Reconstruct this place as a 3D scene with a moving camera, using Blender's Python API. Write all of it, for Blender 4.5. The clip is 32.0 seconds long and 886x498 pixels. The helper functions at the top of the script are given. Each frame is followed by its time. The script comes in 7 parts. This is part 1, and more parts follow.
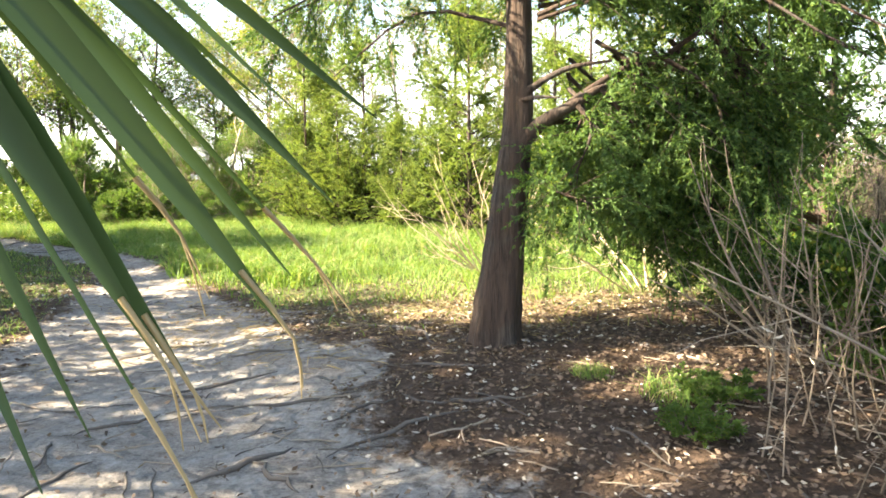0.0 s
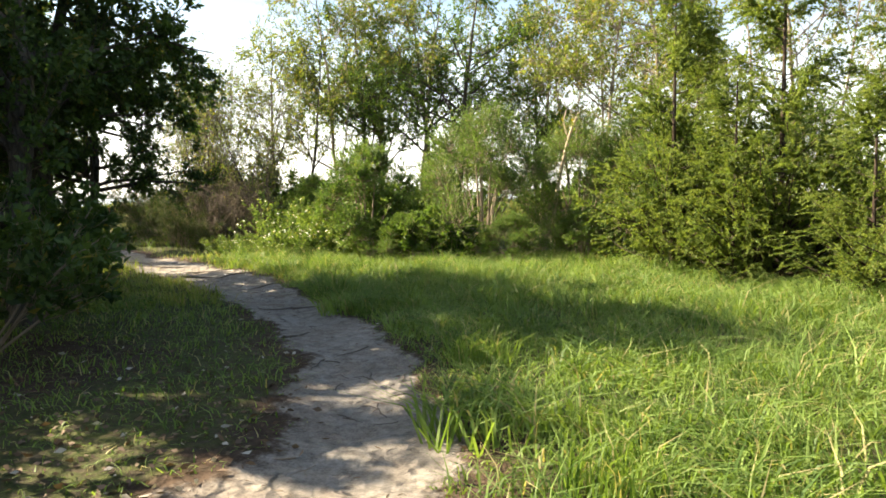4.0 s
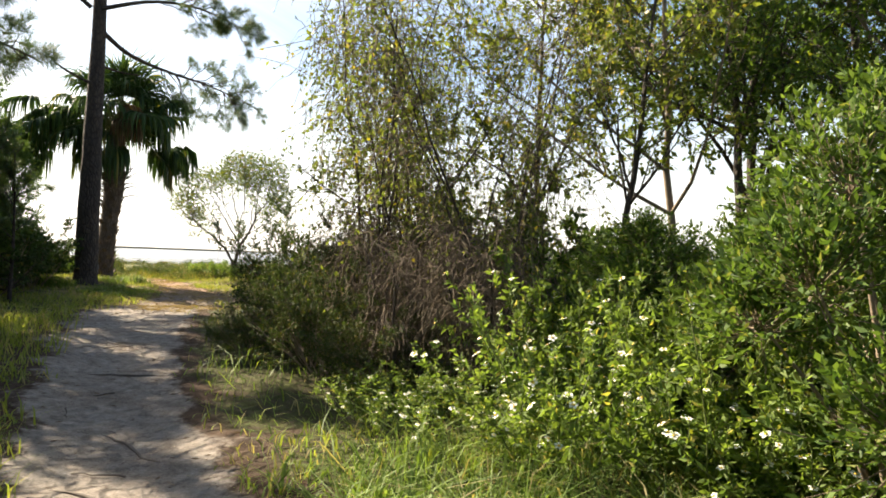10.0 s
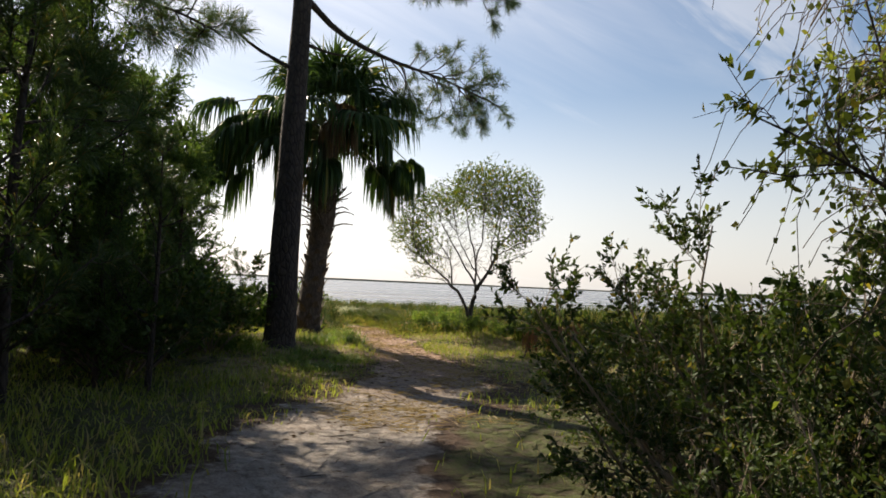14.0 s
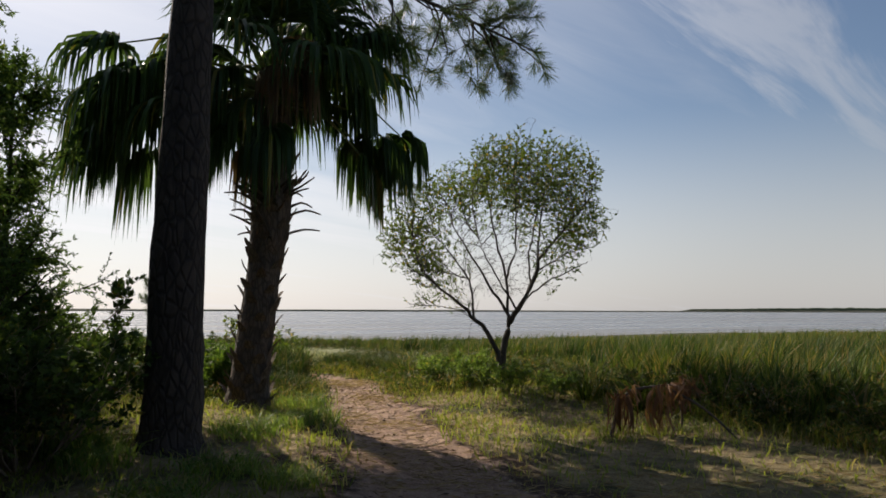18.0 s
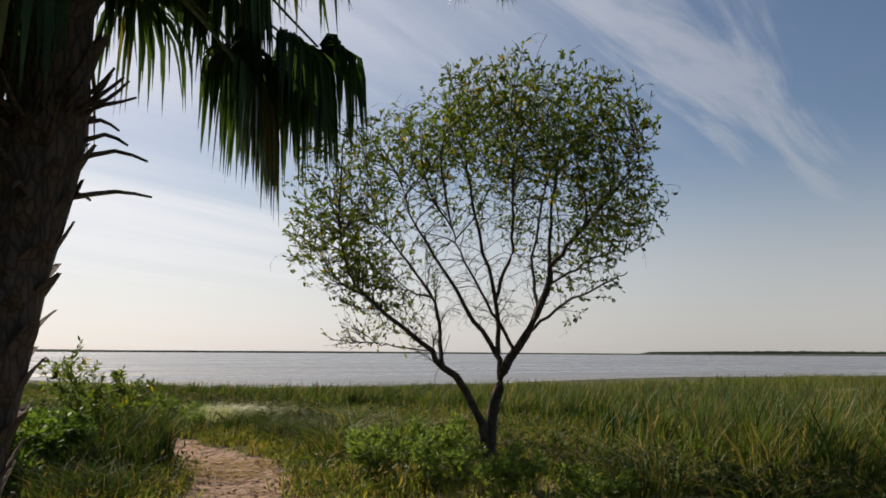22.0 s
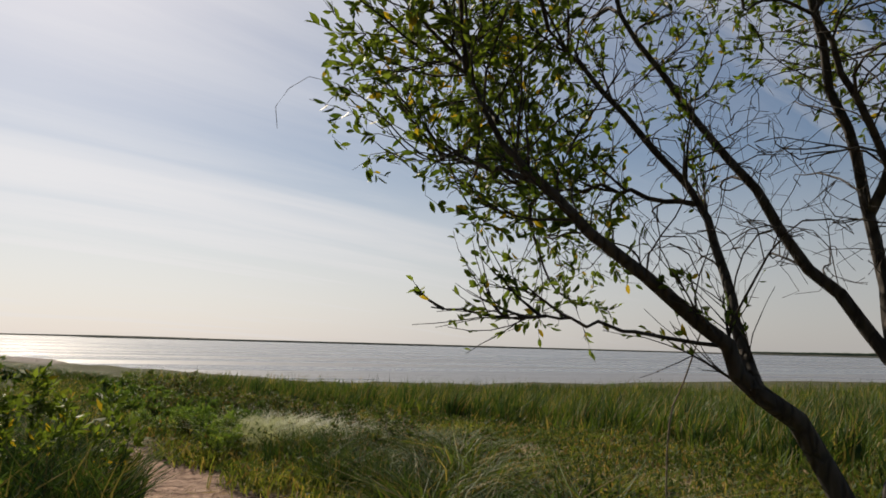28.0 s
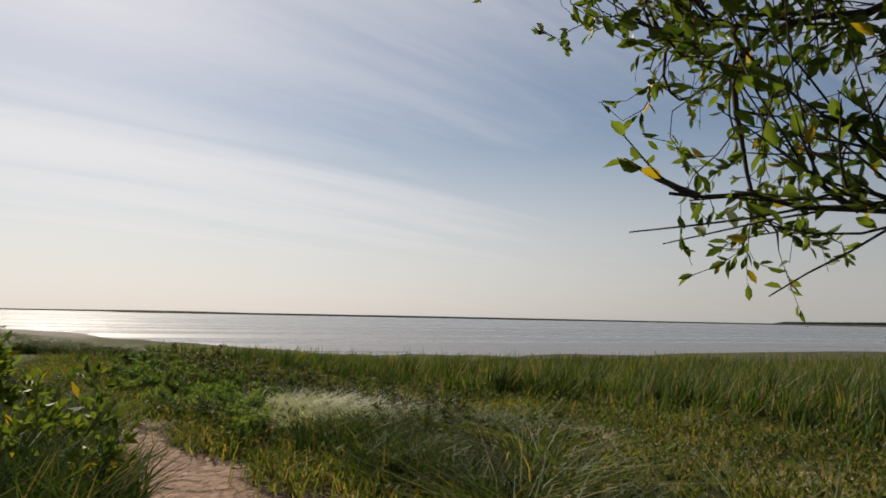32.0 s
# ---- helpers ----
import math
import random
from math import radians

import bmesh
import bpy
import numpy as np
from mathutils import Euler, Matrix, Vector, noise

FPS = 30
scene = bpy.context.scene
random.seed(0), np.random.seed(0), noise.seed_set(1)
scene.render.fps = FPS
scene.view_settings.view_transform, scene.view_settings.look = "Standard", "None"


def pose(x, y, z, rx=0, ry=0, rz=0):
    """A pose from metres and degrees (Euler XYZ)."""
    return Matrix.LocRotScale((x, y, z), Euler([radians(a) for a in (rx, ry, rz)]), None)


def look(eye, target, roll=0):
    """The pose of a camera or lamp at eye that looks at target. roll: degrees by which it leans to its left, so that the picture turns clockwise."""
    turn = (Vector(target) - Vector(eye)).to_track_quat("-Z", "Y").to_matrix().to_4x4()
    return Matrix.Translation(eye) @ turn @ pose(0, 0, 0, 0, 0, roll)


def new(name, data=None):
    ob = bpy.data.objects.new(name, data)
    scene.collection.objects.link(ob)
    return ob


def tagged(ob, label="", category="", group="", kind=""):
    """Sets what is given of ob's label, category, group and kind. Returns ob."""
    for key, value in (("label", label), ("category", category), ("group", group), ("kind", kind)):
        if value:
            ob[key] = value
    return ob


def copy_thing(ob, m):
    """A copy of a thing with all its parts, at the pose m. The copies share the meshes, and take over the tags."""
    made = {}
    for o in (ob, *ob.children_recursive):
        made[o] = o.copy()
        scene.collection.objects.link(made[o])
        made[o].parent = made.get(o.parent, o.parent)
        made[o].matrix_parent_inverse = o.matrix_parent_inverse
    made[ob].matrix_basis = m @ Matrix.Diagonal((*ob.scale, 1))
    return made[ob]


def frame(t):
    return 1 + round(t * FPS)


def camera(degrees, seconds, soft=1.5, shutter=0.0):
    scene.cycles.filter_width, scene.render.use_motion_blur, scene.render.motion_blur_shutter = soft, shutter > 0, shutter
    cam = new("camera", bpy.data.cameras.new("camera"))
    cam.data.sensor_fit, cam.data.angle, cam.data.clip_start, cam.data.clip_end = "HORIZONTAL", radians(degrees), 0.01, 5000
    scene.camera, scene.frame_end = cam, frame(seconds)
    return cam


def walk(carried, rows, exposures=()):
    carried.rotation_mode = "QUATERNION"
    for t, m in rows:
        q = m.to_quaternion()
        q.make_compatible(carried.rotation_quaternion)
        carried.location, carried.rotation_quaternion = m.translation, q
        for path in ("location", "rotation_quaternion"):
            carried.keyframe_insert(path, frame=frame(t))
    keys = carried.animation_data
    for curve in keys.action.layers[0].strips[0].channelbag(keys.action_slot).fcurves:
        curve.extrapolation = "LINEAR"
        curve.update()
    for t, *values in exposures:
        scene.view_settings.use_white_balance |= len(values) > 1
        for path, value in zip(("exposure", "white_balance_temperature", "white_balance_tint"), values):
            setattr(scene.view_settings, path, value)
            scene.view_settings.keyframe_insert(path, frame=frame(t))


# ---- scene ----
import collections
cam = camera(64.8, 32.0, soft=1.7)
PATH = [
    (0, (0.000, 0.000, 1.400), (0.003, 1.988, 1.177), -0.6),
    (0.5, (-0.036, 0.756, 1.375), (-0.285, 2.723, 1.114), -0.6),
    (1, (-0.180, 1.440, 1.370), (-0.679, 3.356, 1.085), -0.6),
    (1.5, (-0.468, 2.160, 1.360), (-1.057, 4.051, 1.082), -0.6),
    (2, (-0.792, 2.916, 1.360), (-1.461, 4.784, 1.106), -0.6),
    (2.5, (-1.116, 3.636, 1.370), (-1.844, 5.484, 1.137), -0.6),
    (4.5, (-2.397, 6.990, 1.322), (-3.294, 8.772, 1.186), -0.5),
    (5, (-2.807, 7.722, 1.349), (-3.761, 9.475, 1.227), -0.3),
    (5.5, (-3.209, 8.422, 1.372), (-4.209, 10.150, 1.258), -0.3),
    (6, (-3.839, 9.134, 1.338), (-4.883, 10.838, 1.254), -0.1),
    (6.5, (-4.336, 9.946, 1.295), (-5.420, 11.626, 1.247), -0.2),
    (7, (-4.874, 10.723, 1.339), (-6.000, 12.376, 1.312), -0.1),
    (7.5, (-5.453, 11.430, 1.273), (-6.616, 13.057, 1.254), 0.1),
    (8, (-6.197, 12.098, 1.213), (-7.405, 13.692, 1.206), 0.5),
    (8.5, (-6.777, 12.736, 1.180), (-8.049, 14.280, 1.187), 0.9),
    (9, (-7.451, 13.330, 1.262), (-8.779, 14.825, 1.268), 1.3),
    (9.5, (-8.095, 13.963, 1.289), (-9.471, 15.414, 1.315), 1.9),
    (10, (-8.804, 14.531, 1.348), (-10.236, 15.927, 1.375), 2.0),
    (10.5, (-9.530, 14.880, 1.352), (-11.014, 16.220, 1.374), 2.0),
    (11, (-10.255, 15.220, 1.355), (-11.798, 16.493, 1.386), 1.8),
    (11.5, (-10.800, 15.600, 1.355), (-12.408, 16.788, 1.425), 2.5),
    (12, (-11.440, 15.880, 1.381), (-13.099, 16.994, 1.451), 2.4),
    (12.5, (-12.191, 16.157, 1.406), (-13.892, 17.206, 1.484), 2.3),
    (13, (-12.905, 16.373, 1.425), (-14.637, 17.370, 1.508), 2.3),
    (13.5, (-13.650, 16.719, 1.548), (-15.417, 17.652, 1.634), 2.6),
    (14, (-14.498, 16.919, 1.605), (-16.276, 17.830, 1.704), 2.5),
    (14.5, (-15.164, 17.126, 1.591), (-16.957, 18.006, 1.700), 2.4),
    (16.5, (-17.612, 17.979, 1.660), (-19.396, 18.875, 1.788), 0.8),
    (17, (-18.154, 18.502, 1.662), (-19.939, 19.392, 1.814), 0.8),
    (17.5, (-18.633, 18.876, 1.677), (-20.414, 19.770, 1.844), 0.4),
    (18, (-19.228, 19.120, 1.674), (-21.005, 20.021, 1.850), 0.1),
    (18.5, (-19.716, 19.426, 1.668), (-21.485, 20.340, 1.852), -0.4),
    (19, (-20.249, 19.768, 1.692), (-22.004, 20.707, 1.882), -0.3),
    (19.5, (-20.797, 19.961, 1.728), (-22.538, 20.924, 1.932), -0.2),
    (20, (-21.323, 20.205, 1.724), (-23.051, 21.188, 1.944), -0.1),
    (20.5, (-21.782, 20.502, 1.717), (-23.498, 21.500, 1.965), 0.2),
    (21, (-22.212, 20.798, 1.717), (-23.929, 21.789, 1.983), 0.1),
    (21.5, (-22.743, 21.065, 1.662), (-24.456, 22.056, 1.953), 0.8),
    (22, (-23.207, 21.280, 1.666), (-24.919, 22.272, 1.960), 0.3),
    (22.5, (-23.589, 21.510, 1.623), (-25.311, 22.477, 1.940), 1.1),
    (23, (-24.036, 21.693, 1.673), (-25.762, 22.652, 1.993), 0.7),
    (24.5, (-25.143, 22.095, 1.661), (-26.904, 22.989, 1.974), 0.8),
    (26.5, (-26.339, 22.527, 1.669), (-28.128, 23.371, 1.963), 0.6),
    (27, (-26.617, 22.597, 1.701), (-28.420, 23.415, 1.986), 0.6),
    (27.5, (-26.891, 22.652, 1.666), (-28.711, 23.430, 1.950), 1.5),
    (28, (-27.161, 22.755, 1.660), (-28.989, 23.519, 1.934), 1.5),
    (28.5, (-27.329, 22.801, 1.606), (-29.160, 23.558, 1.877), 1.5),
    (29, (-27.605, 22.833, 1.660), (-29.442, 23.583, 1.912), 0.9),
    (29.5, (-27.905, 22.900, 1.616), (-29.754, 23.623, 1.864), 1.9),
    (30, (-28.100, 22.927, 1.607), (-29.949, 23.652, 1.839), 1.4),
    (30.5, (-28.185, 22.927, 1.584), (-30.034, 23.654, 1.812), 1.4),
    (31, (-28.318, 22.931, 1.633), (-30.172, 23.650, 1.845), 1.0),
    (31.5, (-28.385, 22.911, 1.629), (-30.246, 23.614, 1.835), 1.4),
    (32, (-28.432, 22.950, 1.602), (-30.296, 23.650, 1.797), 1.1),
]
walk(cam, [(t, look(eye, target, roll)) for t, eye, target, roll in PATH], [(0, 3.25, 6950, 6), (2.5, 3.35, 7000, 6), (4.5, 1.98, 7200, 7), (7, 1.95, 7150, 9), (9, 1.72, 7100, 10), (11, 1.68, 7000, 11), (12.5, 1.40, 6900, 12), (14.5, 0.62, 6650, 12), (16.5, 0.30, 6450, 12), (20, 0.20, 6500, 13), (24, 0.06, 6550, 12), (32, -0.05, 6600, 12)])

# ---- world, sun ----
SUN_YAW, SUN_UP = 100.0, 38.0          # degrees: heading the sun stands at (left of +y), and its height
SUN_DIR = Vector((-math.sin(radians(SUN_YAW)) * math.cos(radians(SUN_UP)),
                  math.cos(radians(SUN_YAW)) * math.cos(radians(SUN_UP)), math.sin(radians(SUN_UP))))
sun = new("sun", bpy.data.lights.new("sun", "SUN"))
sun.data.energy, sun.data.angle, sun.data.color = 5.0, radians(0.6), (1.0, 0.88, 0.70)
sun.matrix_world = look((0, 0, 30), Vector((0, 0, 30)) - SUN_DIR)


class Nodes:
    """Short hand for a node tree."""

    def __init__(self, tree):
        self.tree, self.links = tree, tree.links
        tree.nodes.clear()

    def add(self, kind, inputs=None, **props):
        n = self.tree.nodes.new(kind)
        for k, v in props.items():
            setattr(n, k, v)
        for k, v in (inputs or {}).items():
            s = n.inputs[k]
            if isinstance(v, bpy.types.NodeSocket):
                self.links.new(v, s)
            else:
                s.default_value = v
        return n

    def math(self, op, a, b=0.0, clamp=False):
        n = self.add("ShaderNodeMath", {0: a, 1: b}, operation=op, use_clamp=clamp)
        return n.outputs[0]

    def mix(self, fac, a, b, blend="MIX"):
        n = self.add("ShaderNodeMix", {0: fac}, data_type="RGBA", blend_type=blend)
        for k, v in ((6, a), (7, b)):
            if isinstance(v, bpy.types.NodeSocket):
                self.links.new(v, n.inputs[k])
            else:
                n.inputs[k].default_value = (*v, 1) if len(v) == 3 else v
        return n.outputs[2]

    def ramp(self, fac, stops):
        n = self.add("ShaderNodeValToRGB", {0: fac})
        e = n.color_ramp.elements
        while len(e) < len(stops):
            e.new(0.5)
        for el, (p, c) in zip(e, stops):
            el.position = p
            el.color = (*c, 1) if len(c) == 3 else c
        return n.outputs[0]

    def noise(self, vec, scale, detail=3.0, rough=0.55, dist=0.0):
        return self.add("ShaderNodeTexNoise", {"Vector": vec, "Scale": scale, "Detail": detail, "Roughness": rough, "Distortion": dist}).outputs[0]

    def step(self, v, lo, hi):
        n = self.add("ShaderNodeMapRange", {0: v, 1: lo, 2: hi}, interpolation_type="SMOOTHSTEP")
        return n.outputs[0]


PLUME_WAY, PLUME_OFF, PLUME_ENDS = (-0.273, 0.962), 0.783, (0.54, 3.84)
world = bpy.data.worlds.new("world")
scene.world = world
world.use_nodes = True
W = Nodes(world.node_tree)
way = W.add("ShaderNodeTexCoord").outputs["Generated"]
sky = W.add("ShaderNodeTexSky", sky_type="NISHITA", sun_disc=False, sun_elevation=radians(SUN_UP),
            sun_rotation=radians(-SUN_YAW), air_density=1.1, dust_density=0.9, ozone_density=2.0, altitude=0.0)
sep = W.add("ShaderNodeSeparateXYZ", {0: way})
dx, dy, dz = sep.outputs
lift = W.math("ADD", W.math("MAXIMUM", dz, 0.0), 0.10)
flat = W.add("ShaderNodeCombineXYZ", {0: W.math("DIVIDE", dx, lift), 1: W.math("DIVIDE", dy, lift), 2: 0.0}).outputs[0]
# long bands of thin cloud, and fine streaks within them
flat_xyz = W.add("ShaderNodeSeparateXYZ", {0: flat}).outputs
side_of = W.math("ADD", W.math("MULTIPLY", flat_xyz[0], -0.944), W.math("MULTIPLY", flat_xyz[1], -0.33))
length_of = W.math("ADD", W.math("MULTIPLY", flat_xyz[0], -0.33), W.math("MULTIPLY", flat_xyz[1], 0.944))
bands = W.noise(W.add("ShaderNodeCombineXYZ", {0: W.math("MULTIPLY", length_of, 0.16), 1: W.math("MULTIPLY", side_of, 1.0), 2: 0.0}).outputs[0], 1.0, 4.0, 0.5, 0.4)
streaks = W.noise(W.add("ShaderNodeCombineXYZ", {0: W.math("MULTIPLY", length_of, 0.5), 1: W.math("MULTIPLY", side_of, 2.6), 2: 3.1}).outputs[0], 1.3, 6.0, 0.6, 0.9)
toward = W.add("ShaderNodeVectorMath", {0: way, 1: tuple(SUN_DIR)}, operation="DOT_PRODUCT").outputs["Value"]
glare = W.step(toward, 0.35, 1.0)
low = W.step(dz, 0.30, 0.03)                     # more cloud towards the horizon
# a veil that begins at one long edge and thickens towards the sun's side
veil = W.step(W.math("ADD", side_of, W.math("MULTIPLY", W.math("SUBTRACT", bands, 0.5), 1.3)), 2.50, 3.20)
veil = W.math("MULTIPLY", veil, W.math("ADD", 0.02, W.math("ADD", W.math("MULTIPLY", bands, 1.10), W.math("MULTIPLY", streaks, 0.66)), True))
# greyer gaps run along the veil
gaps = W.noise(W.add("ShaderNodeCombineXYZ", {0: W.math("MULTIPLY", length_of, 0.10), 1: W.math("MULTIPLY", side_of, 1.1), 2: 7.7}).outputs[0], 1.0, 3.0, 0.55, 0.5)
veil = W.math("MULTIPLY", veil, W.math("SUBTRACT", 1.0, W.math("MULTIPLY", W.step(gaps, 0.47, 0.66), 0.62)))
wisps = W.step(W.math("ADD", W.math("MULTIPLY", bands, 0.60), W.math("ADD", W.math("MULTIPLY", streaks, 0.35), W.math("MULTIPLY", glare, 0.22))), 0.47, 1.06)
cover = W.math("MAXIMUM", W.math("MAXIMUM", veil, wisps), W.math("MULTIPLY", low, 0.90), True)
# one cirrus plume, high over the right of the river
along = W.math("ADD", W.math("MULTIPLY", flat_xyz[0], PLUME_WAY[0]), W.math("MULTIPLY", flat_xyz[1], PLUME_WAY[1]))
across = W.math("SUBTRACT", W.math("SUBTRACT", W.math("MULTIPLY", flat_xyz[0], -PLUME_WAY[1]), W.math("MULTIPLY", flat_xyz[1], -PLUME_WAY[0])), PLUME_OFF)
frayed = W.math("ADD", across, W.math("MULTIPLY", W.math("SUBTRACT", streaks, 0.5), 0.9))
plume = W.math("MULTIPLY", W.step(W.math("ABSOLUTE", frayed), 0.24, 0.0), W.math("MULTIPLY", W.step(along, PLUME_ENDS[0], PLUME_ENDS[0] + 0.8), W.step(along, PLUME_ENDS[1], PLUME_ENDS[1] - 0.7)))
cover = W.math("MAXIMUM", cover, W.math("MULTIPLY", plume, W.math("MULTIPLY", bands, 0.95)))
cloud_light = W.math("ADD", 7.5, W.math("MULTIPLY", glare, 6.0))
cloud = W.add("ShaderNodeVectorMath", {0: (0.99, 0.985, 0.985), "Scale": cloud_light}, operation="SCALE").outputs[0]
thin = W.math("MULTIPLY", cover, 0.80)
sky_col = W.mix(thin, sky.outputs[0], cloud)
bg = W.add("ShaderNodeBackground", {0: sky_col, 1: 0.066})
W.links.new(bg.outputs[0], W.add("ShaderNodeOutputWorld").inputs[0])


# ---- materials ----
def material(name):
    m = bpy.data.materials.new(name)
    m.use_nodes = True
    return m, Nodes(m.node_tree)


def finish(m, N, shader, disp=None):
    out = N.add("ShaderNodeOutputMaterial", {0: shader})
    return m


def leaf_material(name, dark, light, tint=None, through_light=0.42, gloss=0.42, share=0.06):
    """Thin foliage: colour varies from leaf to leaf, and light comes through."""
    m, N = material(name)
    rnd = N.add("ShaderNodeNewGeometry").outputs["Random Per Island"]
    pos = N.add("ShaderNodeNewGeometry").outputs["Position"]
    big = N.step(N.noise(pos, 1.6, 3.0), 0.30, 0.70)
    col = N.ramp(N.math("ADD", N.math("MULTIPLY", rnd, 0.62), N.math("MULTIPLY", big, 0.40)), [(0.15, dark), (0.85, light)])
    if tint:
        pick = N.step(N.math("FRACT", N.math("MULTIPLY", rnd, 37.3)), 1.0 - share, 1.0 - share * 0.7)
        col = N.mix(pick, col, tint)
    p = N.add("ShaderNodeBsdfPrincipled", {"Base Color": col, "Roughness": gloss, "Specular IOR Level": 0.22})
    warm = N.mix(1.0, col, (1.25, 1.25, 0.55), "MULTIPLY")
    t = N.add("ShaderNodeBsdfTranslucent", {0: warm})
    s = N.add("ShaderNodeMixShader", {0: through_light, 1: p.outputs[0], 2: t.outputs[0]})
    return finish(m, N, s.outputs[0])


def bark_material(name, dark, light, scale=9.0, stretch=0.25, depth=0.5):
    m, N = material(name)
    pos = N.add("ShaderNodeTexCoord").outputs["Object"]
    mp = N.add("ShaderNodeMapping", {"Vector": pos, "Scale": (1, 1, stretch)}).outputs[0]
    a = N.noise(mp, scale, 6.0, 0.65, 0.4)
    v = N.add("ShaderNodeTexVoronoi", {"Vector": mp, "Scale": scale * 1.7}, feature="DISTANCE_TO_EDGE").outputs[0]
    b = N.noise(pos, 2.3, 3.0)
    mixed = N.math("ADD", N.math("MULTIPLY", a, 0.7), N.math("MULTIPLY", b, 0.3))
    crack = N.step(v, 0.0, 0.22)
    col = N.mix(N.math("MULTIPLY", N.math("SUBTRACT", 1.0, crack), 0.55), N.ramp(mixed, [(0.3, dark), (0.7, light)]), tuple(c * 0.5 for c in dark))
    h = N.math("ADD", N.math("MULTIPLY", crack, 0.6), N.math("MULTIPLY", a, 0.6))
    bump = N.add("ShaderNodeBump", {"Height": h, "Strength": depth, "Distance": 0.03}).outputs[0]
    p = N.add("ShaderNodeBsdfPrincipled", {"Base Color": col, "Roughness": 0.88, "Normal": bump})
    return finish(m, N, p.outputs[0])


def plain_material(name, dark, light, scale=8.0, rough=0.85, bump=0.3):
    m, N = material(name)
    pos = N.add("ShaderNodeTexCoord").outputs["Object"]
    rnd = N.add("ShaderNodeNewGeometry").outputs["Random Per Island"]
    a = N.noise(pos, scale, 4.0, 0.6)
    col = N.ramp(N.math("ADD", N.math("MULTIPLY", a, 0.6), N.math("MULTIPLY", rnd, 0.4)), [(0.2, dark), (0.8, light)])
    bm = N.add("ShaderNodeBump", {"Height": N.noise(pos, scale * 4, 3.0), "Strength": bump, "Distance": 0.01}).outputs[0]
    p = N.add("ShaderNodeBsdfPrincipled", {"Base Color": col, "Roughness": rough, "Normal": bm})
    return finish(m, N, p.outputs[0])


M_OAK = leaf_material("oak_leaf", (0.026, 0.052, 0.016), (0.092, 0.145, 0.040), (0.20, 0.17, 0.04), 0.36, 0.52, 0.04)
M_BUSH = leaf_material("groundsel_leaf", (0.052, 0.102, 0.027), (0.168, 0.255, 0.068), (0.24, 0.26, 0.09), 0.40, 0.5)
M_EVERGREEN = leaf_material("dark_path_bush_leaf", (0.022, 0.042, 0.013), (0.078, 0.115, 0.034), (0.20, 0.17, 0.05), 0.30, 0.6, 0.08)
M_DEEP = leaf_material("thicket_leaf", (0.035, 0.07, 0.02), (0.13, 0.21, 0.045), (0.20, 0.22, 0.04), 0.50, 0.50)
M_TALL = leaf_material("tall_tree_leaf", (0.07, 0.10, 0.028), (0.21, 0.25, 0.065), (0.30, 0.25, 0.05), 0.54, 0.45, 0.10)
M_WEED = leaf_material("weed_leaf", (0.075, 0.135, 0.036), (0.225, 0.315, 0.080), (0.36, 0.34, 0.10), 0.5, 0.55)
M_WILLOW = leaf_material("shore_tree_leaf", (0.045, 0.080, 0.016), (0.175, 0.235, 0.045), (0.42, 0.30, 0.03), 0.46, 0.50, 0.06)
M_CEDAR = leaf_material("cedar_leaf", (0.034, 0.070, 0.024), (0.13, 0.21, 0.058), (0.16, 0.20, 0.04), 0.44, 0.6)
# lighter copy of the cedar leaf, its sunlit look put into the colour
M_CEDAR_LIT = leaf_material("sunlit_cedar_leaf", (0.075, 0.12, 0.030), (0.23, 0.29, 0.075), (0.28, 0.28, 0.08), 0.48, 0.55)
M_NEEDLE = leaf_material("pine_needle", (0.030, 0.060, 0.022), (0.095, 0.145, 0.048), (0.20, 0.15, 0.05), 0.25, 0.4)
M_FROND = leaf_material("palm_frond", (0.025, 0.055, 0.020), (0.075, 0.13, 0.04), (0.20, 0.19, 0.05), 0.34, 0.38)
M_NEAR_FROND = leaf_material("near_palm_blade", (0.026, 0.046, 0.022), (0.050, 0.082, 0.034), None, 0.26, 0.42)
M_DEAD_FROND = leaf_material("dead_palm_frond", (0.07, 0.045, 0.026), (0.18, 0.125, 0.075), None, 0.2, 0.7)
M_OLD_FROND = leaf_material("old_palm_frond", (0.07, 0.06, 0.018), (0.19, 0.145, 0.04), (0.10, 0.12, 0.03), 0.36, 0.5, 0.3)
M_RED_FROND = leaf_material("fallen_frond", (0.11, 0.055, 0.034), (0.26, 0.145, 0.090), None, 0.2, 0.7)
M_GRASS = leaf_material("grass_blade", (0.070, 0.130, 0.030), (0.235, 0.330, 0.085), (0.38, 0.33, 0.17), 0.42, 0.5, 0.09)
M_SHORT = leaf_material("short_grass_blade", (0.135, 0.18, 0.034), (0.33, 0.38, 0.088), (0.36, 0.31, 0.15), 0.44, 0.55, 0.25)
M_LOW = leaf_material("low_marsh_blade", (0.075, 0.095, 0.022), (0.19, 0.21, 0.05), (0.30, 0.22, 0.09), 0.55, 0.55, 0.25)
M_DUNE = leaf_material("dune_grass_blade", (0.022, 0.05, 0.014), (0.085, 0.135, 0.036), (0.22, 0.18, 0.08), 0.25, 0.6, 0.22)
M_MARSH = leaf_material("marsh_grass_blade", (0.030, 0.055, 0.012), (0.122, 0.168, 0.038), (0.27, 0.21, 0.085), 0.40, 0.6, 0.22)
M_SALT = leaf_material("marsh_herb_leaf", (0.030, 0.055, 0.016), (0.105, 0.14, 0.04), (0.22, 0.15, 0.07), 0.34, 0.65, 0.16)
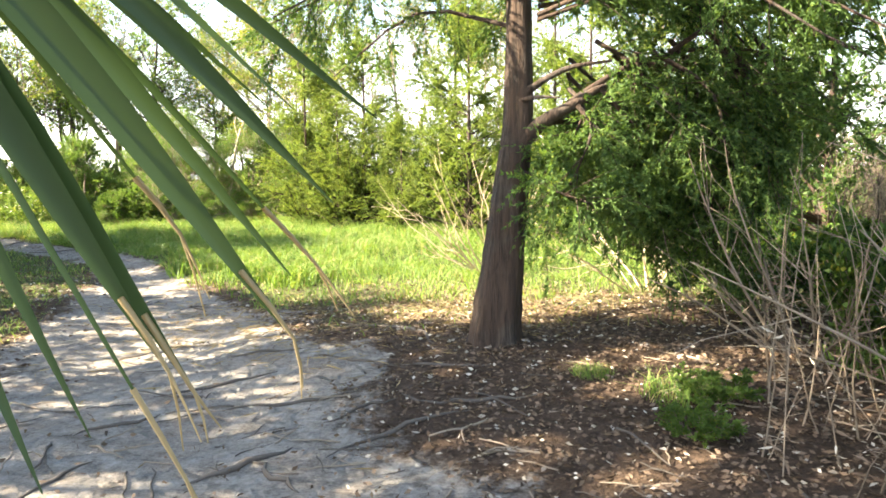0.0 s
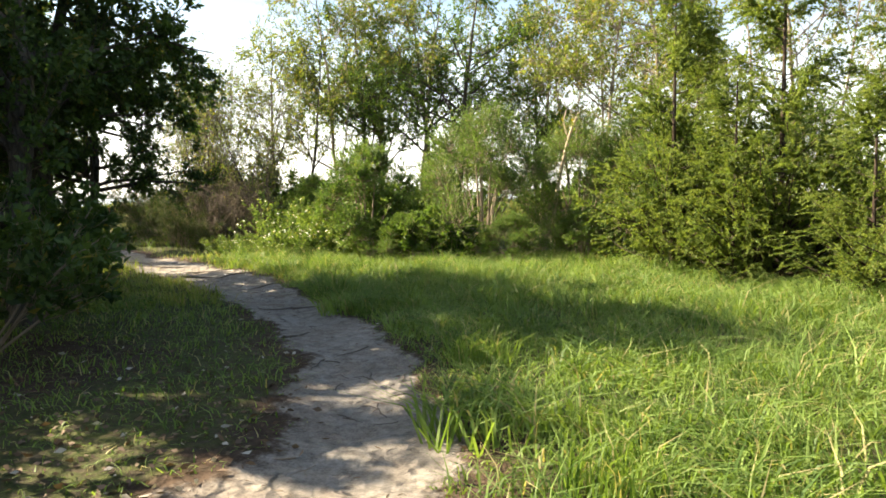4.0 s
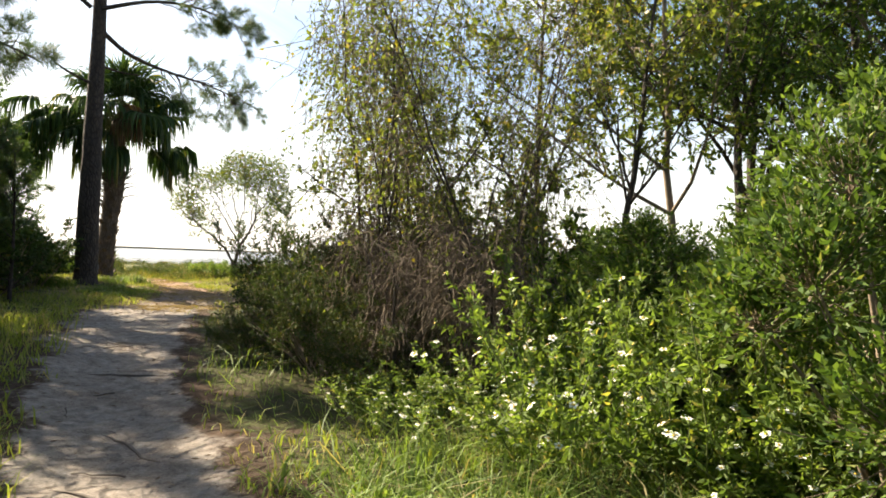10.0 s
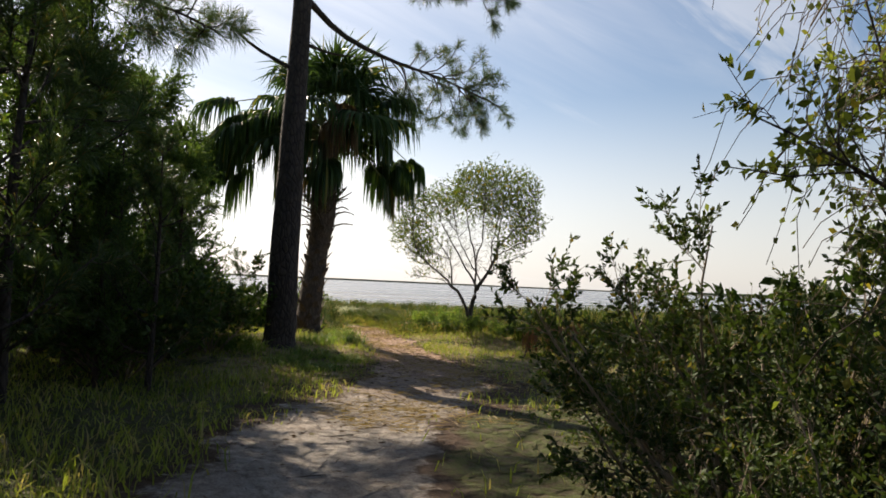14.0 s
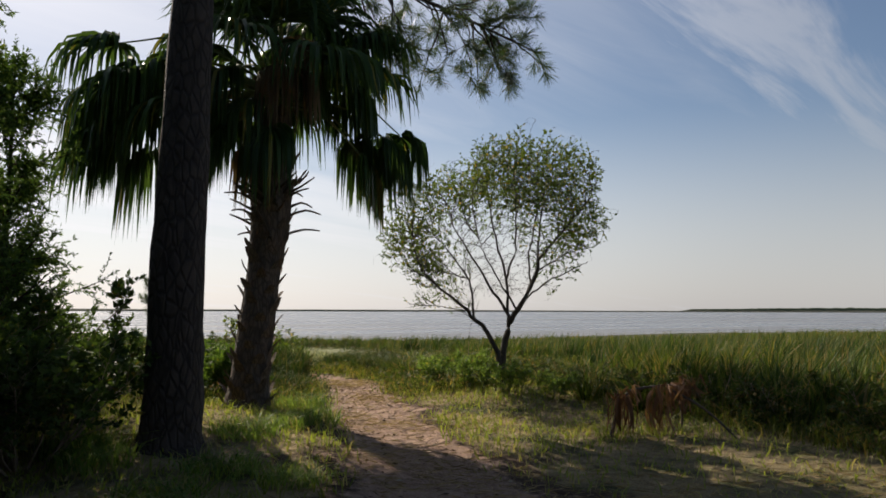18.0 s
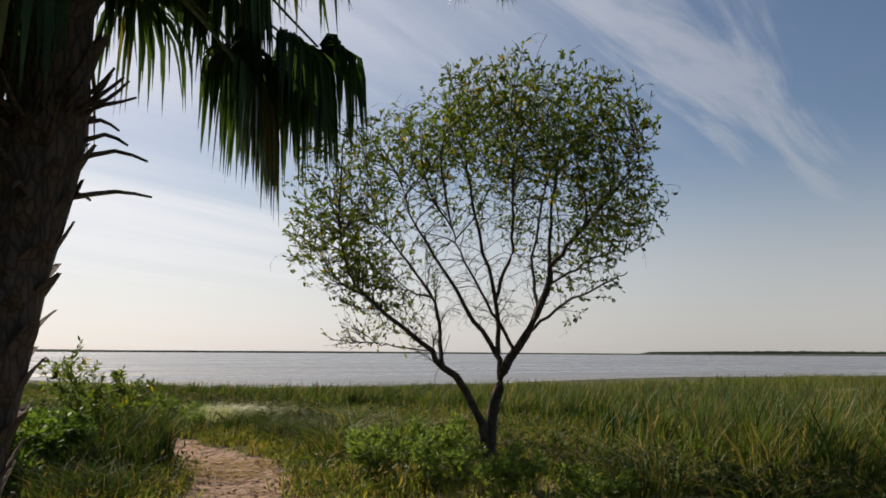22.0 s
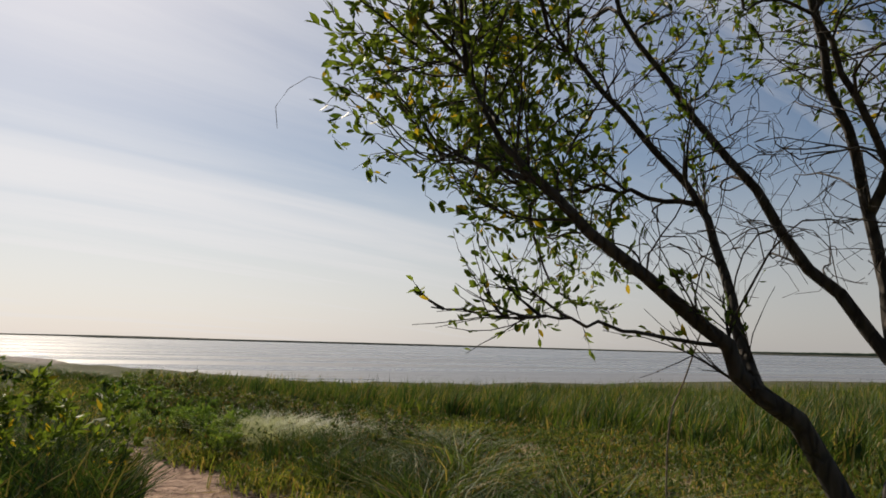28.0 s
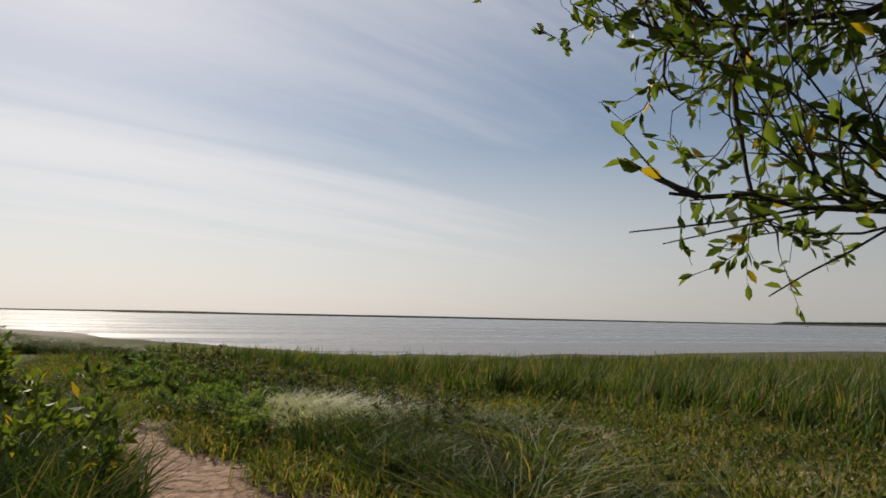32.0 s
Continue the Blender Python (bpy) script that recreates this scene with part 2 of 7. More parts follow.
M_PALE = leaf_material("pale_grass_blade", (0.34, 0.36, 0.29), (0.62, 0.63, 0.54), None, 0.4, 0.5)
M_STRAW = leaf_material("straw", (0.20, 0.14, 0.07), (0.42, 0.32, 0.18), None, 0.25, 0.7)
M_LITTER = leaf_material("fallen_leaf", (0.065, 0.042, 0.030), (0.22, 0.155, 0.11), (0.46, 0.41, 0.35), 0.12, 0.75, 0.12)
M_BARK = bark_material("grey_bark", (0.032, 0.025, 0.020), (0.11, 0.088, 0.068), 14.0, 0.3)
def strip_bark_material(name, dark, light, grey):
    """Bark that peels in long upright strips, weathered grey on some of them."""
    m, N = material(name)
    pos = N.add("ShaderNodeTexCoord").outputs["Object"]
    bent = N.add("ShaderNodeMapping", {"Vector": pos, "Scale": (1, 1, 0.07), "Rotation": (0.05, 0.03, 0)}).outputs[0]
    a, b = N.noise(bent, 34.0, 5.0, 0.6, 0.6), N.noise(bent, 90.0, 3.0, 0.6, 0.3)
    big = N.noise(pos, 3.1, 3.0)
    h = N.math("ADD", N.math("MULTIPLY", a, 0.75), N.math("MULTIPLY", b, 0.25))
    col = N.ramp(h, [(0.34, dark), (0.52, light), (0.70, tuple(c * 1.35 for c in light))])
    col = N.mix(N.math("MULTIPLY", N.step(big, 0.48, 0.66), 0.6), col, N.ramp(h, [(0.35, dark), (0.62, grey)]))
    bump = N.add("ShaderNodeBump", {"Height": h, "Strength": 0.9, "Distance": 0.035}).outputs[0]
    p = N.add("ShaderNodeBsdfPrincipled", {"Base Color": col, "Roughness": 0.9, "Normal": bump})
    return finish(m, N, p.outputs[0])


M_CEDAR_BARK = strip_bark_material("cedar_bark", (0.014, 0.009, 0.006), (0.056, 0.033, 0.022), (0.105, 0.088, 0.072))
M_PINE_BARK = bark_material("pine_bark", (0.022, 0.016, 0.013), (0.085, 0.062, 0.050), 9.0, 0.40, 0.8)
M_PALM_BARK = bark_material("palm_boot", (0.05, 0.036, 0.026), (0.16, 0.118, 0.085), 12.0, 0.3, 0.5)
M_TWIG = plain_material("dead_twig", (0.12, 0.085, 0.06), (0.34, 0.27, 0.20), 6.0)
M_PALE_TWIG = plain_material("bleached_twig", (0.30, 0.22, 0.14), (0.62, 0.50, 0.36), 6.0)
M_VINE = plain_material("vine_stem", (0.07, 0.052, 0.036), (0.21, 0.16, 0.112), 6.0)
M_ROOT = plain_material("root", (0.045, 0.035, 0.03), (0.13, 0.105, 0.085), 9.0)
M_STEM = plain_material("green_stem", (0.07, 0.10, 0.03), (0.16, 0.19, 0.06), 6.0, 0.6)
M_PETAL = plain_material("white_petal", (0.72, 0.72, 0.66), (0.86, 0.86, 0.80), 5.0, 0.6, 0.0)
M_HEART = plain_material("yellow_flower_heart", (0.55, 0.36, 0.03), (0.75, 0.52, 0.06), 30.0, 0.7, 0.2)
M_WOODS = plain_material("far_woods", (0.035, 0.055, 0.03), (0.075, 0.10, 0.05), 0.02, 0.9, 0.0)
M_FAR_MARSH = plain_material("far_marsh", (0.17, 0.165, 0.11), (0.27, 0.25, 0.175), 0.01, 0.9, 0.0)


def ground_material():
    m, N = material("ground")
    pos = N.add("ShaderNodeNewGeometry").outputs["Position"]
    sand_at = N.add("ShaderNodeAttribute", attribute_name="sand").outputs["Fac"]
    litter_at = N.add("ShaderNodeAttribute", attribute_name="litter").outputs["Fac"]
    pink_at = N.add("ShaderNodeAttribute", attribute_name="straw").outputs["Fac"]
    n1, n2, n3 = N.noise(pos, 1.7, 5.0, 0.6), N.noise(pos, 11.0, 6.0, 0.65), N.noise(pos, 60.0, 5.0, 0.7)
    edge = N.math("ADD", sand_at, N.math("MULTIPLY", N.math("SUBTRACT", N.math("ADD", N.math("MULTIPLY", n1, 0.5), N.math("MULTIPLY", n2, 0.5)), 0.5), 1.5))
    sand_on = N.step(edge, 0.32, 0.62)
    sand = N.ramp(N.math("ADD", N.math("MULTIPLY", n2, 0.55), N.math("MULTIPLY", n3, 0.45)), [(0.34, (0.11, 0.094, 0.082)), (0.48, (0.27, 0.24, 0.212)), (0.66, (0.43, 0.395, 0.36))])
    dirt = N.mix(N.step(n1, 0.42, 0.66), sand, N.ramp(n3, [(0.3, (0.10, 0.075, 0.06)), (0.7, (0.30, 0.24, 0.19))]))
    pink = N.ramp(N.math("ADD", N.math("MULTIPLY", n2, 0.5), N.math("MULTIPLY", n3, 0.5)), [(0.3, (0.23, 0.135, 0.095)), (0.7, (0.53, 0.37, 0.275))])
    sand2 = N.mix(N.math("MULTIPLY", pink_at, 0.85), N.mix(0.45, sand, dirt), pink)
    soil = N.ramp(N.math("ADD", N.math("MULTIPLY", n1, 0.3), N.math("MULTIPLY", n3, 0.7)), [(0.3, (0.035, 0.030, 0.020)), (0.7, (0.12, 0.095, 0.06))])
    green = N.ramp(n3, [(0.3, (0.035, 0.05, 0.014)), (0.7, (0.11, 0.12, 0.04))])
    litter = N.ramp(N.math("ADD", N.math("MULTIPLY", n2, 0.4), N.math("MULTIPLY", n3, 0.6)), [(0.3, (0.030, 0.021, 0.015)), (0.55, (0.085, 0.056, 0.039)), (0.75, (0.19, 0.13, 0.092))])
    turf = N.mix(N.step(n2, 0.35, 0.6), soil, green)
    dry = N.ramp(N.math("ADD", N.math("MULTIPLY", n2, 0.5), N.math("MULTIPLY", n3, 0.5)), [(0.3, (0.18, 0.135, 0.07)), (0.7, (0.46, 0.36, 0.21))])
    turf = N.mix(N.math("MULTIPLY", pink_at, N.step(n1, 0.36, 0.58)), turf, dry)
    off = N.mix(N.step(N.math("ADD", litter_at, N.math("MULTIPLY", N.math("SUBTRACT", n2, 0.5), 0.9)), 0.35, 0.65), turf, litter)
    col = N.mix(sand_on, off, sand2)
    pits = N.noise(pos, 5.0, 2.0, 0.5, 0.3)
    h = N.math("ADD", N.math("MULTIPLY", N.step(pits, 0.35, 0.6), 0.9), N.math("ADD", N.math("MULTIPLY", n2, 0.7), N.math("MULTIPLY", n3, 0.35)))
    bump = N.add("ShaderNodeBump", {"Height": h, "Strength": 0.95, "Distance": 0.075}).outputs[0]
    p = N.add("ShaderNodeBsdfPrincipled", {"Base Color": col, "Roughness": 0.95, "Specular IOR Level": 0.15, "Normal": bump})
    return finish(m, N, p.outputs[0])


def water_material():
    m, N = material("river_water")
    pos = N.add("ShaderNodeNewGeometry").outputs["Position"]
    mp = N.add("ShaderNodeMapping", {"Vector": pos, "Scale": (0.9, 0.35, 1), "Rotation": (0, 0, radians(20))}).outputs[0]
    w = N.math("ADD", N.math("MULTIPLY", N.noise(mp, 1.2, 5.0, 0.6), 0.7), N.math("MULTIPLY", N.noise(mp, 0.12, 3.0, 0.5), 1.2))
    bump = N.add("ShaderNodeBump", {"Height": w, "Strength": 0.55, "Distance": 0.5}).outputs[0]
    long = N.add("ShaderNodeMapping", {"Vector": pos, "Scale": (0.11, 0.010, 1), "Rotation": (0, 0, radians(-8))}).outputs[0]
    streak = N.step(N.noise(long, 1.0, 5.0, 0.6, 0.3), 0.40, 0.66)
    col = N.mix(streak, (0.10, 0.105, 0.115), (0.21, 0.205, 0.205))
    rough = N.math("ADD", 0.16, N.math("MULTIPLY", streak, 0.22))
    p = N.add("ShaderNodeBsdfPrincipled", {"Base Color": col, "Roughness": rough, "IOR": 1.33, "Normal": bump})
    return finish(m, N, p.outputs[0])


M_GROUND, M_WATER = ground_material(), water_material()

# ---- geometry helpers ----
class Geo:
    """Collects quads and triangles as arrays, and makes one mesh of them."""

    def __init__(self):
        self.v, self.q, self.t, self.n = [], [], [], 0

    def put(self, verts, quads=None, tris=None):
        verts = np.asarray(verts, np.float32).reshape(-1, 3)
        if quads is not None and len(quads):
            self.q.append(np.asarray(quads, np.int64).reshape(-1, 4) + self.n)
        if tris is not None and len(tris):
            self.t.append(np.asarray(tris, np.int64).reshape(-1, 3) + self.n)
        self.v.append(verts)
        self.n += len(verts)
        return self

    def mesh(self, name, mat, smooth=False):
        me = bpy.data.meshes.new(name)
        v = np.concatenate(self.v) if self.v else np.zeros((0, 3), np.float32)
        q = np.concatenate(self.q) if self.q else np.zeros((0, 4), np.int64)
        t = np.concatenate(self.t) if self.t else np.zeros((0, 3), np.int64)
        me.vertices.add(len(v))
        me.vertices.foreach_set("co", v.ravel())
        loops = np.concatenate([q.ravel(), t.ravel()]).astype(np.int32)
        me.loops.add(len(loops))
        me.loops.foreach_set("vertex_index", loops)
        me.polygons.add(len(q) + len(t))
        start = np.concatenate([np.arange(len(q)) * 4, len(q) * 4 + np.arange(len(t)) * 3]).astype(np.int32)
        me.polygons.foreach_set("loop_start", start)
        if smooth:
            me.polygons.foreach_set("use_smooth", np.ones(len(q) + len(t), bool))
        me.materials.append(mat)
        me.update(calc_edges=True)
        return me


def part(name, geo, mat, parent=None, label="", smooth=False):
    ob = new(name, geo.mesh(name, mat, smooth))
    if parent is not None:
        ob.parent = parent
    if label:
        ob["label"] = label
    return ob


def thing(name, label, category, at=(0, 0, 0), turn=0.0, group="", kind=""):
    ob = new(name)
    ob.empty_display_size = 0.2
    ob.matrix_basis = pose(*at, 0, 0, turn)
    return tagged(ob, label, category, group, kind)


def unit(a):
    return a / np.maximum(np.linalg.norm(a, axis=-1, keepdims=True), 1e-9)


def tubes(geo, pts, rad, sides=5):
    """Tubes round many lines at once: pts (n, k, 3), rad (n, k)."""
    n, k, _ = pts.shape
    tan = unit(np.gradient(pts, axis=1))
    ref = np.where(np.abs(tan[..., 2:3]) > 0.9, np.array([1.0, 0, 0]), np.array([0, 0, 1.0]))
    u = unit(np.cross(tan, ref))
    w = np.cross(tan, u)
    a = np.linspace(0, 2 * np.pi, sides, endpoint=False)
    ring = pts[:, :, None] + rad[:, :, None, None] * (np.cos(a)[:, None] * u[:, :, None] + np.sin(a)[:, None] * w[:, :, None])
    i = np.arange(n)[:, None, None] * k * sides + np.arange(k - 1)[None, :, None] * sides
    s, s2 = np.arange(sides), (np.arange(sides) + 1) % sides
    quads = np.stack([i + s, i + s2, i + sides + s2, i + sides + s], -1).reshape(-1, 4)
    geo.put(ring.reshape(-1, 3), quads)


def curve(points, k):
    """A smooth line of k points through the given ones."""
    p = np.asarray(points, float)
    p = np.vstack([2 * p[0] - p[1], p, 2 * p[-1] - p[-2]])
    u = np.linspace(0, len(p) - 3 - 1e-6, k)
    i = u.astype(int)
    f = (u - i)[:, None]
    a, b, c, d = p[i], p[i + 1], p[i + 2], p[i + 3]
    return 0.5 * (2 * b + (c - a) * f + (2 * a - 5 * b + 4 * c - d) * f ** 2 + (3 * b - a - 3 * c + d) * f ** 3)


def grow(rng, p, d, length, seg, wobble, lift=0.0):
    """Lines that wander: starts p (n, 3), ways d, lengths; lift bends them up, or down when negative."""
    n = len(p)
    pts, dirs = [p], [d]
    step = (np.asarray(length) / seg)[:, None] * np.ones((n, 1))
    for _ in range(seg):
        d = unit(d + rng.normal(0, wobble, (n, 3)) + np.array([0, 0, lift]))
        p = p + d * step
        pts.append(p)
        dirs.append(d)
    return np.stack(pts, 1), np.stack(dirs, 1)


def sprout(rng, pts, dirs, rad, per, u0, u1, angle, spread=0.25):
    """Places and ways of side shoots: per of them on each line."""
    n, k, _ = pts.shape
    u = rng.uniform(u0, u1, (n, per)) * (k - 1)
    i = np.minimum(u.astype(int), k - 2)
    f = (u - i)[..., None]
    row = np.arange(n)[:, None]
    p = pts[row, i] * (1 - f) + pts[row, i + 1] * f
    d = dirs[row, i + 1]
    r = rad[row, i] * (1 - f[..., 0]) + rad[row, i + 1] * f[..., 0]
    side = unit(np.cross(d, rng.normal(0, 1, d.shape)))
    a = rng.normal(angle, spread, (n, per, 1))
    return p.reshape(-1, 3), unit(np.cos(a) * d + np.sin(a) * side).reshape(-1, 3), r.ravel(), (u / (k - 1)).ravel()


def leaves(geo, rng, p, d, size, slim=0.4, droop=0.0, fold=0.12):
    """One folded leaf at each place: a quad from stalk to tip, its own island."""
    n = len(p)
    d = unit(d + np.array([0, 0, -droop]))
    side = unit(np.cross(d, rng.normal(0, 1, (n, 3))))
    up = np.cross(side, d)
    s = (np.asarray(size) * np.ones(n))[:, None]
    mid = p + d * s * 0.45 + up * s * fold
    v = np.stack([p, mid + side * s * slim * 0.5, p + d * s, mid - side * s * slim * 0.5], 1)
    geo.put(v.reshape(-1, 3), np.arange(n * 4).reshape(-1, 4))


def oval_leaves(geo, rng, p, d, size, slim=0.4, fold=0.10, curl=0.12):
    """One pointed oval leaf at each place, folded along its rib, its own island."""
    n = len(p)
    side = unit(np.cross(d, rng.normal(0, 1, (n, 3))))
    up = np.cross(side, d)
    s = (np.asarray(size) * np.ones(n))[:, None]
    tip = p + d * s - up * s * curl
    v = [p]
    for k in (1, -1):
        v += [p + d * s * 0.30 + k * side * s * slim * 0.42 + up * s * fold, p + d * s * 0.66 + k * side * s * slim * 0.44 + up * s * fold * 0.7]
    v = np.stack(v + [tip], 1)
    i = np.arange(n)[:, None] * 6
    geo.put(v.reshape(-1, 3), np.concatenate([i + np.array([0, 1, 2, 5]), i + np.array([0, 5, 4, 3])]))


def leafy(geo, rng, pts, dirs, per, size, slim, angle=0.9, droop=0.0, u0=0.1, oval=False):
    rad = np.zeros(pts.shape[:2])
    p, d, _, _ = sprout(rng, pts, dirs, rad, per, u0, 1.0, angle, 0.35)
    if oval:
        oval_leaves(geo, rng, p, d, size * rng.uniform(0.6, 1.25, len(p)), slim)
    else:
        leaves(geo, rng, p, d, size * rng.uniform(0.6, 1.25, len(p)), slim, droop)


def taper(r0, r1, k):
    return np.asarray(r0)[:, None] * np.linspace(1, 1, k) + (np.asarray(r1) - np.asarray(r0))[:, None] * np.linspace(0, 1, k)


def blades(geo, rng, x, y, z, height, width, lean, bend=0.5, wind=(0.0, 0.0)):
    """Grass blades: a quad and a tip each."""
    n = len(x)
    a = rng.uniform(0, 2 * np.pi, n)
    b = rng.uniform(0, 2 * np.pi, n)
    out = np.stack([np.cos(a), np.sin(a)], 1) * (lean * rng.uniform(0.2, 1.6, n))[:, None] + np.array(wind)
    h = height * np.ones(n)
    side = np.stack([np.cos(b), np.sin(b), 0 * b], 1) * (width * np.ones(n) * 0.5)[:, None]
    root = np.stack([x, y, z], 1)
    m1 = root + np.concatenate([out * 0.35 * h[:, None], (h * 0.55)[:, None]], 1)
    tip = root + np.concatenate([out * (0.7 + bend) * h[:, None], (h * (1.0 - 0.25 * bend))[:, None]], 1)
    v = np.stack([root - side, root + side, m1 + side * 0.8, m1 - side * 0.8, tip], 1).reshape(-1, 3)
    i = np.arange(n)[:, None] * 5
    geo.put(v, i + np.array([0, 1, 2, 3]), i + np.array([3, 2, 4]))


def colonise(rng, lines, goals, reach=0.8, kill=0.11, step=0.07, rounds=70, lift=0.12, steady=0.9):
    """Branches that grow out of given lines towards the places in goals. Returns places, parents and how many belong to the lines."""
    pos, par = [], []
    for l in lines:
        for k, p in enumerate(l):
            par.append(len(pos) - 1 if k else -1)
            pos.append(p)
    n0 = len(pos)
    pos = np.array(pos)
    shoots = np.zeros(n0, int)
    par = np.array(par)
    d = np.linalg.norm(goals[:, None] - pos[None], axis=2)
    near, best = d.argmin(1), d.min(1)
    alive = best > kill
    for _ in range(rounds):
        on = alive & (best < reach)
        if not on.any():
            break
        way = np.zeros((len(pos), 3))
        np.add.at(way, near[on], unit(goals[on] - pos[near[on]]))
        ids = np.nonzero((np.abs(way).sum(1) > 1e-6) & (shoots < 3))[0]
        if not len(ids):
            break
        kept_way = unit(pos[ids] - pos[np.maximum(par[ids], 0)])
        new_pos = pos[ids] + step * unit(unit(way[ids]) + steady * kept_way + np.array([0, 0, lift]) + rng.normal(0, 0.10, (len(ids), 3)))
        shoots[ids] += 1
        start = len(pos)
        pos, par, shoots = np.concatenate([pos, new_pos]), np.concatenate([par, ids]), np.concatenate([shoots, np.zeros(len(ids), int)])
        live = np.nonzero(alive)[0]
        dd = np.linalg.norm(goals[live][:, None] - new_pos[None], axis=2)
        k, m = dd.argmin(1), dd.min(1)
        closer = m < best[live]
        near[live[closer]], best[live[closer]] = start + k[closer], m[closer]
        alive &= best > kill
    return pos, par, n0


def grown_branches(geo, pos, par, n0, thin=0.0013, power=0.5, most=0.02):
    """Tubes for what colonise() grew. Returns each place's way and its steps to the farthest tip."""
    n = len(pos)
    tips = np.zeros(n, int)
    kids = np.zeros(n, int)
    for i in range(n - 1, n0 - 1, -1):
        if kids[i] == 0:
            tips[i] = 1
        if par[i] >= 0:
            tips[par[i]] += tips[i]
            kids[par[i]] += 1
    rad = np.minimum(thin * np.maximum(tips, 1) ** power, most)
    deep = np.zeros(n, int)
    for i in range(n0, n):
        deep[i] = deep[par[i]] + 1
    high = np.zeros(n, int)
    for i in range(n - 1, n0 - 1, -1):
        if par[i] >= 0:
            high[par[i]] = max(high[par[i]], high[i] + 1)
    used = np.zeros(n, bool)
    groups = collections.defaultdict(list)
    for i in sorted((i for i in range(n0, n) if kids[i] == 0), key=lambda i: -deep[i]):
        chain = [i]
        while chain[-1] >= n0 and not used[chain[-1]]:
            used[chain[-1]] = True
            chain.append(par[chain[-1]])
        chain = chain[::-1]
        if len(chain) < 2:
            continue
        k = min(max(3, len(chain) * 2 // 3), 14)
        u = np.linspace(0, len(chain) - 1, k)
        c = np.arange(len(chain))
        r = rad[chain].copy()
        r[0] = r[1]
        groups[k].append((np.stack([np.interp(u, c, pos[chain][:, a]) for a in range(3)], 1), np.interp(u, c, r)))
    for k, some in groups.items():
        tubes(geo, np.stack([a for a, _ in some]), np.stack([b for _, b in some]), 4)
    way = unit(pos - pos[np.maximum(par, 0)])
    return way, high


# ---- the lie of the land ----
# the trodden line: x, y, half its width
TRACK = np.array([(-0.2, -6, 1.25), (-1.25, 0, 1.12), (-1.55, 3, 1.12), (-2.08, 5, 0.96), (-3.3, 7.6, 0.60), (-4.65, 10.4, 0.34), (-6.2, 12.0, 0.34), (-7.8, 13.25, 0.37), (-9.1, 14.3, 0.42),
                  (-10.9, 15.3, 0.46), (-12.7, 16.0, 0.48), (-15.3, 16.75, 0.50), (-18.2, 17.95, 0.54), (-20.4, 19.1, 0.58), (-21.9, 20.35, 0.62), (-23.6, 21.4, 0.60), (-26.1, 22.0, 0.42),
                  (-28.3, 22.55, 0.40), (-30.4, 23.15, 0.38), (-31.8, 23.4, 0.40), (-34.3, 23.05, 0.36), (-36.5, 22.3, 0.33), (-39, 21.35, 0.32), (-41.2, 20.5, 0.30), (-52, 15.6, 0.3)])
LINE = curve(TRACK, 420)


def smooth(v, a, b):
    t = np.clip((v - a) / (b - a), 0, 1)
    return t * t * (3 - 2 * t)


def off_track(x, y):
    """Distance to the trodden line over its half width there."""
    x, y = np.asarray(x, float), np.asarray(y, float)
    best = np.full(x.shape, 1e9)
    for px, py, w in LINE[::3]:
        best = np.minimum(best, np.hypot(x - px, y - py) / w)
    # the worn edge wanders
    wave = np.sin(x * 3.1 + y * 1.3 + 0.4) * np.sin(y * 2.7 - x * 1.1) + 0.6 * np.sin(x * 7.3 - y * 5.9) * np.sin(y * 8.1 + x * 3.7 + 1.0)
    return best * (1 + 0.24 * wave)


def shore(x, y):
    """How far a place lies past the water's edge, in metres (negative: still on land)."""
    edge = -55.0 - np.maximum(0, 31.0 - y) * 1.55 - 2.0 * np.sin(y * 0.11)
    return edge - x


def ground_z(x, y):
    x, y = np.asarray(x, float), np.asarray(y, float)
    z = 0.32 * smooth(-x, 11, 20)
    z = z + 0.26 * np.exp(-((x + 27.2) ** 2 + (y - 19.7) ** 2) / 4.5)
    z = z + 0.16 * smooth(17.0 - y, -1, 2.5) * smooth(-x, 20, 25)
    z = z + 0.20 * np.exp(-((x + 28.8) ** 2 + (y - 25.4) ** 2) / 5.0)
    z = z + 0.08 * smooth(x, 0.3, 2.5) * smooth(10 - y, 0, 4)
    z = z + 0.13 * np.exp(-((x - 0.7) ** 2 + (y - 5.4) ** 2) / 2.2)
    d = shore(x, y)
    z = z - 0.55 * smooth(d, -26, -6) - 1.2 * smooth(d, -6, 60)
    z = z + 0.03 * np.sin(x * 1.7 + y * 0.6) * np.sin(y * 1.3 - x * 0.4) + 0.012 * np.sin(x * 5.1) * np.sin(y * 4.3 + x)
    return z


def gz(x, y):
    return float(ground_z(np.array([x]), np.array([y]))[0])


def axis(lo, hi, step, far):
    mid = np.arange(lo, hi + 1e-6, step)
    out = [step]
    while sum(out) < far:
        out.append(out[-1] * 1.35)
    c = np.cumsum(out)
    return np.concatenate([lo - c[::-1], mid, hi + c])


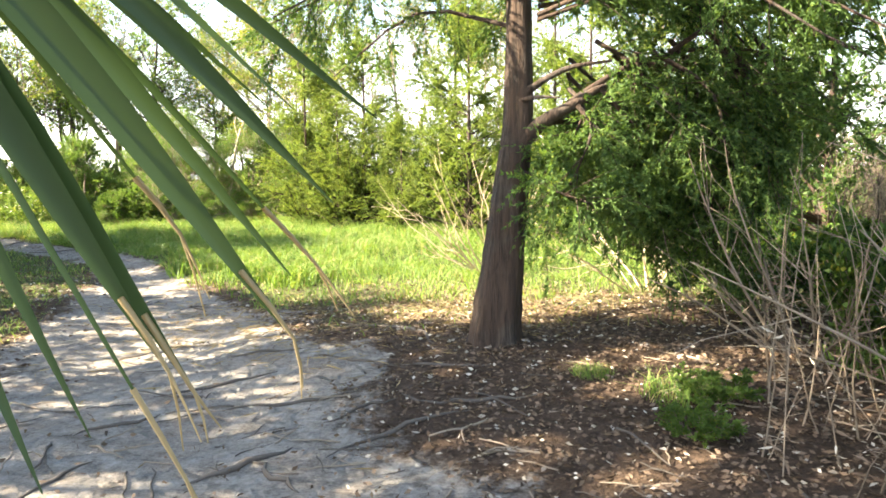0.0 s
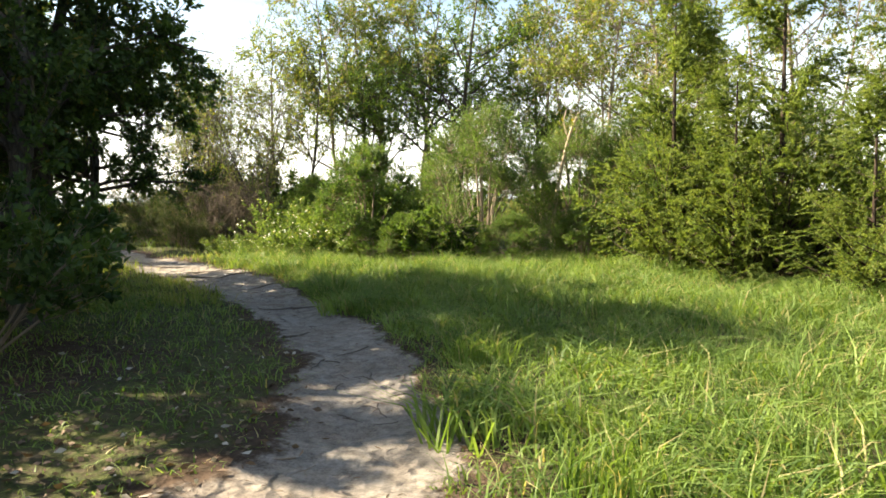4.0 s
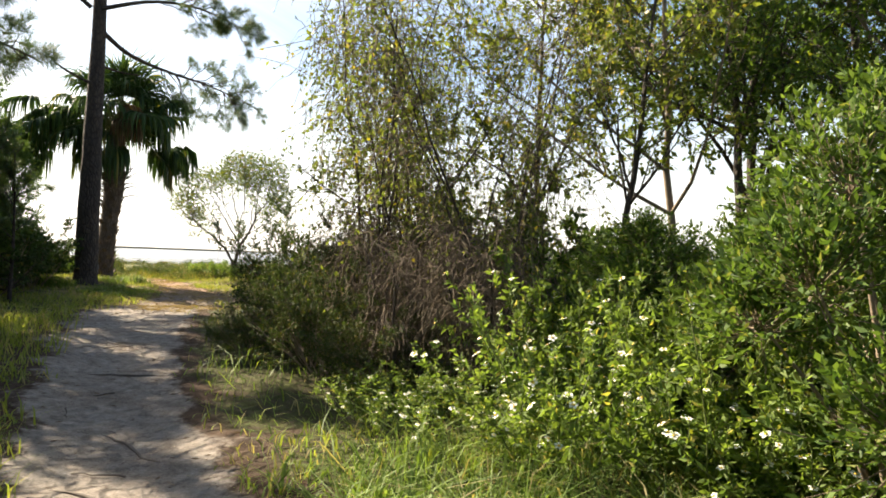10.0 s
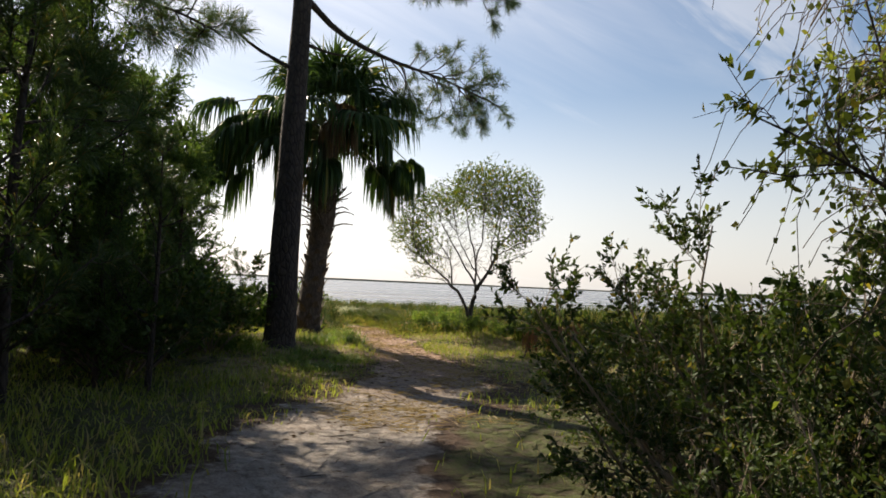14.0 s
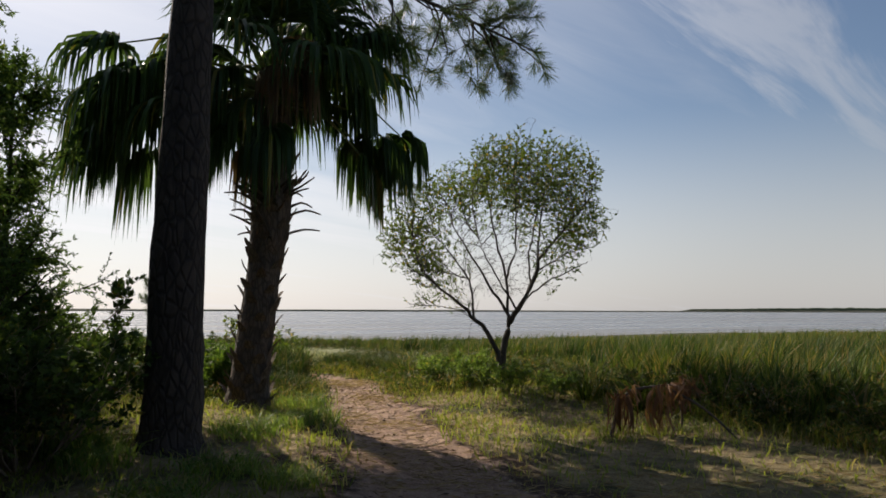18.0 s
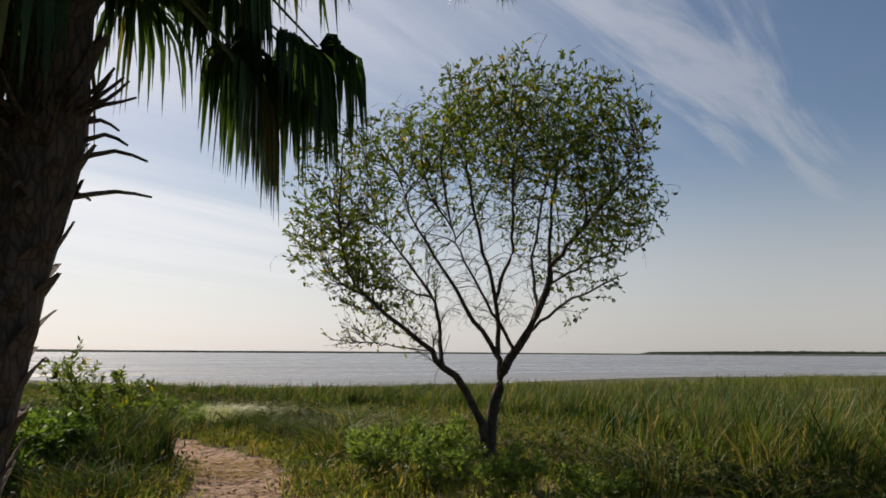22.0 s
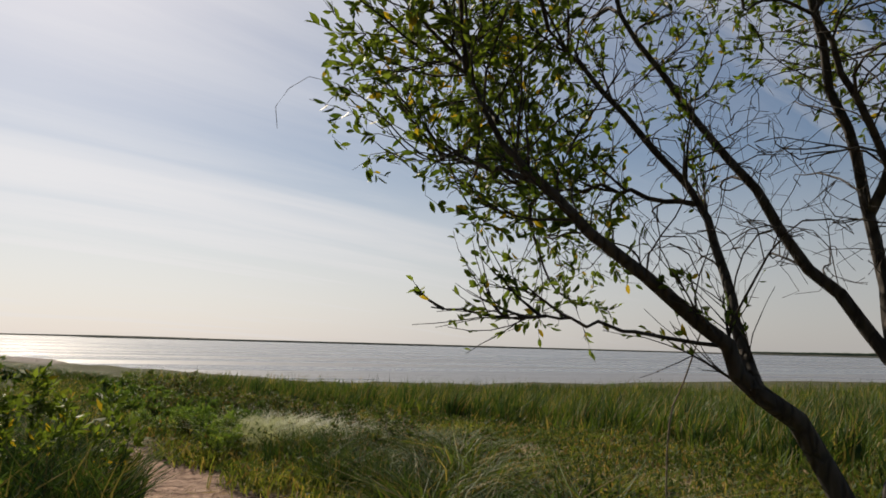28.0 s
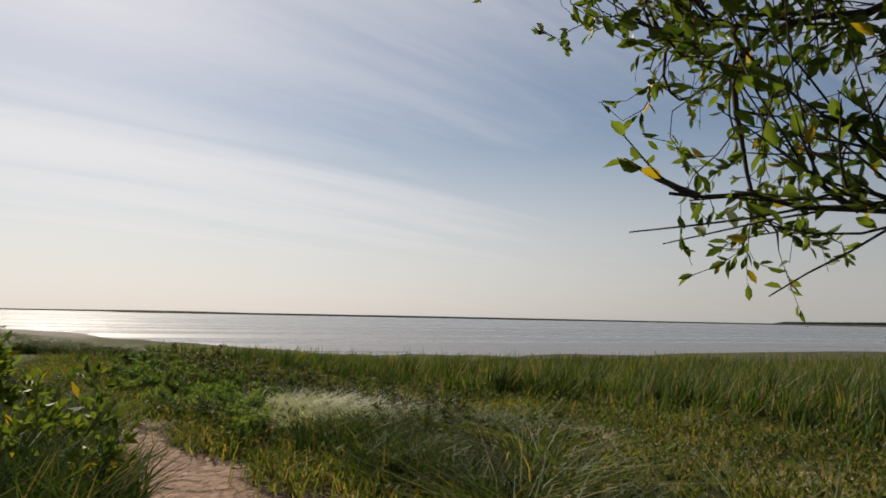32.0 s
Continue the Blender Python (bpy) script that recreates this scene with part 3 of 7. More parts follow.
def build_ground():
    xs, ys = axis(-48, 6, 0.20, 4200), axis(-4, 34, 0.20, 4200)
    X, Y = np.meshgrid(xs, ys)
    Z = ground_z(X, Y)
    o = off_track(X, Y)
    sand = np.clip(1.75 - o, 0, 1)
    Z -= 0.05 * np.clip(1.3 - o, 0, 1)
    g = Geo()
    nx, ny = len(xs), len(ys)
    i = (np.arange(ny - 1)[:, None] * nx + np.arange(nx - 1)).ravel()
    g.put(np.stack([X, Y, Z], -1).reshape(-1, 3), np.stack([i, i + 1, i + nx + 1, i + nx], -1))
    ob = part("ground", g, M_GROUND, None, "", True)
    tagged(ob, "sandy coastal ground with a trodden pale path, leaf litter and turf", "ground", "", "structure")
    # the beach past the marsh on the far left, and under the cedar the fallen leaves
    beach = smooth(shore(X, Y), -6, -1.5) * smooth(20.0 - Y, 0, 6)
    sand = np.maximum(sand, beach)
    litter = np.exp(-(((X - 1.6) / 3.2) ** 2 + ((Y - 4.2) / 2.3) ** 2) * 0.9) * 1.3
    litter = np.maximum(litter, 0.8 * smooth(1.9 - np.abs(X + 7.6), 0, 1.2) * smooth(2.5 - np.abs(Y - 9.0), 0, 1.5))
    litter = np.maximum(litter, 0.72 * smooth(2.5 - o, 0, 1))
    straw = smooth(-X, 21, 25) * smooth(Y, 17.0, 19.0) * smooth(X, -48, -43)
    straw = np.maximum(straw, 0.42 * np.exp(-(((X - 0.4) / 1.7) ** 2 + ((Y - 7.0) / 1.0) ** 2)))
    for name, arr in (("sand", sand), ("litter", np.clip(litter, 0, 1)), ("straw", straw)):
        a = ob.data.attributes.new(name, "FLOAT", "POINT")
        a.data.foreach_set("value", arr.astype(np.float32).ravel())
    return ob


build_ground()

water_g = Geo()
wx, wy = np.array([-4100.0, -900, -300, -150, -90, -60, -46]), np.array([-4100.0, -900, -200, -60, 0, 30, 60, 120, 400, 1200, 4100])
WX, WY = np.meshgrid(wx, wy)
ii = (np.arange(len(wy) - 1)[:, None] * len(wx) + np.arange(len(wx) - 1)).ravel()
water_g.put(np.stack([WX, WY, np.full(WX.shape, -0.42)], -1), np.stack([ii, ii + 1, ii + len(wx) + 1, ii + len(wx)], -1))
tagged(part("water", water_g, M_WATER), "broad grey river with small ripples under a hazy sky", "water", "", "structure")


def far_bank(name, label, az0, az1, dist, low, high, mat, seed, rough):
    """A low bank across the water with an uneven top."""
    rng = np.random.default_rng(seed)
    n = 160
    a = np.radians(np.linspace(az0, az1, n))
    h = low + (high - low) * (0.55 + 0.45 * np.sin(np.linspace(0, 9, n) + seed)) * (1 - rough + rough * rng.random(n))
    h *= np.minimum(1, np.minimum(np.arange(n), np.arange(n)[::-1]) / 6 + 0.12)
    g = Geo()
    rows = []
    for dd, k in ((0, 0.0), (0, 0.8), (14, 1.0), (60, 0.9), (90, 0.0)):
        r = dist + dd
        rows.append(np.stack([-np.sin(a) * r - 30, np.cos(a) * r + 22, -0.6 + h * k + (0.0 if k else -0.4)], -1))
    i = (np.arange(4)[:, None] * n + np.arange(n - 1)).ravel()
    g.put(np.concatenate(rows), np.stack([i, i + 1, i + n + 1, i + n], -1))
    return tagged(part(name, g, mat), label, "shore", "", "structure")


far_bank("far_shore", "low marsh bank far across the river", 4, 95, 1500, 2.5, 4.5, M_FAR_MARSH, 1, 0.15)
far_bank("far_headland", "hazy low headland at the river's far end", 78, 108, 3400, 5, 9, M_FAR_MARSH, 4, 0.1)
far_bank("far_woods", "dark woods on the far bank of the river", 10, 44.5, 1750, 7, 11, M_WOODS, 2, 0.45)


# ---- plants ----
def bush(name, label, category, seed, at, height, spread, mat, leaf=0.06, slim=0.42, stems=16, mid=9, twigs=6, per=12, wood=M_TWIG, lean=0.0, droop=0.0, low=0.25, group=""):
    """A many-stemmed shrub: stems fan out from the root and split twice."""
    rng = np.random.default_rng(seed)
    root = thing(name, label, category, at, 0, group)
    a = rng.uniform(0, 2 * np.pi, stems)
    t = rng.uniform(0.05, 1.0, stems) ** 0.6 * spread
    d = unit(np.stack([np.cos(a) * t + lean, np.sin(a) * t, np.full(stems, 0.75)], 1))
    p = np.stack([np.cos(a), np.sin(a), 0 * a], 1) * rng.uniform(0.02, 0.22, stems)[:, None] * max(0.4, spread) + np.array([0, 0, -0.05])
    ln = height * rng.uniform(0.72, 1.05, stems) * (1 - 0.18 * t / spread)
    s_pts, s_dir = grow(rng, p, d, ln, 6, 0.10, 0.03)
    s_rad = taper(rng.uniform(0.010, 0.020, stems) * height / 2.2, np.full(stems, 0.004), 7)
    w, g = Geo(), Geo()
    for k in range(stems):
        sg = Geo()
        tubes(sg, s_pts[k:k + 1], s_rad[k:k + 1], 5)
        part("stem", sg, wood, root)
    p, d, r, u = sprout(rng, s_pts, s_dir, s_rad, mid, low, 0.98, 0.75, 0.25)
    ln = height * (0.16 + 0.22 * (1 - u)) * rng.uniform(0.7, 1.25, len(p))
    m_pts, m_dir = grow(rng, p, d, ln, 4, 0.14, 0.10)
    m_rad = taper(np.minimum(r * 0.6, 0.008), np.full(len(p), 0.002), 5)
    tubes(w, m_pts[:, ::2], m_rad[:, ::2], 3)
    p, d, r, u = sprout(rng, m_pts, m_dir, m_rad, twigs, 0.2, 1.0, 0.7, 0.3)
    t_pts, t_dir = grow(rng, p, d, height * 0.085 * rng.uniform(0.6, 1.3, len(p)), 2, 0.12, 0.12)
    tubes(w, t_pts[:, ::2], taper(np.full(len(p), 0.0022), np.full(len(p), 0.001), 2), 3)
    leafy(g, rng, t_pts, t_dir, per, leaf, slim, 0.8, droop)
    leafy(g, rng, m_pts[:, 2:], m_dir[:, 2:], per // 2, leaf, slim, 0.9, droop)
    part("branchwork", w, wood, root)
    part("crown", g, mat, root)
    return root


def plume_bush(name, label, seed, at, height, width, mat, lobes=12, shoots=80, per=18, leaf=0.05, slim=0.3, wood=M_TWIG, size=0.42, low=0.30):
    """A shrub of rounded plumes: each stem ends in a dome of fine upright shoots, with dark gaps between the domes."""
    rng = np.random.default_rng(seed)
    root = thing(name, label, "bush", at)
    w, g = Geo(), Geo()
    for k in range(lobes):
        a = k * 2.39996 + rng.normal(0, 0.25)
        f = (k + 0.5) / lobes
        out = width * (1 - 0.85 * f ** 1.5) * rng.uniform(0.7, 1.0)
        r = size * width * rng.uniform(0.75, 1.2)
        c = np.array([math.cos(a) * out, math.sin(a) * out, max(r * 0.5, height * (low + (1 - low) * f ** 0.8) - r * 0.9)])
        foot = np.array([math.cos(a) * 0.12, math.sin(a) * 0.12, -0.05])
        stem = curve([foot, foot * 0.5 + c * np.array([0.35, 0.35, 0.5]), c], 8)[None]
        sg = Geo()
        tubes(sg, stem, taper([0.011 * height], [0.006], 8), 6)
        part("stem", sg, wood, root)
        q = unit(rng.normal(0, 1, (shoots, 3)) + np.array([math.cos(a) * 0.5, math.sin(a) * 0.5, 0.75]))
        p = c + q * r * rng.uniform(0.0, 0.35, (shoots, 1)) + np.array([0, 0, -0.1 * r])
        s, sd = grow(rng, p, q, r * rng.uniform(0.6, 1.05, shoots), 5, 0.10, 0.10)
        tubes(w, s[:, ::2], taper(np.full(shoots, 0.004), np.full(shoots, 0.0015), 3), 3)
        leafy(g, rng, s, sd, per, leaf, slim, 0.7, 0.0, 0.2)
    part("branchwork", w, wood, root)
    part("crown", g, mat, root)
    return root


def broadleaf(name, label, seed, at, height, mat, trunk=0.10, lean=(0, 0), limbs=9, subs=7, twigs=7, per=9, leaf=0.07, slim=0.5, low=0.35, wood=M_BARK, reach=0.38, droop=0.15, category="tree", angle=0.85, lift=0.06):
    """A slender tree: trunk, limbs, boughs, twigs with leaves."""
    rng = np.random.default_rng(seed)
    root = thing(name, label, category, at)
    t_pts = curve([(0, 0, -0.1), (lean[0] * 0.15, lean[1] * 0.1, height * 0.3), (lean[0] * 0.5, lean[1] * 0.55, height * 0.65), (lean[0], lean[1], height)], 12)[None]
    t_pts[:, 2:-1] += rng.normal(0, 0.03 * height / 6, (1, 9, 3))
    t_rad = taper([trunk], [trunk * 0.14], 12)
    t_rad[:, 0] *= 1.35
    w = Geo()
    tubes(w, t_pts, t_rad, 9)
    part("trunk", w, wood, root, "", True)
    p, d, r, u = sprout(rng, t_pts, unit(np.gradient(t_pts, axis=1)), t_rad, limbs, low, 0.97, angle, 0.2)
    ln = height * reach * (1.15 - 0.75 * u) * rng.uniform(0.75, 1.2, len(p))
    l_pts, l_dir = grow(rng, p, d, ln, 6, 0.12, lift)
    l_rad = taper(np.minimum(r * 0.55, trunk * 0.5), np.full(len(p), 0.006), 7)
    b, g = Geo(), Geo()
    for k in range(len(l_pts)):
        lg = Geo()
        tubes(lg, l_pts[k:k + 1], l_rad[k:k + 1], 6)
        part("limb", lg, wood, root)
    p, d, r, u = sprout(rng, l_pts, l_dir, l_rad, subs, 0.15, 1.0, 0.75, 0.25)
    m_pts, m_dir = grow(rng, p, d, height * 0.13 * (1.25 - 0.6 * u) * rng.uniform(0.6, 1.3, len(p)), 4, 0.16, 0.04)
    m_rad = taper(np.minimum(r * 0.6, 0.016), np.full(len(p), 0.003), 5)
    tubes(b, m_pts[:, ::2], m_rad[:, ::2], 4)
    p, d, r, u = sprout(rng, m_pts, m_dir, m_rad, twigs, 0.1, 1.0, 0.7, 0.3)
    s_pts, s_dir = grow(rng, p, d, height * 0.05 * rng.uniform(0.6, 1.4, len(p)), 2, 0.15, 0.0)
    tubes(b, s_pts[:, ::2], taper(np.full(len(p), 0.004), np.full(len(p), 0.0015), 2), 3)
    leafy(g, rng, s_pts, s_dir, per, leaf, slim, 0.9, droop)
    part("branchwork", b, wood, root)
    part("crown", g, mat, root)
    return root


def cedar(name, label, seed, at, height, mat, trunk=0.1, limbs=44, reach=0.30, low=0.06, per=15, lean=(0, 0), droop=0.08, leaf=0.105, wood=M_CEDAR_BARK, split=False):
    """A red cedar: many limbs with flat drooping sprays of scale leaves."""
    rng = np.random.default_rng(seed)
    root = thing(name, label, "tree", at)
    t_pts = curve([(0, 0, -0.1), (lean[0] * 0.3, lean[1] * 0.3, height * 0.35), (lean[0], lean[1], height)], 12)[None]
    t_rad = taper([trunk], [0.012], 12)
    t_rad[:, 0] *= 1.35
    w = Geo()
    tubes(w, t_pts, t_rad, 9)
    part("trunk", w, wood, root, "", True)
    p, d, r, u = sprout(rng, t_pts, unit(np.gradient(t_pts, axis=1)), t_rad, limbs, low, 0.98, 1.15, 0.15)
    ln = height * reach * (1.1 - u) ** 0.8 * rng.uniform(0.7, 1.15, len(p)) + 0.12
    l_pts, l_dir = grow(rng, p, d, ln, 5, 0.10, 0.07)
    l_rad = taper(np.minimum(r * 0.4, 0.028), np.full(len(p), 0.004), 6)
    g = Geo()
    if split:
        for k in range(len(l_pts)):
            lg = Geo()
            tubes(lg, l_pts[k:k + 1], l_rad[k:k + 1], 5)
            part("limb", lg, wood, root)
    else:
        lg = Geo()
        tubes(lg, l_pts, l_rad, 5)
        part("branchwork", lg, wood, root)
    p, d, r, u = sprout(rng, l_pts, l_dir, l_rad, 16, 0.10, 1.0, 0.65, 0.2)
    m_pts, m_dir = grow(rng, p, d, 0.30 * rng.uniform(0.6, 1.4, len(p)) * (height / 4) ** 0.5, 4, 0.12, -droop)
    leafy(g, rng, m_pts, m_dir, per, leaf, 0.34, 0.6, droop * 0.6, 0.0)
    leafy(g, rng, l_pts[:, 1:], l_dir[:, 1:], per, leaf, 0.34, 0.8, droop * 0.6, 0.0)
    part("crown", g, mat, root)
    return root


def needles(g, rng, p, d, per, length=0.20, width=0.006, spread=0.75):
    n = len(p)
    base = np.repeat(p, per, 0) - np.repeat(d, per, 0) * rng.uniform(0, 0.10, (n * per, 1))
    way = unit(np.repeat(d, per, 0) + rng.normal(0, spread, (n * per, 3)))
    ln = length * rng.uniform(0.7, 1.1, (n * per, 1))
    side = unit(np.cross(way, rng.normal(0, 1, way.shape))) * width * 0.5
    mid = base + way * ln * 0.6
    tip = base + way * ln + np.array([0, 0, -1.0]) * ln * 0.16
    v = np.stack([base - side * 0.6, base + side * 0.6, mid + side, mid - side, tip], 1).reshape(-1, 3)
    i = np.arange(n * per)[:, None] * 5
    g.put(v, i + np.array([0, 1, 2, 3]), i + np.array([3, 2, 4]))


def pine_boughs(root, rng, lines, radii, per=34, shoots=9, wood=M_PINE_BARK, length=0.20, sway=0.0, span=0.26):
    """Pine limbs along given lines, each a part with its tufts."""
    for pts, r in zip(lines, radii):
        l = curve(pts, 12)[None]
        rad = taper([r], [r * 0.2], 12)
        b, g = Geo(), Geo()
        tubes(b, l, rad, 7)
        p, d, _, u = sprout(rng, l, unit(np.gradient(l, axis=1)), rad, shoots, 0.35, 1.0, 0.8, 0.3)
        ln = np.linalg.norm(l[0, -1] - l[0, 0]) * span * rng.uniform(0.6, 1.3, len(p)) * (1.3 - 0.7 * u)
        m, md = grow(rng, p, d, ln, 7, 0.24, sway)
        m_rad = taper(np.full(len(p), r * 0.28), np.full(len(p), 0.004), 8)
        tubes(b, m, m_rad, 5)
        p2, d2, _, _ = sprout(rng, m, md, m_rad, 5, 0.3, 1.0, 0.7, 0.3)
        s, sd = grow(rng, p2, d2, 0.22 * rng.uniform(0.5, 1.4, len(p2)), 3, 0.25, 0.16)
        tubes(b, s, taper(np.full(len(p2), 0.006), np.full(len(p2), 0.003), 4), 4)
        ends = np.concatenate([s[:, -1], m[:, -1], l[:, -1]])
        ways = np.concatenate([sd[:, -1], md[:, -1], unit(l[:, -1] - l[:, -2])])
        needles(g, rng, ends, ways, per, length)
        limb = part("limb", b, wood, root, "", True)
        part("needles", g, M_NEEDLE, limb)


def young_pine(name, label, seed, at, height, limbs=20, trunk=0.07, per=30, low=0.1):
    rng = np.random.default_rng(seed)
    root = thing(name, label, "tree", at)
    t = curve([(0, 0, -0.1), (0.05, 0, height * 0.5), (0, 0.1, height)], 10)[None]
    rad = taper([trunk], [0.012], 10)
    w, b, g = Geo(), Geo(), Geo()
    tubes(w, t, rad, 8)
    part("trunk", w, M_PINE_BARK, root, "", True)
    p, d, r, u = sprout(rng, t, unit(np.gradient(t, axis=1)), rad, limbs, low, 0.98, 1.1, 0.2)
    l, ld = grow(rng, p, d, height * 0.34 * (1.15 - 0.8 * u) * rng.uniform(0.7, 1.2, len(p)), 5, 0.1, 0.10)
    lr = taper(np.minimum(r * 0.5, 0.02), np.full(len(p), 0.005), 6)
    for k in range(len(l)):
        lg = Geo()
        tubes(lg, l[k:k + 1], lr[k:k + 1], 5)
        part("limb", lg, M_PINE_BARK, root)
    p, d, r, u = sprout(rng, l, ld, lr, 6, 0.25, 1.0, 0.6, 0.2)
    s, sd = grow(rng, p, d, 0.28 * rng.uniform(0.6, 1.3, len(p)), 3, 0.12, 0.10)
    tubes(b, s, taper(np.full(len(p), 0.006), np.full(len(p), 0.004), 4), 4)
    needles(g, rng, np.concatenate([s[:, -1], l[:, -1], s[:, 2]]), np.concatenate([sd[:, -1], ld[:, -1], sd[:, 2]]), per, 0.21, 0.008, 0.6)
    part("branchwork", b, M_PINE_BARK, root)
    part("needles", g, M_NEEDLE, root)
    return root


def fan(g, rng, hub, out, up, radius, segs=34, arc=2.0, droop=0.9, width=0.05):
    """A palm's fan leaf: pleated segments round a hub that bend over under their weight."""
    out, up = np.asarray(out, float), np.asarray(up, float)
    side = np.cross(out, up)
    a = (np.linspace(-arc, arc, segs) + rng.normal(0, 0.07, segs))[:, None]
    ln = radius * (0.78 + 0.22 * np.cos(a * 0.7)) * rng.uniform(0.68, 1.12, (segs, 1))
    w = np.cos(a) * out + np.sin(a) * side + up * 0.10
    hang = droop * rng.uniform(0.55, 1.3, (segs, 1))
    p, rows, ways = np.repeat(np.asarray(hub, float)[None], segs, 0) + w * 0.03, [], []
    for k in range(7):
        f = min(max((k / 6 - (0.02 if droop > 1.5 else 0.12)) / (0.42 if droop > 1.5 else 0.55), 0.0), 1.0)
        f = f * f * (3 - 2 * f)
        d = unit(w * (1 - 0.88 * f * np.minimum(hang, 1.0)) + np.array([0.0, 0.0, -1.0]) * hang * f)
        rows.append(p)
        ways.append(d)
        p = p + d * ln / 6
    c, d = np.stack(rows, 1), np.stack(ways, 1)
    across = unit(np.cross(d, np.broadcast_to(up, d.shape) + 1e-4))
    lean = np.where(np.arange(segs) % 2, 0.75, -0.75)[:, None, None]
    across = unit(across + lean * np.cross(across, d))
    wd = np.array([0.30, 0.85, 1.0, 0.9, 0.62, 0.32, 0.03])[None, :, None] * width * radius * rng.uniform(0.8, 1.15, (segs, 1, 1))
    v = np.stack([c - across * wd * 0.5, c + across * wd * 0.5], 2)
    i = np.arange(segs)[:, None, None] * 14 + np.arange(6)[None, :, None] * 2
    g.put(v.reshape(-1, 3), (i + np.array([0, 1, 3, 2])).reshape(-1, 4))


def palm_leaf(root, rng, base, hub, radius, mat, hang, label="", arc=1.9, segs=58):
    """A palm leaf whose stalk arches from the bud to a given place, where its fan spreads and hangs."""
    base, hub = np.asarray(base, float), np.asarray(hub, float)
    span = hub - base
    mid = base + span * 0.55 + np.array([0, 0, 0.16 * np.linalg.norm(span)])
    pts = curve([base, mid, hub], 8)[None]
    w, g = Geo(), Geo()
    tubes(w, pts, taper([0.020], [0.010], 8), 5)
    out = unit(unit(pts[0, -1] - pts[0, -3]) + rng.normal(0, 0.15, 3))
    side = unit(np.cross(out, [0, 0, 1.0]) + rng.normal(0, 0.12, 3))
    fan(g, rng, hub, out, np.cross(side, out), radius, segs, arc, hang, 0.046)
    st = part("stalk", w, M_DEAD_FROND if mat is M_DEAD_FROND else M_STEM, root)
    part("blade", g, mat, st, label)


def at_ground(x, y, sink=0.0):
    return (x, y, gz(x, y) - sink)


def put_copies(ob, places):
    """Copies of a plant: x, y, turn, size, and stretch in height."""
    for x, y, turn, s, h in places:
        copy_thing(ob, pose(x, y, gz(x, y), 0, 0, turn) @ Matrix.Diagonal((s, s, h, 1)))


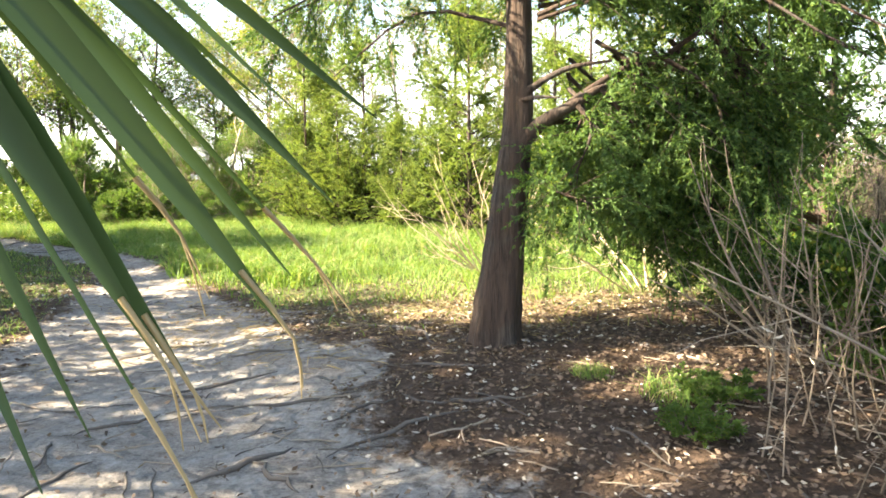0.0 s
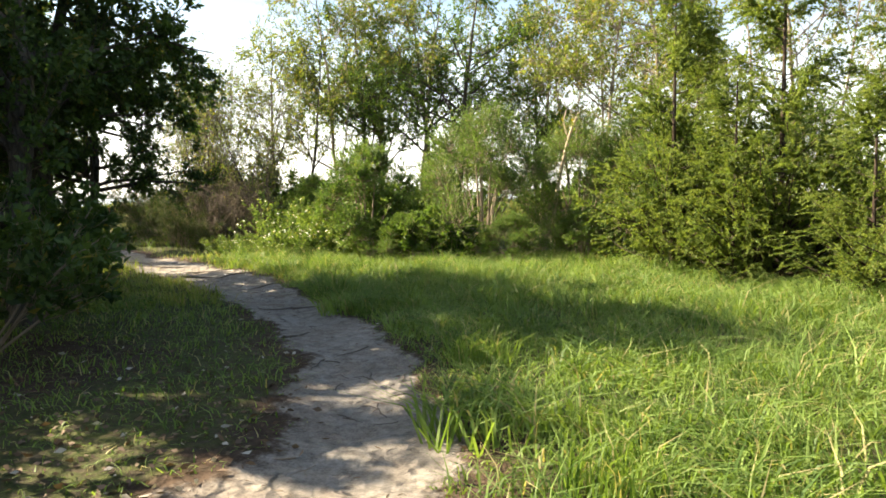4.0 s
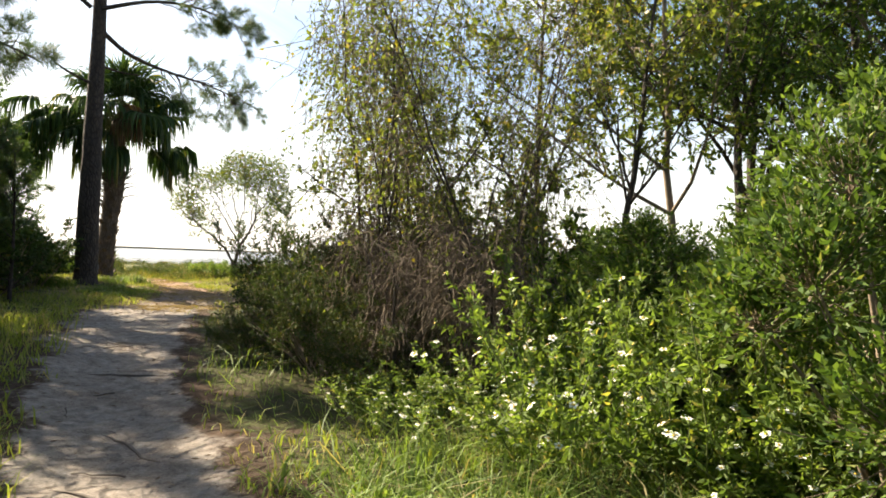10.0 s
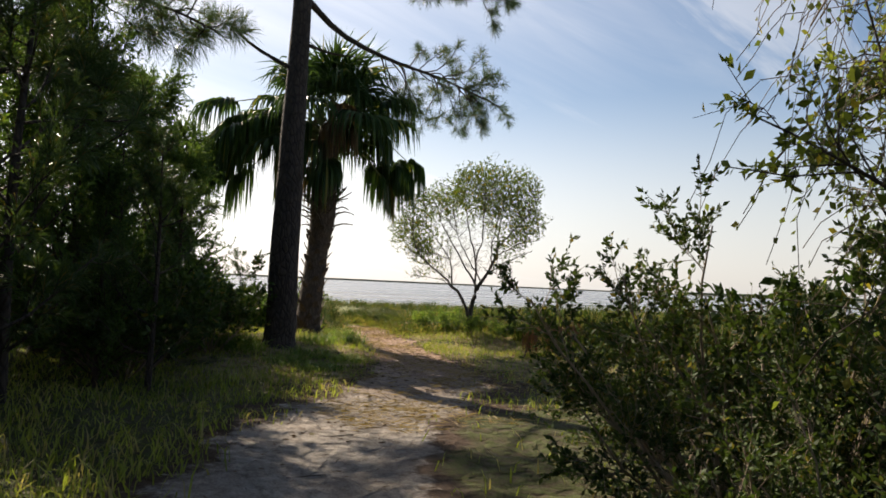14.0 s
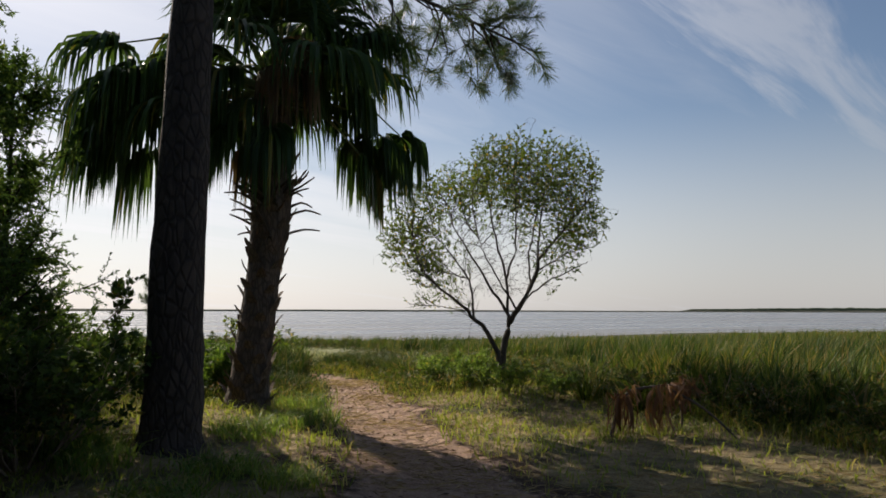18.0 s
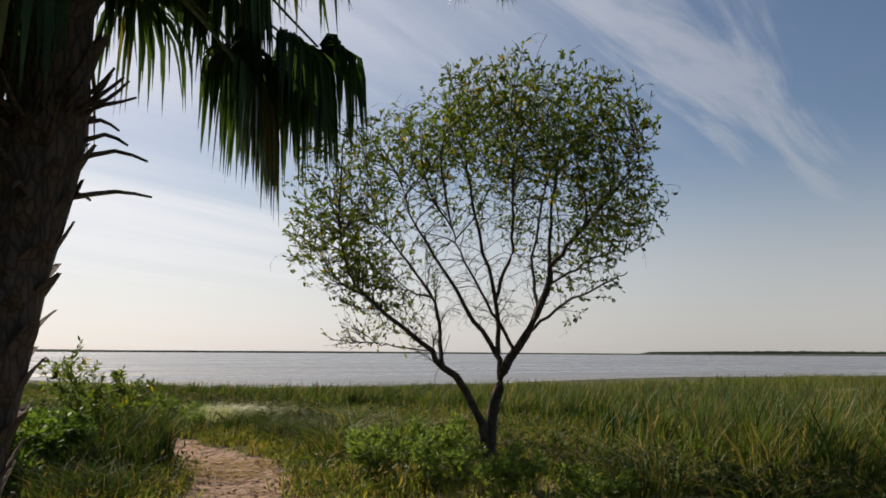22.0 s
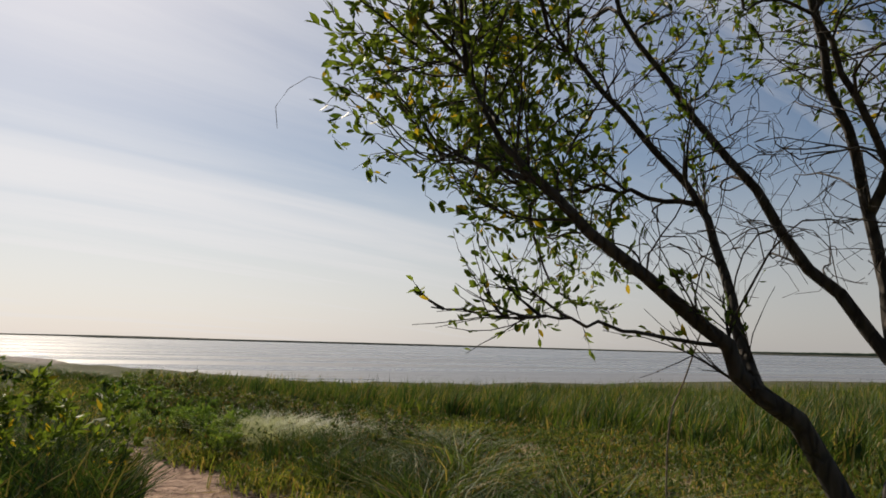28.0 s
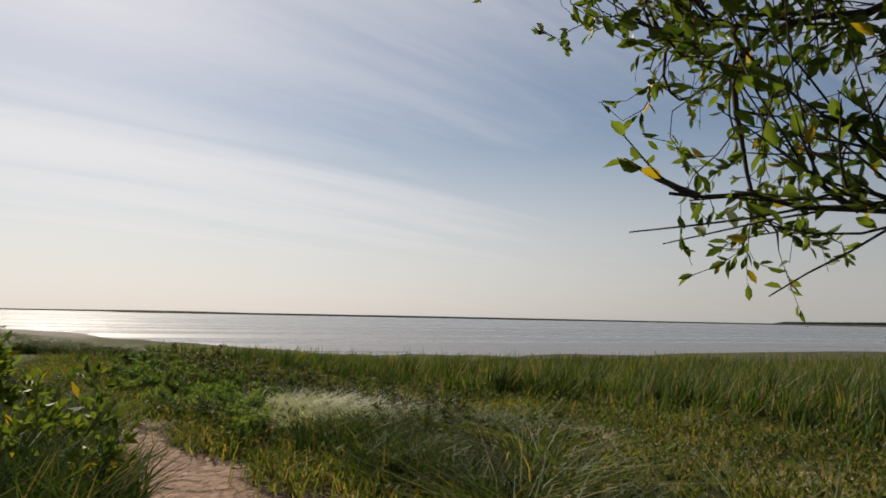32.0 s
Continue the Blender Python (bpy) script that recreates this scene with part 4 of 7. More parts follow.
# ---- first stretch: the cedar, the thicket, the clearing ----
def big_cedar():
    rng = np.random.default_rng(5)
    x, y = 0.42, 5.15
    root = thing("cedar_tree", "old red cedar with peeling brown bark beside the sandy path", "tree", at_ground(x, y))
    w = Geo()
    t = curve([(-0.03, 0, -0.12), (-0.02, 0, 0.15), (0.03, 0, 0.6), (0.09, 0.02, 1.15), (0.15, 0.05, 1.7), (0.16, 0.1, 2.6), (0.2, 0.1, 4.2), (0.3, 0.1, 6.5)], 40)[None]
    rad = np.interp(np.linspace(0, 1, 40), [0, 0.02, 0.05, 0.11, 0.22, 0.30, 0.5, 1.0], [0.42, 0.30, 0.220, 0.185, 0.170, 0.150, 0.115, 0.05])[None]
    k, sides = 40, 26
    a = np.linspace(0, 2 * np.pi, sides, endpoint=False)
    lob = 1 + 0.10 * np.sin(a * 5 + 0.6)[None] * np.interp(np.arange(k), [0, 3, 8, 39], [2.2, 1.4, 0.8, 0.4])[:, None] + rng.normal(0, 0.02, (k, sides))
    ring = t[0][:, None] + np.stack([np.cos(a), np.sin(a), 0 * a], -1)[None] * (rad[0][:, None] * lob)[..., None]
    i = (np.arange(k - 1)[:, None] * sides)
    s, s2 = np.arange(sides), (np.arange(sides) + 1) % sides
    w.put(ring.reshape(-1, 3), np.stack([i + s, i + s2, i + sides + s2, i + sides + s], -1).reshape(-1, 4))
    part("trunk", w, M_CEDAR_BARK, root, "", True)
    for pts, r in (([(0.12, 0.0, 1.42), (0.30, -0.05, 1.62), (0.48, -0.1, 1.72), (0.68, -0.1, 1.84), (0.78, 0.0, 1.88)], 0.065),
                   ([(0.30, 0.0, 1.62), (0.5, 0.15, 1.66), (0.75, 0.25, 1.60), (0.92, 0.3, 1.58)], 0.045),
                   ([(0.12, 0, 1.78), (0.28, -0.1, 1.80), (0.42, -0.15, 1.79)], 0.022),
                   ([(0.5, -0.05, 1.75), (1.0, 0.1, 2.05), (1.7, 0.3, 2.2), (2.4, 0.4, 2.1)], 0.030),
                   ([(0.2, 0, 1.85), (0.45, -0.2, 1.98), (0.75, -0.3, 2.02)], 0.03),
                   ([(0.15, 0, 2.6), (-0.7, 0.5, 2.9), (-1.6, 0.9, 2.75)], 0.05),
                   ([(0.2, 0, 2.9), (0.9, -0.6, 3.2), (1.9, -0.9, 3.0)], 0.05),
                   ([(0.2, 0, 3.1), (0.3, 0.9, 3.4), (0.2, 1.9, 3.2)], 0.05),
                   ([(0.2, 0, 3.0), (-0.4, -0.8, 3.4), (-0.9, -1.3, 3.3)], 0.04)):
        l = curve(pts, 9)[None]
        g = Geo()
        tubes(g, l, taper([r], [r * 0.3], 9), 7)
        part("limb", g, M_CEDAR_BARK, root, "", True)
    # hanging sprays along the living boughs
    b, g = Geo(), Geo()
    starts = []
    for pts in ([(0.9, -0.1, 2.05), (1.7, 0.0, 1.9), (2.6, 0.1, 1.6)], [(0.6, 0.3, 1.7), (1.2, 0.6, 1.3), (1.6, 0.8, 0.9)], [(0.15, 0, 1.3), (0.35, -0.35, 1.15), (0.6, -0.5, 1.05)],
                [(1.2, -0.1, 2.1), (1.9, -0.5, 2.5), (2.9, -0.8, 2.4)], [(0.2, 0, 2.5), (-0.8, 0.4, 2.8), (-1.9, 0.9, 2.5)], [(0.2, 0.2, 2.9), (0.3, 1.0, 3.1), (0.2, 2.2, 2.7)],
                [(0.2, 0, 2.8), (0.9, -0.6, 3.1), (2.0, -0.9, 2.8)], [(0.2, 0, 3.2), (-0.4, -0.8, 3.5), (-1.0, -1.4, 3.2)], [(0.3, 0.1, 4), (1.3, 0.6, 4.2), (2.3, 0.9, 3.9)],
                [(0.3, 0, 4.2), (-0.8, 0.2, 4.5), (-1.7, 0.2, 4.2)], [(1.0, 0.1, 1.9), (1.5, 0.3, 1.5), (1.7, 0.35, 0.95)], [(0.9, 0.2, 1.7), (1.2, 0.25, 1.25), (1.35, 0.3, 0.75)],
                [(1.6, 0.0, 2.0), (2.4, 0.3, 1.9), (3.0, 0.5, 1.5)]):
        starts.append(curve(pts, 7))
    for _ in range(40):
        a = np.array([rng.uniform(0.5, 1.9), rng.uniform(-0.3, 0.8), rng.uniform(1.55, 2.25)])
        e = a + np.array([rng.uniform(-0.1, 0.45), rng.uniform(-0.3, 0.4), -rng.uniform(0.5, 1.15)])
        starts.append(curve([a, a * 0.45 + e * 0.55 + np.array([0.12, 0, 0.12]), e], 7))
    for _ in range(18):
        a = rng.uniform(0, 2 * np.pi)
        r, z = rng.uniform(1.2, 2.6), rng.uniform(2.3, 4.6)
        o = np.array([math.cos(a), math.sin(a), 0])
        starts.append(curve([o * 0.1 + np.array([0.2, 0.05, z]), o * r * 0.5 + np.array([0.2, 0, z + 0.25]), o * r + np.array([0.2, 0, z - 0.15])], 7))
    for _ in range(24):
        a, r, z = rng.uniform(-0.75, 0.8), rng.uniform(1.7, 2.9), rng.uniform(2.35, 3.3)
        o = np.array([math.cos(a), math.sin(a), 0])
        starts.append(curve([o * 0.1 + np.array([0.2, 0.05, z]), o * r * 0.55 + np.array([0.2, 0, z + 0.15]), o * r + np.array([0.2, 0, z - 0.45])], 7))
    l = np.stack(starts)
    tubes(b, l, taper(np.full(len(l), 0.02), np.full(len(l), 0.006), 7), 5)
    p, d, r, u = sprout(rng, l, unit(np.gradient(l, axis=1)), np.full(l.shape[:2], 0.01), 16, 0.1, 1.0, 0.8, 0.3)
    m, md = grow(rng, p, d, rng.uniform(0.25, 0.6, len(p)), 4, 0.14, -0.10)
    tubes(b, m, taper(np.full(len(p), 0.005), np.full(len(p), 0.002), 5), 3)
    p, d, r, u = sprout(rng, m, md, np.full(m.shape[:2], 0.004), 12, 0.10, 1.0, 0.6, 0.2)
    s, sd = grow(rng, p, d, rng.uniform(0.10, 0.24, len(p)), 3, 0.12, -0.06)
    leafy(g, rng, s, sd, 26, 0.036, 0.26, 0.5, 0.05, 0.0)
    part("branchwork", b, M_CEDAR_BARK, root)
    part("crown", g, M_CEDAR, root)
    return root


big_cedar()
young = cedar("young_cedar", "young red cedar at the clearing's edge, leaves coloured as sunlit", 11, at_ground(-1.9, 17.6), 4.8, M_CEDAR_LIT, 0.07, 92, 0.36, 0.02, 66, (0, 0), 0.12, 0.047, M_CEDAR_BARK, True)
put_copies(young, [(0.6, 15.0, 70, 1.0, 1.0), (2.6, 12.3, 150, 0.95, 1.1), (0.4, 18.8, 200, 1.2, 1.25), (4.4, 15.5, 300, 1.3, 1.4), (-0.9, 16.0, 20, 0.62, 0.55), (3.0, 18.6, 110, 1.3, 1.5), (-3.2, 19.0, 250, 0.8, 0.8), (5.4, 11.8, 20, 1.0, 1.3), (-3.5, 18.3, 160, 0.95, 0.95), (-2.5, 17.1, 280, 0.7, 0.6)])
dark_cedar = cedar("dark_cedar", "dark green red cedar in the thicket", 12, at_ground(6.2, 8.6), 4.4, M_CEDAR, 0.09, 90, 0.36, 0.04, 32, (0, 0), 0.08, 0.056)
# the copy at x -18.9 is out of view, added to shade the path
put_copies(dark_cedar, [(5.2, 9.4, 90, 1.1, 1.2), (5.6, 4.8, 200, 1.1, 1.1), (3.0, 9.8, 30, 0.7, 0.6),
                        (-24.4, 16.8, 40, 0.8, 1.3), (-26.2, 17.3, 140, 0.95, 0.95), (-22.6, 15.2, 230, 1.2, 1.45), (-28.0, 18.3, 310, 0.6, 0.6), (-27.6, 15.8, 10, 1.2, 1.2), (-24.9, 14.2, 80, 1.4, 1.6), (-22.2, 15.4, 170, 0.7, 1.3), (-24.9, 18.1, 110, 0.6, 0.7), (-18.9, 14.0, 260, 1.0, 1.0), (-20.4, 14.9, 330, 0.9, 1.1), (-26.9, 17.75, 60, 0.9, 1.02), (-27.5, 18.35, 200, 0.75, 0.85), (-25.6, 16.4, 300, 0.9, 1.2), (-22.9, 17.1, 20, 0.42, 0.55)])

groundsel = plume_bush("groundsel_bush", "light green groundsel bush with feathery rounded plumes", 21, at_ground(-7.35, 19.4), 3.25, 1.5, M_BUSH, 17, 120, 20, 0.052, 0.30)
put_copies(groundsel, [(-5.7, 20.7, 80, 0.9, 0.92), (-3.4, 18.9, 160, 0.9, 0.82), (-4.4, 21.4, 250, 1.0, 1.0), (-8.6, 21.2, 30, 0.9, 0.85), (-1.6, 20.6, 310, 1.0, 0.95)])
round_bush = plume_bush("round_bush", "dense rounded green bush with small leaves beside the clearing", 26, at_ground(-9.6, 18.6), 2.45, 1.05, M_BUSH, 15, 110, 18, 0.055, 0.40)
put_copies(round_bush, [(-10.6, 20.0, 100, 0.95, 0.85), (-8.3, 18.0, 210, 0.55, 0.42), (-6.4, 18.5, 320, 0.6, 0.40), (-5.2, 19.2, 45, 0.6, 0.45), (-12.0, 20.3, 140, 0.9, 0.75), (-9.1, 17.9, 10, 0.42, 0.36)])
fresh = bush("thicket_bush", "leafy mid-green bush at the clearing's edge", "bush", 22, at_ground(-7.9, 18.35), 1.3, 0.95, M_DEEP, 0.072, 0.5, 17, 9, 6, 12)
put_copies(fresh, [(-10.4, 18.7, 40, 0.7, 0.6), (-4.2, 19.1, 140, 0.7, 0.5), (-2.6, 18.4, 300, 0.8, 0.5), (2.4, 13.2, 10, 0.8, 0.6), (3.6, 8.6, 70, 0.7, 0.5), (-1.0, 19.8, 60, 1.3, 1.0),
                   (-11.3, 20.6, 20, 1.2, 1.3), (-12.9, 20.9, 90, 1.2, 1.3), (-9.8, 22.0, 170, 1.4, 1.6), (-6.4, 23.0, 250, 1.5, 1.7), (-3.2, 23.2, 330, 1.5, 1.8), (0.5, 23.0, 30, 1.6, 1.9), (3.7, 6.1, 80, 0.8, 0.8), (3.5, 4.0, 190, 0.7, 0.55), (2.6, 2.5, 100, 0.6, 0.75), (2.9, 3.3, 20, 0.65, 0.9), (3.2, 4.6, 140, 0.7, 1.0), (1.25, 3.35, 250, 0.22, 0.14), (1.55, 3.8, 70, 0.25, 0.16), (4.6, 5.0, 280, 1.0, 1.2)])

# tall trees behind the bushes
tall = broadleaf("tall_tree", "tall slender tree with sparse yellow-green leaves behind the bushes", 31, at_ground(-11.4, 24.6), 8.0, M_TALL, 0.075, (0.7, 0.4), 17, 9, 8, 9, 0.088, 0.50, 0.26, M_TWIG, 0.46, 0.12, "tree", 1.0, 0.02)
put_copies(tall, [(-13.2, 23.0, 210, 0.85, 0.95), (-1.4, 26.0, 160, 1.0, 1.1), (1.4, 22.6, 40, 0.8, 0.9), (2.0, 25.9, 260, 1.0, 1.1), (-5.64, 22.51, 320, 0.85, 0.85), (-4.16, 22.13, 200, 0.9, 0.9), (6.5, 20.4, 60, 1.0, 1.0), (-6.3, 26.4, 100, 0.8, 0.88), (-8.3, 26.6, 20, 0.8, 0.92)])
thin = broadleaf("thin_tree", "thin bare-limbed tree with a few yellow-green leaves", 36, at_ground(-5.4, 25.9), 7.6, M_TALL, 0.055, (0.6, -0.5), 14, 7, 6, 6, 0.080, 0.45, 0.25, M_TWIG, 0.40, 0.10, "tree", 1.0, 0.03)
put_copies(thin, [(-7.2, 25.6, 250, 1.0, 0.95), (-2.5, 26.9, 160, 1.0, 1.1), (-0.8, 24.6, 60, 0.9, 0.9)])
shade_tree = broadleaf("shade_tree", "dark leafy tree behind the bushes", 34, at_ground(-9.9, 23.9), 7.0, M_DEEP, 0.11, (0.5, 0.4), 17, 9, 8, 12, 0.080, 0.50, 0.24, M_BARK, 0.50, 0.12, "tree", 1.0, 0.02)
put_copies(shade_tree, [(-13.2, 25.4, 70, 1.0, 1.0), (-11.7, 26.0, 170, 0.95, 1.05), (-8.0, 25.2, 240, 0.7, 0.7), (-12.5, 23.5, 120, 0.8, 0.88)])
oak = broadleaf("evergreen_oak", "dark evergreen oak shading the path", 32, at_ground(-9.0, 10.8), 5.0, M_OAK, 0.15, (-0.6, 0.6), 18, 8, 8, 16, 0.085, 0.5, 0.14, M_BARK, 0.48)
arch = broadleaf("overhanging_oak", "dark evergreen oak reaching over the sandy path", 35, at_ground(-10.8, 12.2), 5.6, M_OAK, 0.16, (0.6, 0.6), 26, 10, 10, 26, 0.075, 0.5, 0.40, M_BARK, 0.62, 0.1, "tree", 1.35, 0.0)
put_copies(arch, [(-10.4, 12.75, 75, 0.55, 0.62), (-11.3, 10.6, 120, 0.95, 1.0), (-12.3, 12.6, 220, 0.9, 1.0)])
# several of these stand out of view, added to cast shade on path and grass
put_copies(oak, [(-8.6, 8.8, 60, 0.7, 0.8), (-11.9, 9.9, 130, 0.9, 1.0), (-10.9, 8.0, 20, 1.0, 1.0), (-13.4, 13.4, 140, 0.8, 0.9), (-6.9, 7.0, 250, 0.6, 0.6), (-17.4, 13.6, 60, 0.75, 1.15), (-6.7, 2.2, 300, 1.1, 1.45), (-7.2, -1.4, 80, 1.15, 1.45), (-5.7, 4.4, 30, 0.65, 0.72), (-6.3, 0.5, 210, 0.95, 1.3), (-9.5, 3.6, 100, 1.2, 1.7), (-9.8, 0.2, 10, 1.3, 1.9), (-10.2, 6.0, 170, 1.1, 1.3), (-14.4, 11.2, 60, 1.0, 1.3), (-12.9, 9.4, 250, 1.0, 1.0)])
hedge = bush("dark_bush", "dense dark green bush in shade beside the path", "bush", 23, at_ground(-8.0, 9.6), 1.9, 0.95, M_OAK, 0.095, 0.5, 16, 9, 6, 7)
put_copies(hedge, [(-9.9, 11.1, 100, 1.1, 1.2), (-6.6, 6.7, 190, 1.1, 1.05), (-6.2, 5.0, 60, 0.8, 0.6), (-11.7, 12.9, 30, 0.8, 0.8), (-8.6, 7.4, 270, 1.3, 1.3), (-14.4, 13.8, 10, 0.8, 0.6),
                   (-15.6, 22.8, 60, 1.4, 1.5), (-17.8, 23.4, 240, 1.3, 1.3), 
                   (3.0, 6.4, 230, 0.7, 0.4)])
put_copies(hedge, [(-28.4, 18.6, 40, 0.8, 0.75), (-30.4, 19.4, 120, 0.75, 0.65), (-25.8, 18.1, 220, 0.9, 0.75), (-24.2, 17.2, 300, 1.0, 0.8), (-29.5, 17.4, 160, 1.2, 1.1), (-32.6, 19.8, 80, 0.8, 0.6), (-26.9, 18.6, 20, 0.7, 0.6), (-25.7, 18.7, 190, 0.8, 0.8), (-23.6, 17.4, 260, 0.9, 0.9)])

# ---- second stretch: tangle, flowers, pines ----
airy = bush("path_bush", "dark leafy bush with small leaves and bare twigs beside the path", "bush", 24, at_ground(-17.2, 20.15), 1.9, 0.8, M_EVERGREEN, 0.042, 0.46, 18, 9, 7, 14)
put_copies(airy, [(-14.6, 18.55, 200, 0.6, 0.55), (-13.9, 18.75, 70, 0.55, 0.45), (-14.7, 19.3, 130, 0.75, 0.85), (-18.4, 21.0, 80, 0.8, 0.6), (-16.3, 19.65, 160, 0.8, 0.75), (-15.7, 19.0, 240, 0.65, 0.65), (-15.1, 18.75, 320, 0.6, 0.6), (-16.6, 18.85, 120, 0.4, 0.32), (-15.7, 18.4, 30, 0.42, 0.34), (-17.6, 21.4, 200, 0.9, 0.8), (-15.6, 19.8, 300, 0.8, 0.95)])

def tangle(name, label, seed, at, height, spread, strands=260, mat=M_VINE, reach=0.9, leafed=True, thick=0.0032):
    """Dead stems under a curtain of bare vines."""
    rng = np.random.default_rng(seed)
    root = thing(name, label, "vines", at)
    n = 9
    a = rng.uniform(0, 2 * np.pi, n)
    p = np.stack([np.cos(a), np.sin(a), 0 * a], 1) * rng.uniform(0, spread * 0.5, (n, 1))
    d = unit(np.stack([rng.normal(0, 0.22, n), rng.normal(0, 0.22, n), np.ones(n)], 1))
    s, sd = grow(rng, p, d, height * rng.uniform(0.7, 1.1, n), 9, 0.09, 0.02)
    r = taper(rng.uniform(0.010, 0.026, n), np.full(n, 0.005), 10)
    for k in range(n):
        g = Geo()
        tubes(g, s[k:k + 1], r[k:k + 1], 6)
        part("dead_stem", g, M_BARK, root)
    p, d, _, u = sprout(rng, s, sd, r, 12, 0.25, 1.0, 1.0, 0.35)
    b, bd = grow(rng, p, d, height * 0.17 * rng.uniform(0.5, 1.3, len(p)), 5, 0.34, 0.0)
    g2 = Geo()
    tubes(g2, b, taper(np.full(len(p), 0.0045), np.full(len(p), 0.0015), 6), 4)
    part("branchwork", g2, M_VINE, root)
    p, d, _, u = sprout(rng, b, bd, np.full(b.shape[:2], 0.004), strands // 36, 0.1, 1.0, 1.2, 0.5)
    v, vd = grow(rng, p, d, rng.uniform(0.3, 1.1, len(p)) * reach, 8, 0.24, -0.26)
    g3 = Geo()
    tubes(g3, v[:, ::2], np.full((len(v), 5), thick), 3)
    part("vine_curtain", g3, mat, root)
    if leafed:
        g4 = Geo()
        leafy(g4, rng, v, vd, 6, 0.058, 0.6, 1.0, 0.2)
        part("foliage", g4, M_TALL, root)
    return root


vines = tangle("vine_tangle", "dead saplings smothered in bare brown vines", 41, at_ground(-15.0, 19.7), 4.6, 1.1, 300, M_VINE, 1.1)
put_copies(vines, [(-13.5, 20.0, 130, 0.85, 0.95), (-16.0, 20.7, 250, 0.8, 1.05)])
low_tangle = tangle("dead_brush", "heap of dry tan stems and dead vines", 42, at_ground(-14.0, 19.1), 1.6, 1.3, 520, M_VINE, 0.55, False, 0.0024)
put_copies(low_tangle, [(-13.1, 19.2, 100, 0.95, 0.95), (-15.0, 19.7, 220, 0.9, 1.0), (3.7, 4.9, 40, 0.6, 0.6), (4.6, 6.8, 260, 1.0, 1.0)])
side_tree = broadleaf("side_tree", "small tree with glossy yellow-green leaves over the tangle", 33, at_ground(-14.7, 22.0), 5.4, M_TALL, 0.06, (0.3, -0.3), 13, 7, 6, 6, 0.085, 0.52, 0.2)
put_copies(side_tree, [(-15.9, 20.3, 40, 0.72, 0.74), (-13.0, 21.4, 100, 0.9, 1.0), (-16.9, 21.9, 200, 0.75, 0.62)])


def flower_weed(seed, at, height=0.95, stems=26):
    rng = np.random.default_rng(seed)
    root = thing("flowering_weed", "sprawling green weed with small white daisy flowers", "weed", at, 0, "flowering weeds beside the path")
    a = rng.uniform(0, 2 * np.pi, stems)
    d = unit(np.stack([np.cos(a) * 0.6, np.sin(a) * 0.6, rng.uniform(0.5, 1.2, stems)], 1))
    p = np.stack([np.cos(a), np.sin(a), 0 * a], 1) * rng.uniform(0, 0.35, (stems, 1))
    s, sd = grow(rng, p, d, height * rng.uniform(0.7, 1.25, stems), 6, 0.14, 0.06)
    r = taper(np.full(stems, 0.006), np.full(stems, 0.003), 7)
    w, g = Geo(), Geo()
    tubes(w, s, r, 4)
    p, d, _, u = sprout(rng, s, sd, r, 8, 0.25, 1.0, 0.7, 0.25)
    t, td = grow(rng, p, d, height * 0.22 * rng.uniform(0.5, 1.3, len(p)), 3, 0.14, 0.1)
    tubes(w, t, np.full(t.shape[:2], 0.002), 3)
    leafy(g, rng, t, td, 16, 0.055, 0.36, 0.95, 0.15)
    leafy(g, rng, s, sd, 16, 0.064, 0.36, 1.0, 0.2)
    part("stalk", w, M_STEM, root)
    part("foliage", g, M_WEED, root)
    pick = np.nonzero(rng.random(len(t)) < 0.34)[0]
    ang = np.arange(5) / 5 * 2 * np.pi
    w2, ac, up = np.stack([np.cos(ang), np.sin(ang), 0 * ang], 1), np.stack([-np.sin(ang), np.cos(ang), 0 * ang], 1), np.array([0, 0, 1.0])
    v = np.stack([w2 * 0.004, w2 * 0.018 + ac * 0.011 + up * 0.003, w2 * 0.029, w2 * 0.018 - ac * 0.011 + up * 0.003], 1)
    petals = Geo().put(v.reshape(-1, 3), np.arange(20).reshape(-1, 4)).mesh("petals", M_PETAL)
    b6 = np.arange(6) / 6 * 2 * np.pi
    heart = Geo().put(np.vstack([np.stack([np.cos(b6) * 0.009, np.sin(b6) * 0.009, 0 * b6 + 0.003], 1), [[0, 0, 0.010]]]), None, [(i, (i + 1) % 6, 6) for i in range(6)]).mesh("flower_heart", M_HEART)
    for i in pick[:76]:
        turn = Vector(unit(td[i, -1] + np.array([0.35, -0.35, 0.8]))).to_track_quat("Z", "Y").to_matrix().to_4x4()
        f = new("flower", petals)
        f.parent, f.matrix_basis = root, Matrix.Translation(t[i, -1]) @ turn @ Matrix.Scale(rng.uniform(0.7, 1.15), 4)
        h = new("flower_heart", heart)
        h.parent = f
    return root


weed = flower_weed(51, at_ground(-11.3, 18.2))
put_copies(weed, [(-12.2, 18.15, 60, 0.8, 0.5), (-10.5, 18.5, 200, 1.05, 1.1), (-11.7, 18.9, 280, 1.15, 1.25), (-12.75, 19.0, 330, 0.8, 0.55), (-12.9, 17.95, 100, 0.6, 0.45), (-13.5, 18.7, 230, 0.6, 0.4), (-14.2, 18.8, 40, 0.5, 0.3), (-9.9, 18.3, 20, 0.9, 0.8),
                  (-10.9, 19.3, 150, 1.1, 1.3), (-9.1, 18.4, 310, 0.8, 0.7), (-12.2, 19.6, 190, 1.1, 1.4)])
sap = young_pine("young_pine", "young long-needled pine in deep shade", 61, at_ground(-22.0, 16.3), 4.2)
